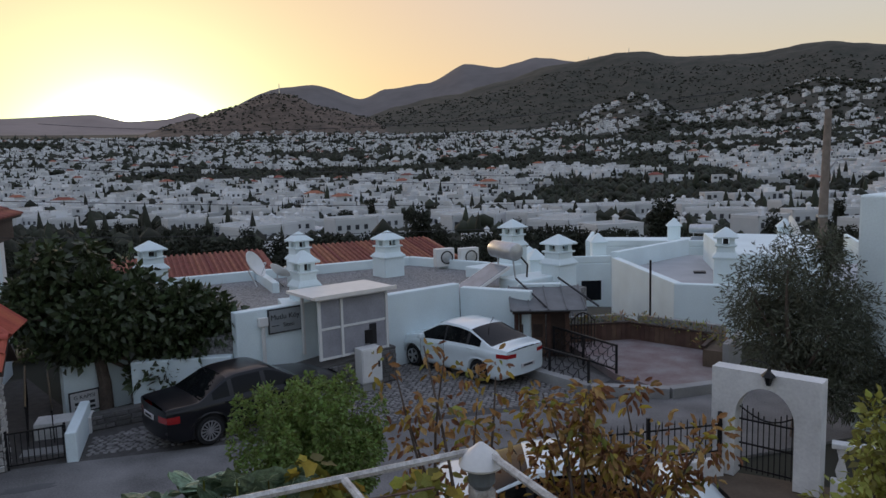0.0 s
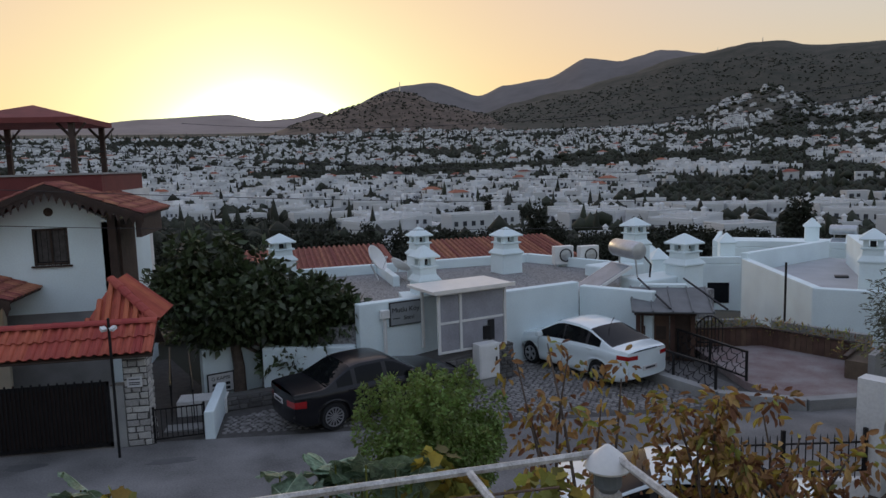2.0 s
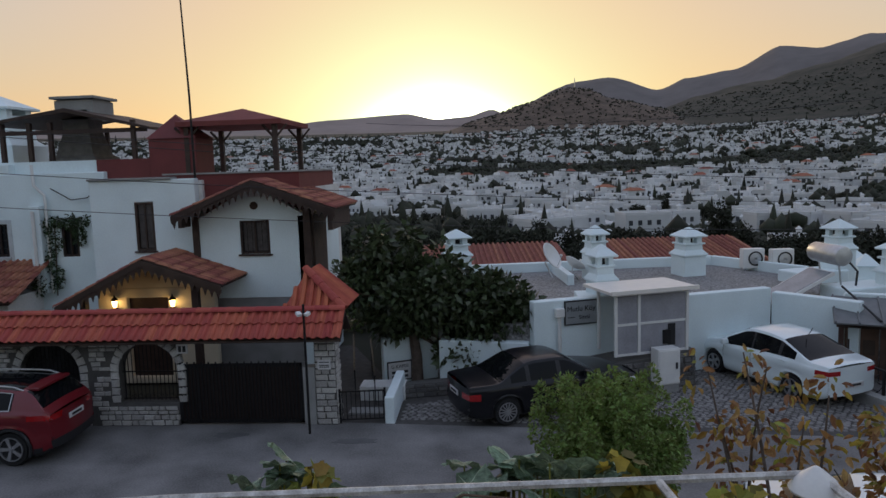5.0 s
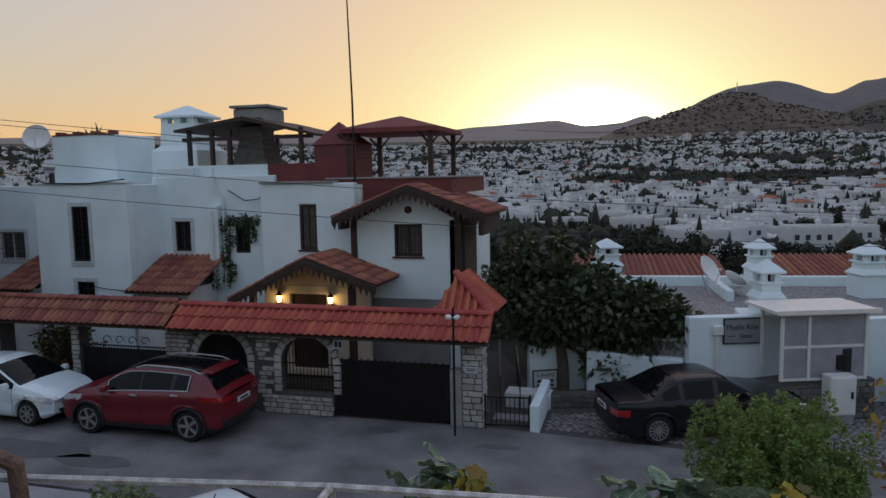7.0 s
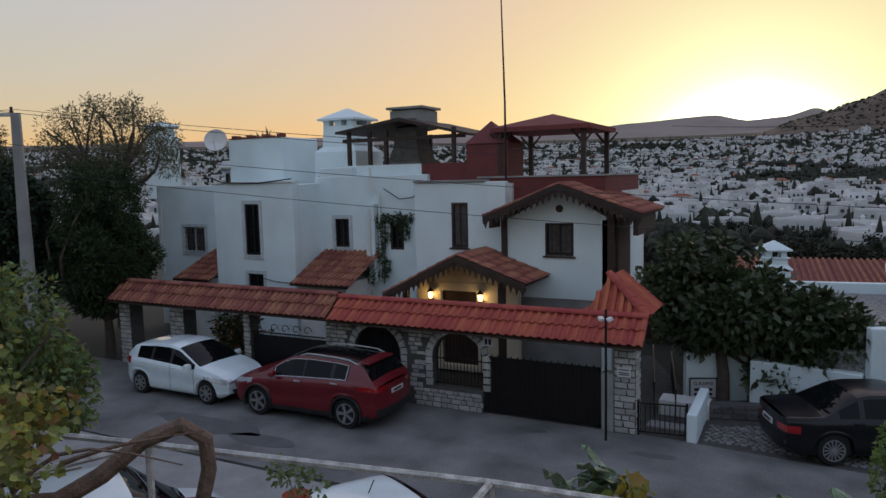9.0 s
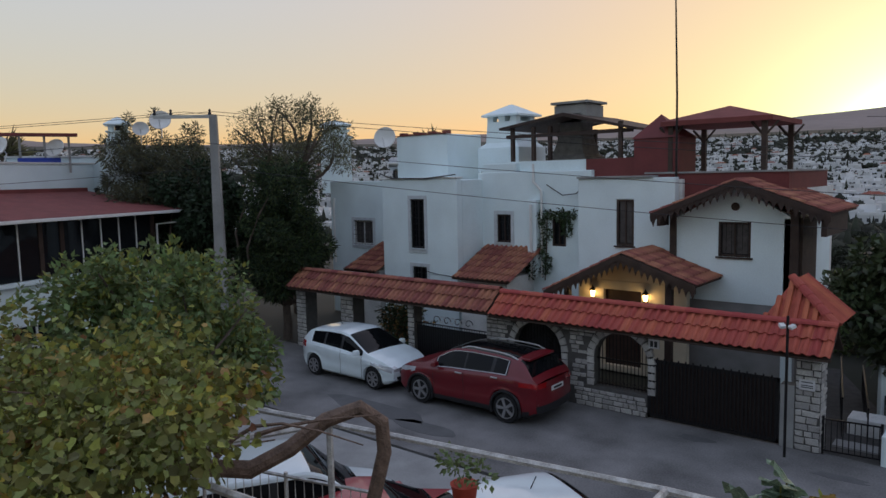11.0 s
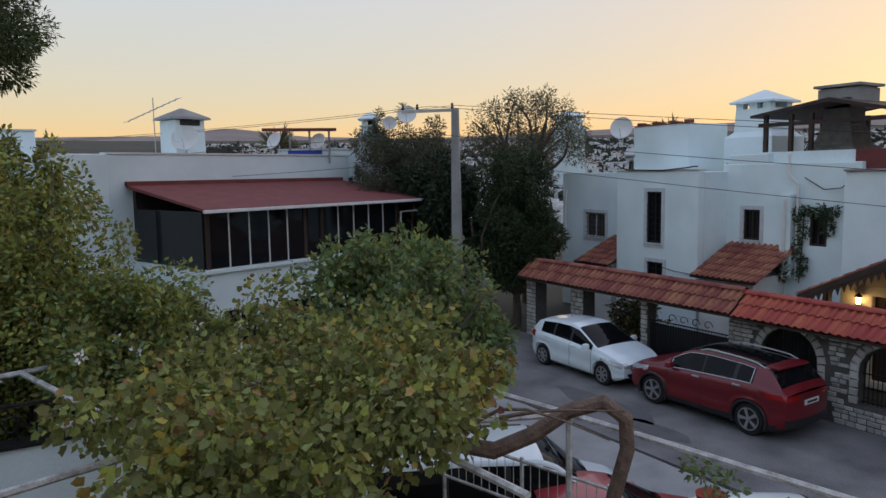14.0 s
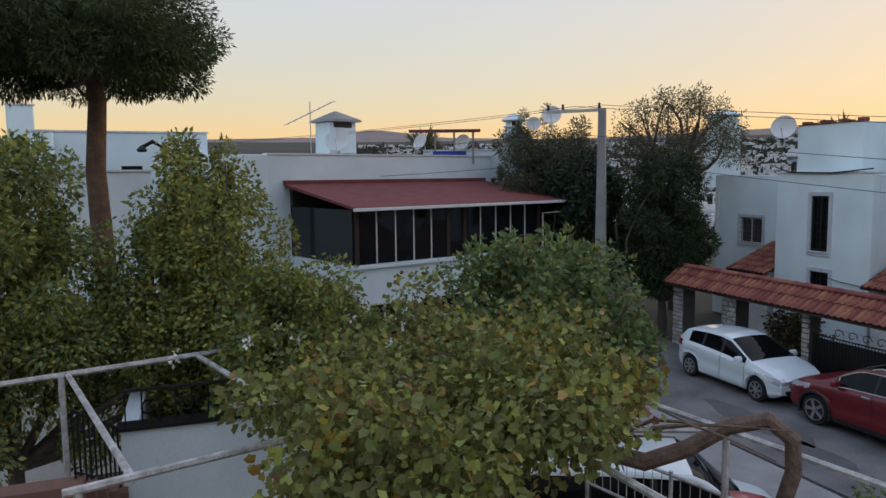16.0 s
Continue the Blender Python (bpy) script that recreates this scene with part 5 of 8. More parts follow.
def solar_heater(m, label="solar water heater with flat panel and silver tank"):
    s = thing("solar_heater", label, "solar heater", "solar heaters", m=m)
    g = Geo()
    g.at = pose(0, 0, 0.12, 0, -27, 0)
    part("panel", g.box(-2.05, 0.0, -0.55, 0.55, 0, 0.08), ALU, s)
    g = Geo()
    g.at = pose(0, 0, 0.125, 0, -27, 0)
    part("glass", g.box(-2.0, -0.05, -0.5, 0.5, 0.08, 0.09), PANEL, s)
    part("tank", Geo().lathe([(0.05, -0.7), (0.24, -0.66), (0.27, -0.6), (0.27, 0.6), (0.24, 0.66), (0.05, 0.7)], 20), METAL, s, smooth=True, m=pose(0.15, 0, 0.62, 90))
    for y in (-0.45, 0.45):
        part("leg", Geo().tube([(0.15, y, 0.4), (0.3, y, -0.75)], 0.025, 5), METAL, s)
        part("brace", Geo().tube([(0.3, y, -0.75), (-1.4, y, -0.6)], 0.02, 5), METAL, s)
    part("pipe", Geo().tube([(0.3, -0.6, 0.5), (0.55, -0.65, 0.2), (0.5, -0.6, -0.7)], 0.03, 6), BLACK, s, smooth=True)
    return s


solar_heater(turned(9.85, 22.3, 2.2, 8) @ Matrix.Scale(1.08, 4))


def dish(m, r=0.45, label="white satellite dish on a flat roof"):
    d = thing("satellite_dish", label, "satellite dish", "satellite dishes", m=m)
    part("bowl", Geo().lathe([(0.02, 0.0), (r * 0.5, 0.04), (r * 0.85, 0.12), (r, 0.18), (r * 0.97, 0.2), (r * 0.8, 0.14), (r * 0.4, 0.05), (0.02, 0.025)], 22), ALU, d, smooth=True)
    part("arm", Geo().tube([(0, -r * 0.9, 0.12), (0, -r * 0.35, r * 1.0)], 0.012, 5), METAL, d)
    part("feed", Geo().tube([(0, -r * 0.35, r * 1.02), (0, -r * 0.25, r * 0.88)], 0.035, 6), ALU, d)
    part("mount", Geo().tube([(0, 0, 0), (0, -0.1, -0.2), (0, -r * 1.4, -0.22)], 0.025, 6), METAL, d)
    return d


dish(pose(2.0, 25.6, 2.5, 60, 0, 60), 0.5)
dish(pose(2.9, 26.0, 2.1, 40, 0, 120), 0.4)

# red tiled roofs behind
for x0, x1, y0, y1, z0, z1, deg in ((-3.0, 3.6, 31.0, 35.0, 1.35, 1.95, 5), (4.9, 12.0, 31.0, 35.0, 1.45, 2.05, 5)):
    run = math.hypot(y1 - y0, z1 - z0)
    th = thing("tiled_house", "low house with a weathered red tiled roof", "house", "tiled houses below", m=turned(x0, y0, 0, deg))
    part("wall", Geo().box(0, x1 - x0, 0.15, y1 - y0, -5, z0 - 0.1), PLASTER_OLD, th)
    board = part("roof", Geo().box(0, x1 - x0, 0, run, -0.1, -0.02), TILE_BROWN, th, m=pose(0, 0, z0, math.degrees(math.atan2(z1 - z0, y1 - y0))))
    g = Geo()
    for i in range(int((x1 - x0) / 0.24)):
        g.tube([(i * 0.24 + 0.12, 0, 0.0), (i * 0.24 + 0.12, run, 0.0)], 0.075, 6)
    tagged(part("tiling", g, TILE_BROWN, board), kind="stuff")

# white neighbour with the sunken roof terrace
nb = thing("terrace_house", "white flat-roofed house with a sunken roof terrace", "house")
A, B_, C_ = (16.45, 25.9), (14.75, 19.6), (19.6, 15.4)


def run_wall(name, p, q, z0, z1, thick, parent, material=PLASTER):
    L, d = math.hypot(q[0] - p[0], q[1] - p[1]), math.degrees(math.atan2(q[1] - p[1], q[0] - p[0]))
    return part(name, Geo().wall(L, z0, z1, thick), material, parent, bevel=0.03, m=turned(p[0], p[1], 0, d))


run_wall("side_wall", A, B_, -1.5, 1.77, 0.3, nb)
run_wall("front_wall", B_, C_, -1.5, 1.75, 0.3, nb)
part("roof", Geo().prism([(16.7, 25.7), (15.1, 19.75), (19.6, 15.8), (26, 22), (22, 28)], -2, 1.25), mat("grey_roof_screed", (0.42, 0.43, 0.44), 0.85, var=0.2, scale=1), nb)
part("upper_block", Geo().prism([(17.6, 20.3), (19.8, 18.4), (24.5, 23.2), (21.5, 26.4)], 0, 2.45), PLASTER, nb, bevel=0.03)
part("rear_parapet", Geo().prism([(16.4, 25.9), (16.6, 25.7), (22, 28), (21.9, 28.3)], 0, 2.0), PLASTER, nb, bevel=0.03)
part("hatch", Geo().prism([(18.6, 23.4), (19.0, 23.2), (19.2, 23.5), (18.8, 23.7)], 1.25, 1.32), BLACK, nb)
solid("thin_pole", Geo().tube([(14.2, 20.1, 0), (14.2, 20.1, 2.5)], 0.035, 8), IRON, "thin black pole in front of the white wall", "pole")
for i, (x, y, w, d, z0, z1, deg) in enumerate(((25.5, 36, 7, 5, -6, 0.9, -35), (30, 32, 6, 5, -6, 0.9, -40), (19.5, 33, 3, 2.5, -6, 0.6, -20), (17.0, 37, 6, 4, -6, -0.4, 5), (34, 27, 4, 5, -6, 1.0, -40), (14.5, 30, 2.4, 3, -6, 0.4, -10), (4, 40, 9, 5, -8, -0.3, 8))):
    h = thing("house", "white flat-roofed house further down the slope", "house", "white houses down the slope", m=turned(x, y, 0, deg))
    part("wall", Geo().box(-w / 2, w / 2, -d / 2, d / 2, z0, z1), PLASTER, h, bevel=0.05)
    part("parapet", Geo().box(-w / 2, w / 2, -d / 2, -d / 2 + 0.2, z1, z1 + 0.35).box(-w / 2, -w / 2 + 0.2, -d / 2 + 0.2, d / 2, z1, z1 + 0.35), PLASTER, h, bevel=0.03)
    part("chimney", Geo().lathe([(0.35, z1), (0.35, z1 + 0.9), (0.45, z1 + 0.95), (0.03, z1 + 1.4)], square=True, c=(w * 0.2, 0, 0)), PLASTER, h)
    part("window", Geo().box(-0.5, 0.5, -d / 2 - 0.03, -d / 2 + 0.1, z1 - 1.9, z1 - 0.9), GLASS, h)
solar_heater(turned(28.0, 34.5, 1.0, 40))
dish(pose(30.6, 30.4, 1.7, 70, 0, 60), 0.8)
up = thing("utility_pole", "tall grey wooden utility pole with a street lamp", "utility pole", m=turned(20.9, 19.6, 0))
part("pole", Geo().tube([(0, 0, -1), (0.05, 0, 4), (0.12, 0, 7.3)], [0.17, 0.15, 0.11], 12), mat("grey_pole_wood", (0.22, 0.18, 0.15), 0.9, var=0.4, scale=5), up, smooth=True)
part("lamp_arm", Geo().tube([(0.1, 0, 5.1), (0.4, -0.15, 5.55), (0.75, -0.3, 5.6)], 0.035, 6), METAL, up, smooth=True)
part("lamp_head", Geo().box(0.6, 1.0, -0.45, -0.22, 5.52, 5.64), METAL, up, bevel=0.03)
part("clamp", Geo().lathe([(0.19, 3.6), (0.19, 3.68)], 12), METAL, up)

# entrance porch with wooden door, canopy and iron gate
ent = thing("entrance_porch", "brown wooden entrance under a grey metal canopy", "porch", m=turned(9.05, 19.6, 0, -22))
for x in (0.0, 0.95, 1.5):
    part("post", Geo().box(x, x + 0.12, -0.12, 0.0, -0.6, 1.5), WOOD_MID, ent)
part("door", Geo().box(0.15, 0.92, -0.03, 0.03, -0.6, 1.3), WOOD_MID, ent)
for z in (-0.4, 0.1, 0.6):
    for x in (0.22, 0.56):
        part("panel", Geo().box(x, x + 0.28, -0.05, -0.03, z, z + 0.4), WOOD, ent, bevel=0.01)
part("beam", Geo().box(-0.05, 1.65, -0.15, 0.02, 1.32, 1.5), WOOD, ent)
part("side_panel", Geo().box(1.07, 1.5, -0.03, 0.03, -0.6, 1.3), WOOD, ent)
g = Geo()
g.at = pose(-0.15, -0.75, 1.52, 14)
sheet_metal = mat("weathered_sheet_metal", (0.17, 0.18, 0.185), 0.55, 0.3, var=0.3, scale=3)
part("canopy", g.box(0, 2.2, 0, 1.7, 0, 0.04), sheet_metal, ent)
for i in range(5):
    g = Geo()
    g.at = pose(-0.15, -0.75, 1.52, 14)
    part("seam", g.box(0.02 + 0.53 * i, 0.06 + 0.53 * i, 0, 1.7, 0.04, 0.08), sheet_metal, ent)
for x0, x1 in ((0.1, 0.9), (1.4, 2.4)):
    part("strut", Geo().tube([(x0, 0.8, 2.25), (x1, -0.6, 1.62)], 0.03, 5), BLACK, ent)
part("gable", Geo().slab([(-0.2, 1.3), (2.0, 1.3), (1.5, 2.05), (0.2, 2.05)], 0.85, 1.1), PLASTER, ent, bevel=0.02)
ag = thing("garden_gate", "small black arched iron gate", "gate", m=turned(10.75, 19.2, 0, -20))
for i in range(8):
    x = 0.1 * i
    part("bar", Geo().tube([(x, 0, 0), (x, 0, 1.0 + 0.25 * math.sin(math.pi * i / 7))], 0.014, 5), IRON, ag)
part("arch", Geo().tube([(0.1 * i, 0, 1.0 + 0.25 * math.sin(math.pi * i / 7)) for i in range(8)], 0.02, 5), IRON, ag)
part("rail", Geo().box(0, 0.7, -0.015, 0.015, 0.45, 0.49), IRON, ag)

# raised gravel terrace with kerbs, plank planters and railings
tz = 0.18
solid("terrace", Geo().prism([(10.45, 16.4), (10.75, 14.9), (12.6, 14.8), (14.2, 17.0), (13.0, 19.3), (10.9, 19.7)], -0.3, tz), GRAVEL_RED, "raised terrace of reddish gravel", "terrace", kind="structure")
for p, q in (((9.3, 15.7), (10.9, 14.7)), ((10.9, 14.7), (12.8, 14.6)), ((9.3, 15.7), (8.3, 18.6))):
    L, d = math.hypot(q[0] - p[0], q[1] - p[1]), math.degrees(math.atan2(q[1] - p[1], q[0] - p[0]))
    solid("kerb", Geo().box(0, L, -0.14, 0.14, -0.2, tz + 0.07), CONCRETE, "pale concrete kerb of the terrace", "kerb", kind="structure", bevel=0.015, m=turned(p[0], p[1], 0, d))
pit = solid("sunken_steps", Geo().prism([(8.5, 18.4), (9.4, 15.9), (10.4, 16.5), (10.0, 19.0)], -0.3, 0.006), STONE_DARK, "dark sunken stone steps beside the terrace", "steps", kind="structure")
for (x0, y0), (x1, y1), z0, z1 in (((10.9, 19.75), (12.95, 19.35), 0.35, 0.62), ((12.95, 19.35), (14.3, 17.0), 0.3, 0.6), ((14.3, 17.0), (12.95, 16.0), 0.2, 0.62)):
    L, d = math.hypot(x1 - x0, y1 - y0), math.degrees(math.atan2(y1 - y0, x1 - x0))
    pl = thing("planter", "brown plank planter with dry plants", "planter", "planters round the terrace", m=turned(x0, y0, tz, d))
    for i in range(int(L / 0.16)):
        part("board", Geo().box(i * 0.16, i * 0.16 + 0.15, -0.03, 0.0, 0, z1 - 0.1), WOOD_MID, pl)
    part("cap_rail", Geo().box(0, L, -0.06, 0.05, z1 - 0.1, z1 - 0.05), WOOD, pl)
    part("soil", Geo().box(0, L, 0.0, 0.5, 0, z1 - 0.16), SOIL, pl)
    part("back_curb", Geo().box(0, L, 0.5, 0.66, -0.2, z1 + 0.06), CONCRETE, pl)


def net_rail(p, q, z, h, label):
    """A railing with an irregular mesh of thin iron."""
    L, d = math.hypot(q[0] - p[0], q[1] - p[1]), math.degrees(math.atan2(q[1] - p[1], q[0] - p[0]))
    r = thing("railing", label, "railing", "terrace railings", m=turned(p[0], p[1], z, d))
    part("top_rail", Geo().box(0, L, -0.025, 0.025, h - 0.05, h), IRON, r)
    part("bottom_rail", Geo().box(0, L, -0.02, 0.02, 0.08, 0.12), IRON, r)
    for x in (0, L / 2, L):
        part("post", Geo().box(x - 0.025, x + 0.025, -0.025, 0.025, -0.1, h), IRON, r)
    g = Geo()
    n, k = int(L / 0.17), 4
    P = {(i, j): (i * L / n + RNG.uniform(-.05, .05), 0.12 + (h - 0.17) * j / k + (RNG.uniform(-.04, .04) if 0 < j < k else 0)) for i in range(n + 1) for j in range(k + 1)}
    for (i, j), (x, z_) in P.items():
        for o in ((1, 0), (0, 1)) if (i + j) % 2 else ((1, 1),):
            if (i + o[0], j + o[1]) in P:
                x2, z2 = P[(i + o[0], j + o[1])]
                g.tube([(x, 0, z_), (x2, 0, z2)], 0.011, 4, False)
    part("mesh", g, IRON, r)


net_rail((10.05, 19.0), (10.5, 16.4), tz, 0.78, "black iron railing with an irregular mesh")
net_rail((8.55, 18.5), (9.3, 15.8), 0.05, 0.8, "black iron railing beside the sunken steps")

# arched garden gate in a white wall
gg = Geo()
arch_panel(gg, -0.12, 1.72, 0.8, 0.5, 1.15, 0.58, 0.0, 2.0, 0.34)
solid("wall_gateway", gg, PLASTER_OLD, "white rendered gateway with a round arch", "gateway", kind="structure", m=turned(9.08, 10.9, 0, -60.5))
gi = thing("iron_gate", "open-work black iron gate under the arch", "gate", m=turned(9.22, 10.93, 0, -60.5))
for i in range(11):
    x = 0.34 + 0.095 * i
    part("bar", Geo().tube([(x, 0, 0.1), (x, 0, 1.12 + 0.22 * abs(math.sin(math.pi * (i - 5) / 10)))], 0.011, 5), IRON, gi)
for z in (0.15, 0.6, 1.05):
    part("rail", Geo().box(0.3, 1.3, -0.012, 0.012, z, z + 0.03), IRON, gi)
part("scroll", Geo().tube([(0.3 + 1.0 * i / 12, 0, 1.3 - 0.2 * math.sin(math.pi * i / 12)) for i in range(13)], 0.014, 5), IRON, gi)
ln = thing("gate_lantern", "unlit black lantern above the gate arch", "lantern", m=turned(9.45, 10.1, 1.83, -60))
part("body", Geo().lathe([(0.04, 0), (0.09, 0.16), (0.07, 0.165)], 6), GLASS, ln)
part("roof", Geo().lathe([(0.13, 0.16), (0.11, 0.19), (0.03, 0.27), (0.01, 0.32)], 6), IRON, ln)
part("bracket", Geo().tube([(0, 0.14, 0.1), (0, 0.1, 0.3), (-0.1, 0.15, 0.36), (-0.4, 0.2, 0.36)], 0.01, 5), IRON, ln)
fn = thing("fence", "black iron fence on a low white wall", "fence", m=turned(6.2, 11.3, 0, -9.5))
part("base_wall", Geo().box(0, 2.95, -0.08, 0.08, -0.1, 0.3), PLASTER_OLD, fn, bevel=0.02)
for i in range(24):
    x = 0.06 + i * 0.122
    part("bar", Geo().tube([(x, 0, 0.3), (x, 0, 1.02), (x, 0, 1.1)], [0.011, 0.011, 0.002], 5), IRON, fn)
for z in (0.42, 0.92):
    part("rail", Geo().box(0, 2.95, -0.012, 0.012, z, z + 0.03), IRON, fn)
for x in (0.0, 1.5, 2.9):
    part("post", Geo().box(x - 0.03, x + 0.03, -0.03, 0.03, 0.28, 1.18), IRON, fn)
bl = thing("balustrade", "white turned balustrade beside the gateway", "balustrade", m=turned(10.0, 9.25, 0, -48))
part("rail", Geo().box(0, 2.2, -0.1, 0.1, 0.95, 1.05), PLASTER_OLD, bl, bevel=0.02)
part("plinth", Geo().box(0, 2.2, -0.1, 0.1, -0.1, 0.4), PLASTER_OLD, bl, bevel=0.02)
for i in range(7):
    part("baluster", Geo().lathe([(0.05, 0.4), (0.09, 0.55), (0.04, 0.75), (0.07, 0.9), (0.07, 0.95)], 10, c=(0.15 + 0.32 * i, 0, 0)), PLASTER_OLD, bl, smooth=True)
nh = thing("neighbour_house", "tall plain white house wall", "house")
part("wall", Geo().prism([(13.1, 11.55), (14.4, 8.5), (20, 9), (19, 13.5)], -0.2, 4.95), PLASTER, nh, bevel=0.05)
part("window", Geo().box(14.2, 14.21, 9.2, 10.0, 2, 3), GLASS, nh)

# steps, rails and the sign beside the stone pier
st = thing("side_steps", "stone side steps going down beside the wall", "steps", kind="structure")
for i in range(9):
    part("step", Geo().box(-3.5, -2.6, 16.9 + 0.42 * i, 17.32 + 0.42 * i, -2.4, 0.02 - 0.17 * i), CONCRETE, st)
solid("wall_side", Geo().wall(3.4, -0.3, 1.2, 0.25), PLASTER, "white wall beside the steps", "wall", kind="structure", bevel=0.02, m=turned(-2.98, 19.35, 0, 24))
solid("wall_low", Geo().box(-2.52, -2.3, 16.25, 18.4, -0.2, 0.62), PLASTER, "low white parapet beside the small gate", "wall", kind="structure", bevel=0.03)
solid("wall_cap", Geo().box(-3.4, -2.25, 17.9, 18.5, -0.3, 0.35), PLASTER_OLD, "white rendered block at the head of the steps", "block", kind="structure", bevel=0.02)
ra = thing("small_gate", "low black iron bar gate beside the pier", "gate", m=turned(-3.56, 16.3, 0, 6))
for i in range(10):
    part("bar", Geo().tube([(0.05 + 0.105 * i, 0, 0.08), (0.05 + 0.105 * i, 0, 0.74)], 0.011, 5), IRON, ra)
for z in (0.08, 0.74):
    part("rail", Geo().box(0, 1.05, -0.016, 0.016, z - 0.015, z + 0.015), IRON, ra)
for x in (0, 1.03):
    part("post", Geo().box(x - 0.02, x + 0.03, -0.025, 0.025, -0.02, 0.8), IRON, ra)
for x, z, lab in ((-3.45, 0.95, "black handrail down the side steps"), (-2.95, 0.8, "black bar rail along the side steps")):
    hr = thing("handrail", lab, "handrail", "step handrails")
    part("rail", Geo().tube([(x, 17.6, z - 0.1), (x - 0.7, 21.2, z - 0.05)], 0.025, 6), IRON, hr)
    for i in range(14):
        u = i / 13
        part("bar", Geo().tube([(x - 0.7 * u, 17.6 + 3.6 * u, -0.3 - 0.9 * u), (x - 0.7 * u, 17.6 + 3.6 * u, z - 0.1)], 0.012, 4), IRON, hr)
gs = thing("gate_sign", "white framed sign with a heading and number lines", "sign", m=turned(-2.88, 19.36, 0.04, 24))
part("panel", Geo().box(0, 0.66, -0.03, 0, 0, 0.5), PLATE, gs)
part("border", Geo().box(-0.02, 0.68, -0.034, 0, -0.02, 0.01).box(-0.02, 0.68, -0.034, 0, 0.49, 0.52).box(-0.02, 0.01, -0.034, 0, 0.01, 0.49).box(0.65, 0.68, -0.034, 0, 0.01, 0.49), INK, gs)
lettering("G KAPISI", 0.13, gs, 0.33, -0.034, 0.33, INK)
for z in (0.06, 0.18):
    part("number_bar", Geo().box(0.1, 0.56, -0.036, -0.028, z, z + 0.07), INK, gs)


# ---- vehicles ----
def rim_geo(r, spokes):
    g = Geo()
    g.lathe([(r * 0.98, -0.1), (r, -0.02), (r, 0.02), (r * 0.92, 0.02), (r * 0.9, -0.03), (0.02, -0.05)], 24)
    for i in range(spokes):
        a = 2 * math.pi * i / spokes
        c, s, w = math.cos(a), math.sin(a), 0.9 / spokes * 0.16
        g.add([(c * 0.04 - s * w, s * 0.04 + c * w, 0.01), (c * 0.04 + s * w, s * 0.04 - c * w, 0.01), (c * r * .95 + s * w * 1.4, s * r * .95 - c * w * 1.4, 0.015), (c * r * .95 - s * w * 1.4, s * r * .95 + c * w * 1.4, 0.015),
               (c * 0.04 - s * w, s * 0.04 + c * w, -0.04), (c * 0.04 + s * w, s * 0.04 - c * w, -0.04), (c * r * .95 + s * w * 1.4, s * r * .95 - c * w * 1.4, -0.04), (c * r * .95 - s * w * 1.4, s * r * .95 + c * w * 1.4, -0.04)],
              [(0, 1, 2, 3), (0, 4, 5, 1), (1, 5, 6, 2), (2, 6, 7, 3), (3, 7, 4, 0)])
    g.lathe([(0.05, -0.02), (0.045, 0.025), (0.01, 0.03)], 10)
    return g


def curve_at(points, x):
    """A rounded line through (x, value) pairs."""
    xs, ys = [p[0] for p in points], [p[1] for p in points]
    k = 0.07
    return sum(float(np.interp(x + o * k, xs, ys)) * w for o, w in ((-1, 0.25), (0, 0.5), (1, 0.25)))


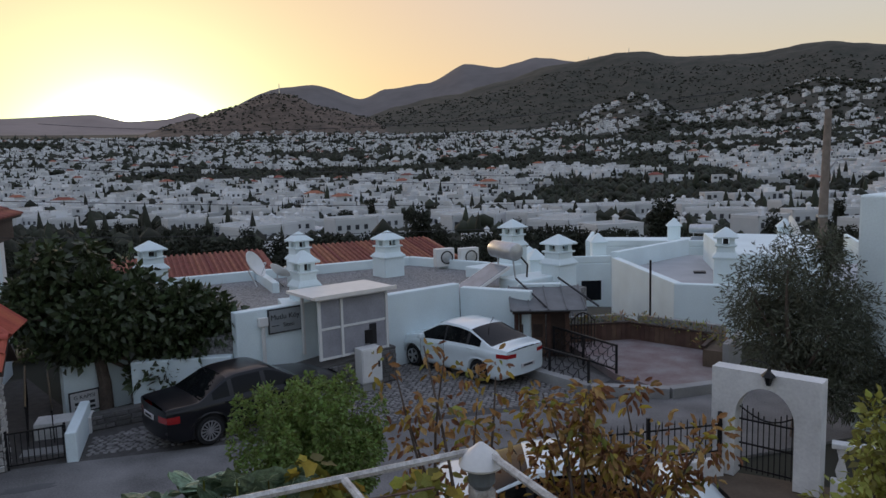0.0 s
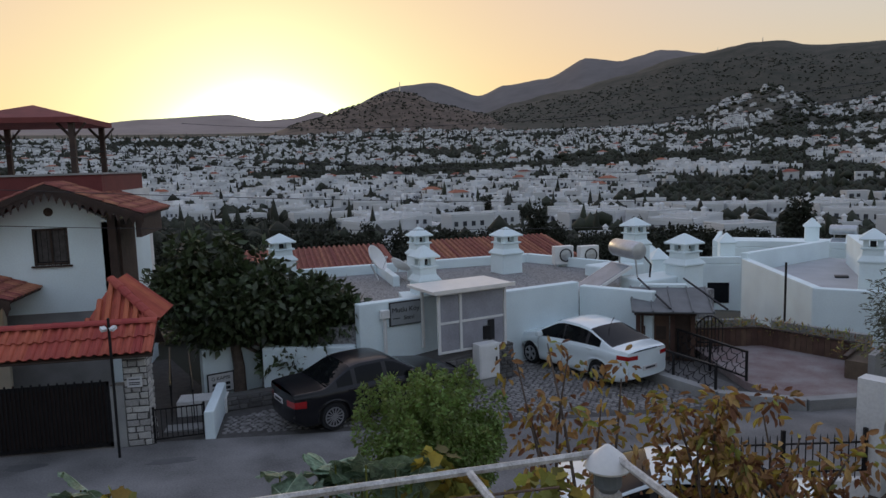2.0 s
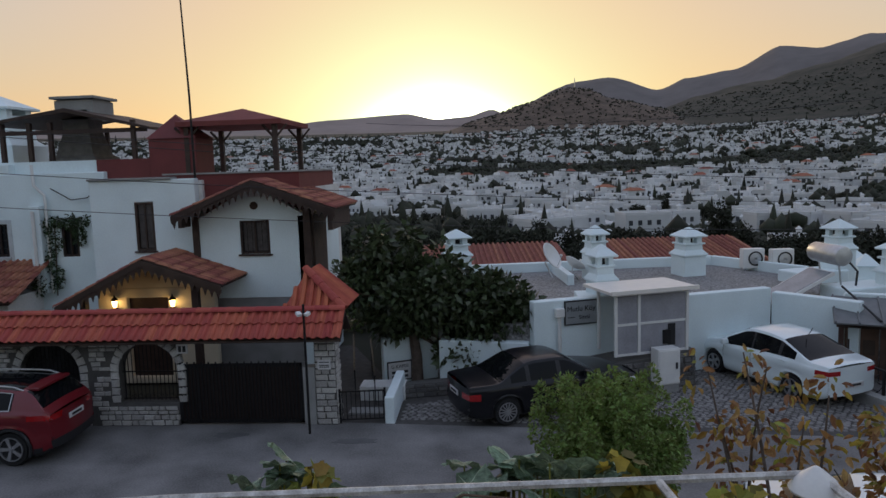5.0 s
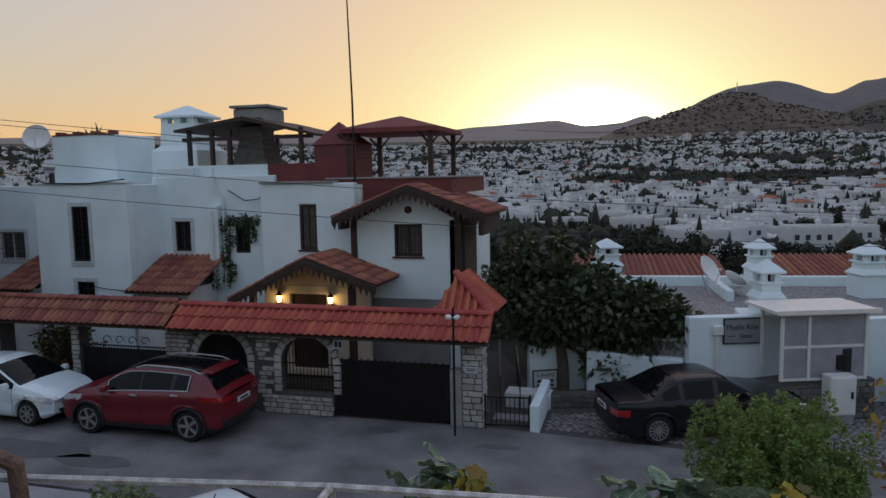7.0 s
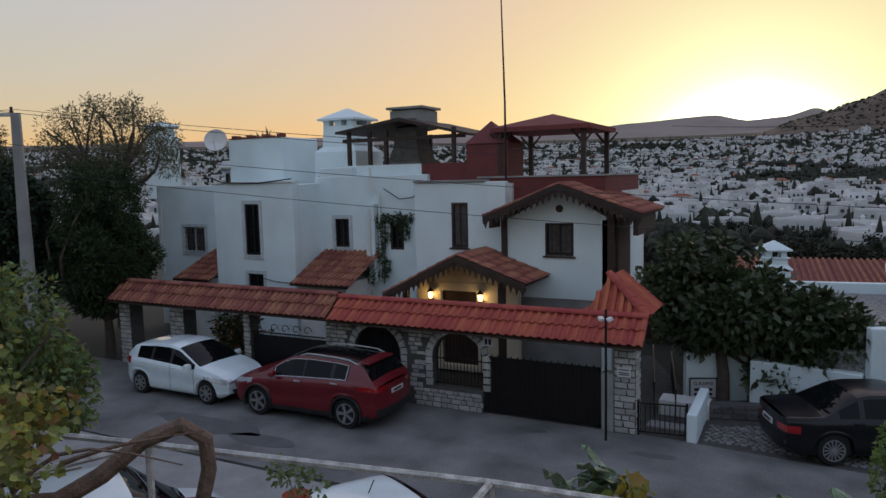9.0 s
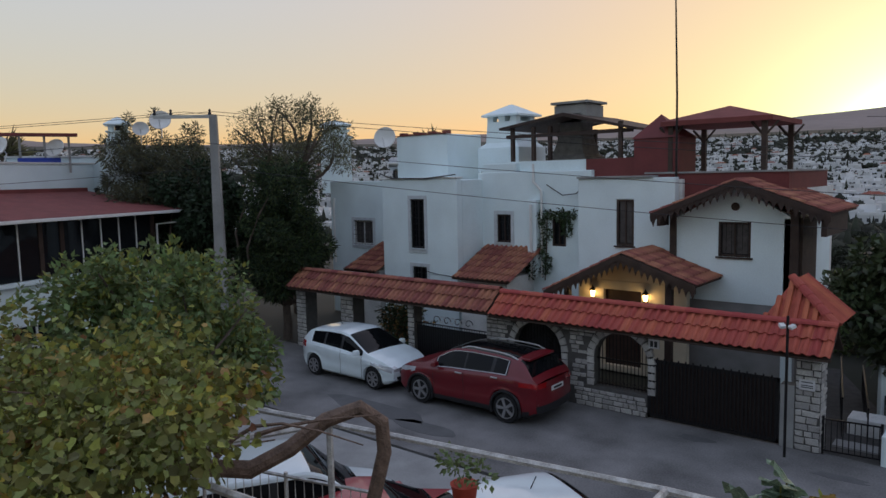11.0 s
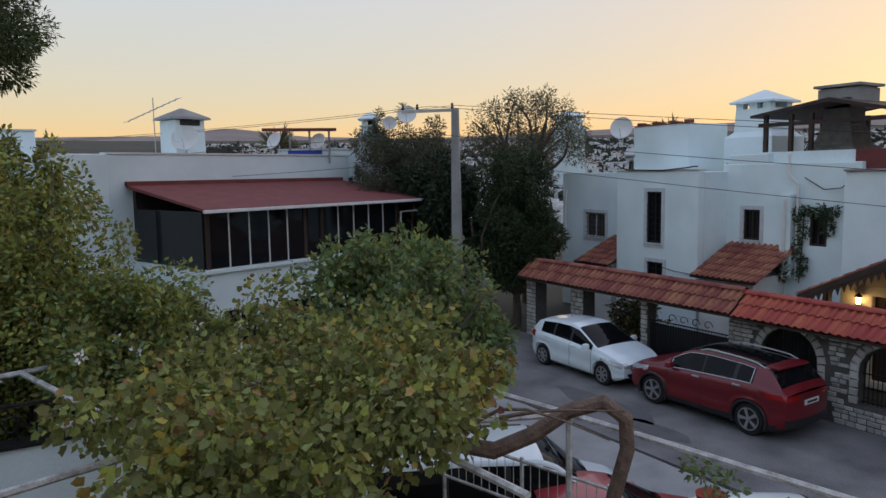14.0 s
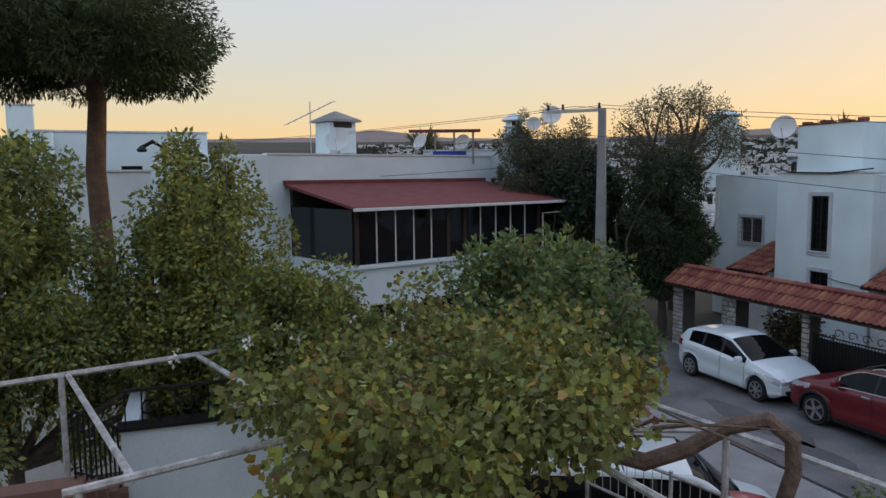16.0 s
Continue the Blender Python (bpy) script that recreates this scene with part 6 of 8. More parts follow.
def car(label, m, L, W, top, belt, axles, R, paint, dlo, posts, roof_in=0.74, spokes=5, rim_mat=RIM, clad=None, tail=((0.8, 0.98), 0.5), head=((0.62, 0.78), 0.55),
        grille=((0.52, 0.7), 0.5), black_roof=False, rails=False, chrome=False, squareness=0.14, plate_z=0.72):
    """A car facing +x, lofted from sections. top: (x, height) of the upper outline; belt: (x, height) of the shoulder;
    dlo: rear and front end of the side windows; posts: middles of the dark pillars between them;
    tail, head, grille: (lowest, highest), and how far they reach along the side or across."""
    c = thing("car", label, "car", m=m)
    h, n = W / 2, 104
    xs = [-L / 2 + L * (0.5 - 0.5 * math.cos(math.pi * (0.12 + 0.76 * i / n)) - 0.0351) / 0.9298 for i in range(n + 1)]
    crest = max(z for _, z in top)
    rings = []
    for x in xs:
        e = min(x + L / 2, L / 2 - x)
        w = h * (1 - squareness * max(0, 1 - e / 0.62) ** 2.2)
        zt = curve_at(top, x)
        zb = 0.2 + 0.12 * max(0, 1 - e / 0.35) ** 2
        for ax in axles:
            q = R * 1.16
            if abs(x - ax) < q:
                zb = max(zb, R * 0.98 + math.sqrt(q * q - (x - ax) ** 2))
        sh = min(curve_at(belt, x), zt - 0.02)
        up = max(0.0, min(1.0, (zt - sh - 0.04) / 0.42))
        wt = w * (0.93 - (0.93 - roof_in) * up)
        low = [(w * 0.9, zb), (w * 0.975, zb + 0.06), (w * 0.995, zb * 0.6 + 0.4 * (sh - 0.25)), (w * 0.975, zb * 0.35 + 0.65 * (sh - 0.2)), (w * 1.0, sh - 0.17), (w * 0.985, sh - 0.06), (w * 0.945, sh)]
        low = [(a, min(max(b, zb + 0.012 * k), sh - 0.004 * (6 - k))) for k, (a, b) in enumerate(low)]
        zg = zt - 0.05 * up - 0.012
        cab = [(w * 0.945 + (wt - w * 0.945) * u - 0.012 * up + 0.05 * up * u * (1 - u), sh + 0.006 + (zg - sh - 0.006) * u) for u in (0.06, 0.35, 0.65, 0.94)]
        roof = [(wt - 0.012 * up, zg), (wt * 0.95, zg + 0.03 * up + 0.004), (wt * 0.8, zt - 0.004), (wt * 0.5, zt + 0.012), (wt * 0.2, zt + 0.018), (0.0, zt + 0.02)]
        line = low + cab + roof
        fine = []
        for (a, b), (a2, b2) in zip(line, line[1:]):
            fine += [(a, b), ((a + a2) / 2, (b + b2) / 2)]
        rings.append([(x, a, b) for a, b in fine + [line[-1]]])
    GL0, GL1, RF = 14, 20, 24
    groups = collections.defaultdict(Geo)
    (t0, t1), t_in = tail
    (h0, h1), h_in = head
    (g0, g1), g_wide = grille

    def sort_side(s, i, j, x, y, z):
        slope = (rings[i + 1][-1][2] - rings[i][-1][2]) / (xs[i + 1] - xs[i])
        tall = rings[i][20][2] - rings[i][14][2]
        if GL0 <= j < GL1 and tall > 0.07 and dlo[0] < x < dlo[1]:
            near = min([abs(x - p) for p in posts] + [9])
            return ("door_pillar", s, min(range(len(posts)), key=lambda k: abs(x - posts[k]))) if near < 0.045 else ("side_window", s, sum(p < x for p in posts))
        if j >= RF and tall > 0.03 and abs(slope) > 0.26 and dlo[0] - 0.72 < x < dlo[1] + 0.24:
            return ("windscreen" if x > 0 else "rear_window", 0, 0)
        if j >= RF and black_roof and tall > 0.3 and abs(y) < h * 0.7:
            return ("glass_roof", 0, 0)
        if x > L / 2 - h_in and h0 + 0.12 * (L / 2 - x) < z < h1 + 0.12 * (L / 2 - x) and abs(y) > h * 0.5 and j < 26:
            return ("headlight", s, 0)
        if x < -L / 2 + t_in and t0 < z < t1 and j < 16:
            return ("tail_light", s, 0)
        if clad and (z < 0.34 or j < 1):
            return ("cladding", s, 0)
        return ("body", 0, 0)

    for s in (1, -1):
        for i in range(n):
            a, b = rings[i], rings[i + 1]
            for j in range(len(a) - 1):
                q = [(x, y * s, z) for x, y, z in (a[j], b[j], b[j + 1], a[j + 1])]
                x, y, z = [sum(v[k] for v in q) / 4 for k in range(3)]
                groups[sort_side(s, i, j, x, y, z)].add(q if s > 0 else q[::-1], [(0, 1, 2, 3)])
    for ring, way in ((rings[0], -1), (rings[-1], 1)):
        across, wide = 14, max(p[1] for p in ring)
        for j in range(len(ring) - 1):
            for k in range(across):
                q = []
                for jj, kk in ((j, k), (j, k + 1), (j + 1, k + 1), (j + 1, k)):
                    y = ring[jj][1] * (2 * kk / across - 1)
                    q.append((ring[jj][0] + way * 0.09 * (1 - (y / wide) ** 2), y, ring[jj][2]))
                y, z = sum(v[1] for v in q) / 4, sum(v[2] for v in q) / 4
                key = ("body", 0, 0)
                if way > 0:
                    if h0 < z < h1 and abs(y) > h * 0.5:
                        key = ("headlight", 1 if y > 0 else -1, 0)
                    elif g0 < z < g1 and abs(y) < h * g_wide:
                        key = ("grille", 0, 0)
                    elif 0.3 < z < 0.43 and abs(y) < h * 0.66:
                        key = ("lower_grille", 0, 0)
                elif t0 < z < t1 and abs(y) > h * 0.46:
                    key = ("tail_light", 1 if y > 0 else -1, 0)
                elif clad and z < 0.5:
                    key = ("cladding", 0, 0)
                groups[key].add(q if way > 0 else q[::-1], [(0, 1, 2, 3)])
    skins = {"body": paint, "windscreen": GLASS_CAR, "rear_window": GLASS_CAR, "side_window": GLASS_CAR, "door_pillar": BLACK, "glass_roof": GLASS_CAR, "headlight": LENS_CLEAR,
             "tail_light": LENS_RED, "cladding": clad, "grille": BLACK, "lower_grille": BLACK}
    for key in sorted(groups):
        ob = part(key[0], groups[key], skins[key[0]], c, smooth=True)
        weld = ob.modifiers.new("weld", "WELD")
        weld.merge_threshold = 0.0015
        ob.modifiers.move(1, 0)
    for s in (1, -1):
        for ax in axles:
            part("wheel_well", Geo().box(ax - R * 1.17, ax + R * 1.17, min(s * (h - 0.36), s * (h - 0.1)), max(s * (h - 0.36), s * (h - 0.1)), 0.2, R * 2.14), BLACK, c)
            if clad:
                arc = [(ax + R * 1.15 * math.cos(t), s * (h - 0.015), R * 0.98 + R * 1.15 * math.sin(t)) for t in np.linspace(-0.35, math.pi + 0.35, 15)]
                part("arch_trim", Geo().tube(arc, 0.035, 6), clad, c, smooth=True)
    part("underbody", Geo().box(-L / 2 + 0.25, L / 2 - 0.25, -h + 0.16, h - 0.16, 0.17, 0.5), BLACK, c)
    for ax in axles:
        for s in (1, -1):
            wh = part("wheel", Geo().lathe([(R * 0.3, -0.1), (R * 0.3, -0.02)], 10), BLACK, c, m=pose(ax, s * (h - 0.03), R, -90 * s))
            part("tyre", Geo().lathe([(R * 0.68, -0.2), (R * 0.9, -0.21), (R, -0.17), (R, -0.04), (R * 0.92, 0.0), (R * 0.68, -0.01)], 28), RUBBER, wh, smooth=True)
            part("rim", rim_geo(R * 0.69, spokes), rim_mat, wh)
            part("rim_well", Geo().lathe([(R * 0.62, -0.06), (R * 0.62, -0.045)], 20), BLACK, wh)
    pick = lambda x, j: rings[min(range(n + 1), key=lambda i: abs(xs[i] - x))][j]
    for s in (1, -1):
        mx = dlo[1] - 0.12
        px, py, pz = pick(mx, 14)
        part("mirror", Geo().box(mx - 0.06, mx + 0.1, s * py + (0.02 if s > 0 else -0.23), s * py + (0.23 if s > 0 else -0.02), pz + 0.02, pz + 0.16, 0.02), paint, c, bevel=0.035)
        for p in [posts[-1] + 0.14, dlo[0] + 0.35] if len(posts) > 0 else ():
            a = pick(p, 10)
            part("door_handle", Geo().box(p - 0.1, p + 0.1, s * a[1] - 0.02, s * a[1] + 0.02, a[2] - 0.02, a[2] + 0.015), METAL if chrome else paint, c, bevel=0.008)
        for p in (posts[-1], dlo[1] + 0.02):
            cut = [pick(p, j) for j in range(2, 13)]
            part("door_gap", Geo().tube([(p, s * (y + 0.001), z) for _, y, z in cut], 0.006, 4), BLACK, c)
        if chrome:
            span = [x for x in xs if dlo[0] <= x <= dlo[1]]
            lower = [pick(x, 14) for x in span]
            upper = [pick(x, 20) for x in span]
            part("window_trim", Geo().tube([(x, s * (y + 0.006), z) for x, y, z in lower + upper[::-1] + lower[:1]], 0.012, 5), METAL, c, "bright chrome window trim")
        if rails:
            span = np.linspace(-L * 0.36, L * 0.04, 9)
            part("roof_rail", Geo().tube([(x, s * (pick(x, 24)[1] - 0.02), pick(x, 24)[2] + (0.0 if k in (0, 8) else 0.055)) for k, x in enumerate(span)], 0.018, 6), METAL, c, smooth=True)
    if rails:
        a = pick(-L * 0.395, 32)
        part("spoiler", Geo().box(-L * 0.425, -L * 0.36, -h * 0.6, h * 0.6, a[2] - 0.03, a[2] + 0.03), paint, c, bevel=0.015)
    for x, pz in ((-L / 2 - 0.1, plate_z), (L / 2 + 0.085, 0.46)):
        pl = part("plate", Geo().box(x - 0.008, x + 0.012, -0.26, 0.26, pz, pz + 0.11), PLATE, c)
        part("plate_bar", Geo().box(x - 0.013, x + 0.017, -0.18, 0.18, pz + 0.03, pz + 0.08), INK, pl)
    part("aerial", Geo().tube([(-L * 0.22, 0, crest - 0.04), (-L * 0.25, 0, crest + 0.17)], 0.009, 4), BLACK, c)
    return c


GLASS_CAR = mat("car_glass", (0.006, 0.007, 0.008), 0.04, 0, 0.3, 2, 20, 0.0, spec=0.16)
RIM_DARK = mat("two_tone_alloy", (0.52, 0.52, 0.53), 0.3, 0.8, var=0.3, scale=10, bump=0.0)
SUV = dict(L=4.22, W=1.86, top=[(-2.3, 0.86), (-2.16, 1.0), (-2.04, 1.1), (-1.72, 1.47), (-1.6, 1.515), (-1.0, 1.575), (-0.2, 1.60), (0.3, 1.57), (0.52, 1.5), (1.12, 1.13), (1.3, 1.08), (1.8, 0.99), (2.08, 0.87), (2.3, 0.62)],
           belt=[(-2.3, 1.1), (-1.2, 1.13), (0.2, 1.06), (1.3, 1.0), (2.3, 0.72)], axles=(-1.32, 1.33), R=0.365, dlo=(-1.36, 0.86), posts=(-0.92, -0.08), roof_in=0.7, tail=((0.93, 1.03), 0.42), head=((0.76, 0.87), 0.62), grille=((0.56, 0.76), 0.5), plate_z=0.79)
HATCH = dict(L=3.88, W=1.73, top=[(-2.1, 0.8), (-1.93, 0.98), (-1.84, 1.08), (-1.62, 1.32), (-1.45, 1.38), (-0.8, 1.44), (-0.2, 1.45), (0.16, 1.39), (0.95, 0.99), (1.15, 0.95), (1.6, 0.84), (1.88, 0.7), (2.1, 0.52)],
             belt=[(-2.1, 1.0), (-1.2, 0.99), (0.2, 0.92), (1.2, 0.84), (2.1, 0.6)], axles=(-1.27, 1.26), R=0.31, dlo=(-1.35, 0.82), posts=(-0.8, -0.05), tail=((0.82, 1.0), 0.3), head=((0.56, 0.69), 0.72), grille=((0.5, 0.62), 0.52), squareness=0.2)
SALOON = dict(L=4.36, W=1.71, top=[(-2.3, 0.88), (-2.16, 1.02), (-1.75, 1.05), (-1.6, 1.09), (-0.82, 1.40), (-0.4, 1.455), (0.1, 1.46), (0.4, 1.40), (1.12, 1.0), (1.3, 0.96), (1.75, 0.87), (2.05, 0.74), (2.3, 0.55)],
              belt=[(-2.3, 0.97), (-1.2, 0.98), (0.2, 0.92), (1.2, 0.86), (2.3, 0.62)], axles=(-1.25, 1.33), R=0.31, dlo=(-1.32, 0.95), posts=(-0.85, 0.02), tail=((0.76, 0.9), 0.3), head=((0.58, 0.7), 0.5), plate_z=0.5)
COUPE = dict(L=4.30, W=1.70, top=[(-2.3, 0.82), (-2.14, 0.96), (-1.5, 0.98), (-1.4, 1.0), (-0.82, 1.33), (-0.55, 1.385), (0.1, 1.39), (0.34, 1.34), (0.92, 0.99), (1.05, 0.96), (1.7, 0.88), (2.08, 0.78), (2.3, 0.62)],
             belt=[(-2.3, 0.9), (-1.2, 0.93), (0.2, 0.9), (1.1, 0.88), (2.3, 0.66)], axles=(-1.27, 1.40), R=0.315, dlo=(-1.16, 0.8), posts=(-0.72, 0.05), tail=((0.66, 0.8), 0.24), head=((0.58, 0.7), 0.24), squareness=0.1, plate_z=0.66)
VAN = dict(L=4.3, W=1.8, top=[(-2.3, 1.3), (-2.12, 1.66), (-2.0, 1.78), (-0.5, 1.82), (0.5, 1.8), (0.75, 1.7), (1.35, 1.15), (1.5, 1.1), (1.9, 1.0), (2.3, 0.65)],
           belt=[(-2.3, 1.12), (0, 1.1), (1.3, 1.0), (2.3, 0.75)], axles=(-1.3, 1.35), R=0.32, dlo=(-1.95, 1.2), posts=(-0.9, 0.0), roof_in=0.84, tail=((0.95, 1.3), 0.14))

car("dark red sport utility car with black glass roof and roof rails", turned(-11.15, 14.84, 0, 180.5), paint=PAINT_RED, black_roof=True, rails=True, clad=BLACK, chrome=True, rim_mat=RIM_DARK, **SUV)
car("white hatchback parked nose to nose with the red car", turned(-15.55, 14.85, 0, -1), paint=PAINT_WHITE, spokes=7, **HATCH)
car("white saloon car parked against the white wall", turned(7.28, 19.1, 0, 114.5), paint=PAINT_WHITE, **SALOON)
car("dusty black saloon car on the paved court", turned(1.15, 17.3, 0, 22), paint=PAINT_BLACK, spokes=14, **COUPE)
car("white car behind the dry shrubs", turned(5.5, 9.7, 0, -20), paint=PAINT_WHITE, **SALOON)
car("white car parked beside the pergola", turned(-6.1, 7.85, 0, -118), paint=PAINT_WHITE, spokes=7, **HATCH)
car("plain red car parked beside the pergola", turned(-7.6, 7.2, -0.05, 62), paint=RED_BODY, **SALOON)
car("white van under the edge of the vine", turned(-8.95, 6.55, 0, 62), paint=PAINT_WHITE, **VAN)


# ---- the white houses to the left ----
VER = turned(-22.0, 5.5, 0, 106.4)
vr = thing("veranda_house", "white house with a dark glazed veranda and maroon roof", "house", m=VER)
part("lower_wall", Geo().wall(8.1, -0.2, 2.95, 0.3, [(0.55, 1.7, 0.6, 1.75), (2.6, 4.2, 0.6, 1.75)]), PLASTER, vr, bevel=0.03)
part("floor_edge", Geo().box(-0.1, 8.2, -0.15, 0.1, 2.95, 3.08), PLASTER, vr, bevel=0.02)
for x, w in ((0.55, 1.15), (2.6, 1.6)):
    wn2 = part("window", Geo().box(x, x + w, 0.1, 0.12, 0.6, 1.75), GLASS, vr)
    part("frame", Geo().box(x, x + w, 0.06, 0.1, 1.1, 1.15).box(x + w / 2 - 0.03, x + w / 2 + 0.03, 0.06, 0.1, 0.6, 1.75), ALU, wn2)
for i in range(12):
    x = 0.1 + i * 0.715
    thick = 0.07 if i in (0, 5, 6, 11) else 0.02
    part("mullion", Geo().box(x - thick, x + thick, -0.03, 0.05, 3.08, 4.78), WOOD if thick > 0.05 else ALU, vr)
    if i < 11:
        part("pane", Geo().box(x + 0.02, x + 0.695, 0.0, 0.012, 3.1, 4.72), GLASS, vr)
part("side_glass", Geo().box(-0.02, 0.0, 0.05, 4.3, 3.08, 4.8), GLASS, vr)
part("side_wall", Geo().box(-0.05, 0.25, 0.3, 4.4, -0.2, 3.05), PLASTER, vr)
# shade of the unlit room is painted on as the inner wall's dark colour
part("inner_wall", Geo().box(0, 8.1, 4.2, 4.4, 0, 5.5), mat("painted_room_shade", (0.05, 0.045, 0.045), 0.9), vr)
part("end_wall", Geo().box(8.05, 8.15, 0.05, 4.3, -0.2, 4.7), WOOD, vr)
part("roof", Geo().add([(-0.25, -0.5, 4.82), (9.3, -0.5, 4.82), (9.0, 4.3, 5.5), (-0.25, 4.3, 5.5), (-0.25, -0.5, 4.9), (9.3, -0.5, 4.9), (9.0, 4.3, 5.6), (-0.25, 4.3, 5.6)],
     [(3, 2, 1, 0), (4, 5, 6, 7), (0, 1, 5, 4), (1, 2, 6, 5), (2, 3, 7, 6), (3, 0, 4, 7)]), MAROON_ROOF, vr, "maroon felt veranda roof")
part("gutter", Geo().box(-0.3, 9.35, -0.6, -0.5, 4.78, 4.88), ALU, vr, bevel=0.015)
part("downpipe", Geo().tube([(9.3, -0.55, 4.78), (9.3, -0.5, 4.45), (8.1, -0.1, 4.4), (8.1, -0.1, 2.0)], 0.045, 8), ALU, vr, smooth=True)
part("ridge_cover", Geo().box(-0.25, 9.0, 4.2, 4.4, 5.56, 5.72), MAROON_ROOF, vr)
part("rear_wall", Geo().box(-0.8, 9.5, 4.4, 4.7, 0, 6.62), PLASTER, vr, bevel=0.03)
part("rear_coping", Geo().box(-0.85, 9.55, 4.36, 4.75, 6.62, 6.68), PLASTER_OLD, vr)
part("rear_body", Geo().box(-0.8, 9.5, 4.7, 9, 0, 6.3), PLASTER, vr)
part("rear_block", Geo().box(-2.6, -0.85, 4.2, 8, 0, 6.62), PLASTER, vr, bevel=0.04)
chx = part("chimney", Geo().lathe([(0.6, 6.2), (0.58, 7.95)], square=True), PLASTER, vr, m=turned(3.0, 6.4, 0))
# no hole is cut: a black block paints the shade inside the chimney top
part("opening", Geo().box(-0.4, 0.4, -0.6, 0.6, 7.75, 7.94), BLACK, chx)
part("cap", Geo().lathe([(0.78, 7.98), (0.74, 8.06), (0.05, 8.42)], square=True), CONCRETE, chx)
an = thing("tv_aerial", "old crooked television aerial beside the chimney", "aerial", m=VER @ turned(1.4, 1.0, 0))
part("mast", Geo().tube([(0.3, 5.0, 6.6), (0.3, 5.0, 8.7)], 0.02, 5), METAL, an)
part("boom", Geo().tube([(-0.7, 5.0, 7.8), (1.3, 5.0, 8.75)], 0.018, 5), METAL, an)
for i in range(9):
    u = i / 8
    part("element", Geo().tube([(-0.7 + 2 * u, 4.75, 7.8 + 0.95 * u), (-0.7 + 2 * u, 5.25, 7.8 + 0.95 * u)], 0.009, 4), METAL, an)


def at_view(az, dist, z):
    return (-dist * math.sin(radians(az)), dist * math.cos(radians(az)), z)


# roofs, tanks, dishes and chimneys that rise behind
for az, dist, w, d, z1, lab in ((61, 36, 3.0, 3, 7.2, "white roof room behind the trees"), (65.5, 34, 5.5, 4, 6.9, "white flat-roofed house behind the veranda"), (91.9, 31, 5.3, 4, 7.5, "long white flat-roofed house behind the garden"), (97, 25.5, 5.5, 3, 6.05, "white house beside the tall pine"), (98.7, 32, 0.9, 0.9, 8.6, "white stair tower of a house"), (97.5, 28.6, 0.75, 2, 7.42, "white roof block behind the pine"), (101.5, 30, 1.4, 2, 8.0, "white upper room beside the stair tower")):
    x, y, _ = at_view(az, dist, 0)
    hs = thing("house", lab, "house", "white houses to the west", m=turned(x, y, 0, az))
    part("wall", Geo().box(-w / 2, w / 2, -d / 2, d / 2, 0, z1), PLASTER, hs, bevel=0.05)
    part("coping", Geo().box(-w / 2 - 0.05, w / 2 + 0.05, -d / 2 - 0.05, -d / 2 + 0.2, z1, z1 + 0.06), PLASTER_OLD, hs)
    part("window", Geo().box(-0.35, 0.35, -d / 2 - 0.03, -d / 2 + 0.1, z1 - 2.0, z1 - 1.2), GLASS, hs)
x, y, _ = at_view(63.4, 31, 0)
bodrum_chimney(x, y, 5.5, 2.9, 0.45, 60)
x, y, _ = at_view(48.0, 40, 0)
bodrum_chimney(x, y, 5.5, 3.5, 0.8, 50)
for az, dist, z, r in ((60.5, 29, 8.05, 0.38), (61.9, 30, 7.8, 0.3), (70.5, 30, 7.15, 0.36), (67.3, 31, 7.15, 0.36), (77.0, 29, 7.2, 0.5)):
    x, y, _ = at_view(az, dist, 0)
    dish(pose(x, y, z, 65, 0, az + RNG.uniform(-50, 10)), r)
dish(pose(-21.3, 22.0, 7.45, 72, 0, 30), 0.46, "large pale satellite dish on the roof")
fr = thing("roof_frame", "pale metal roof frame with a blue sheet", "roof frame", m=turned(*at_view(68.8, 31, 6.3), 69))
for x in (-1.2, -0.4, 0.4, 1.2):
    part("post", Geo().box(x - 0.04, x + 0.04, -0.04, 0.04, 0, 1.35), CONCRETE, fr)
part("top", Geo().box(-1.5, 1.5, -0.3, 0.3, 1.35, 1.45), MAROON_ROOF, fr)
part("sheet", Geo().box(-0.5, 0.9, -0.1, 0.2, 0.3, 0.55), BLUE, fr)
tk = thing("water_heater_tank", "grey water tank on the flat roof", "water tank", m=turned(-20.6, 22.3, 6.05, 20))
part("tank", Geo().lathe([(0.05, -0.6), (0.28, -0.55), (0.28, 0.55), (0.05, 0.6)], 18), METAL, tk, smooth=True, m=pose(0, 0, 0.35, 0, 90, 0))
part("stand", Geo().box(-0.4, -0.3, -0.2, 0.2, -0.35, 0.1).box(0.3, 0.4, -0.2, 0.2, -0.35, 0.1), IRON, tk)

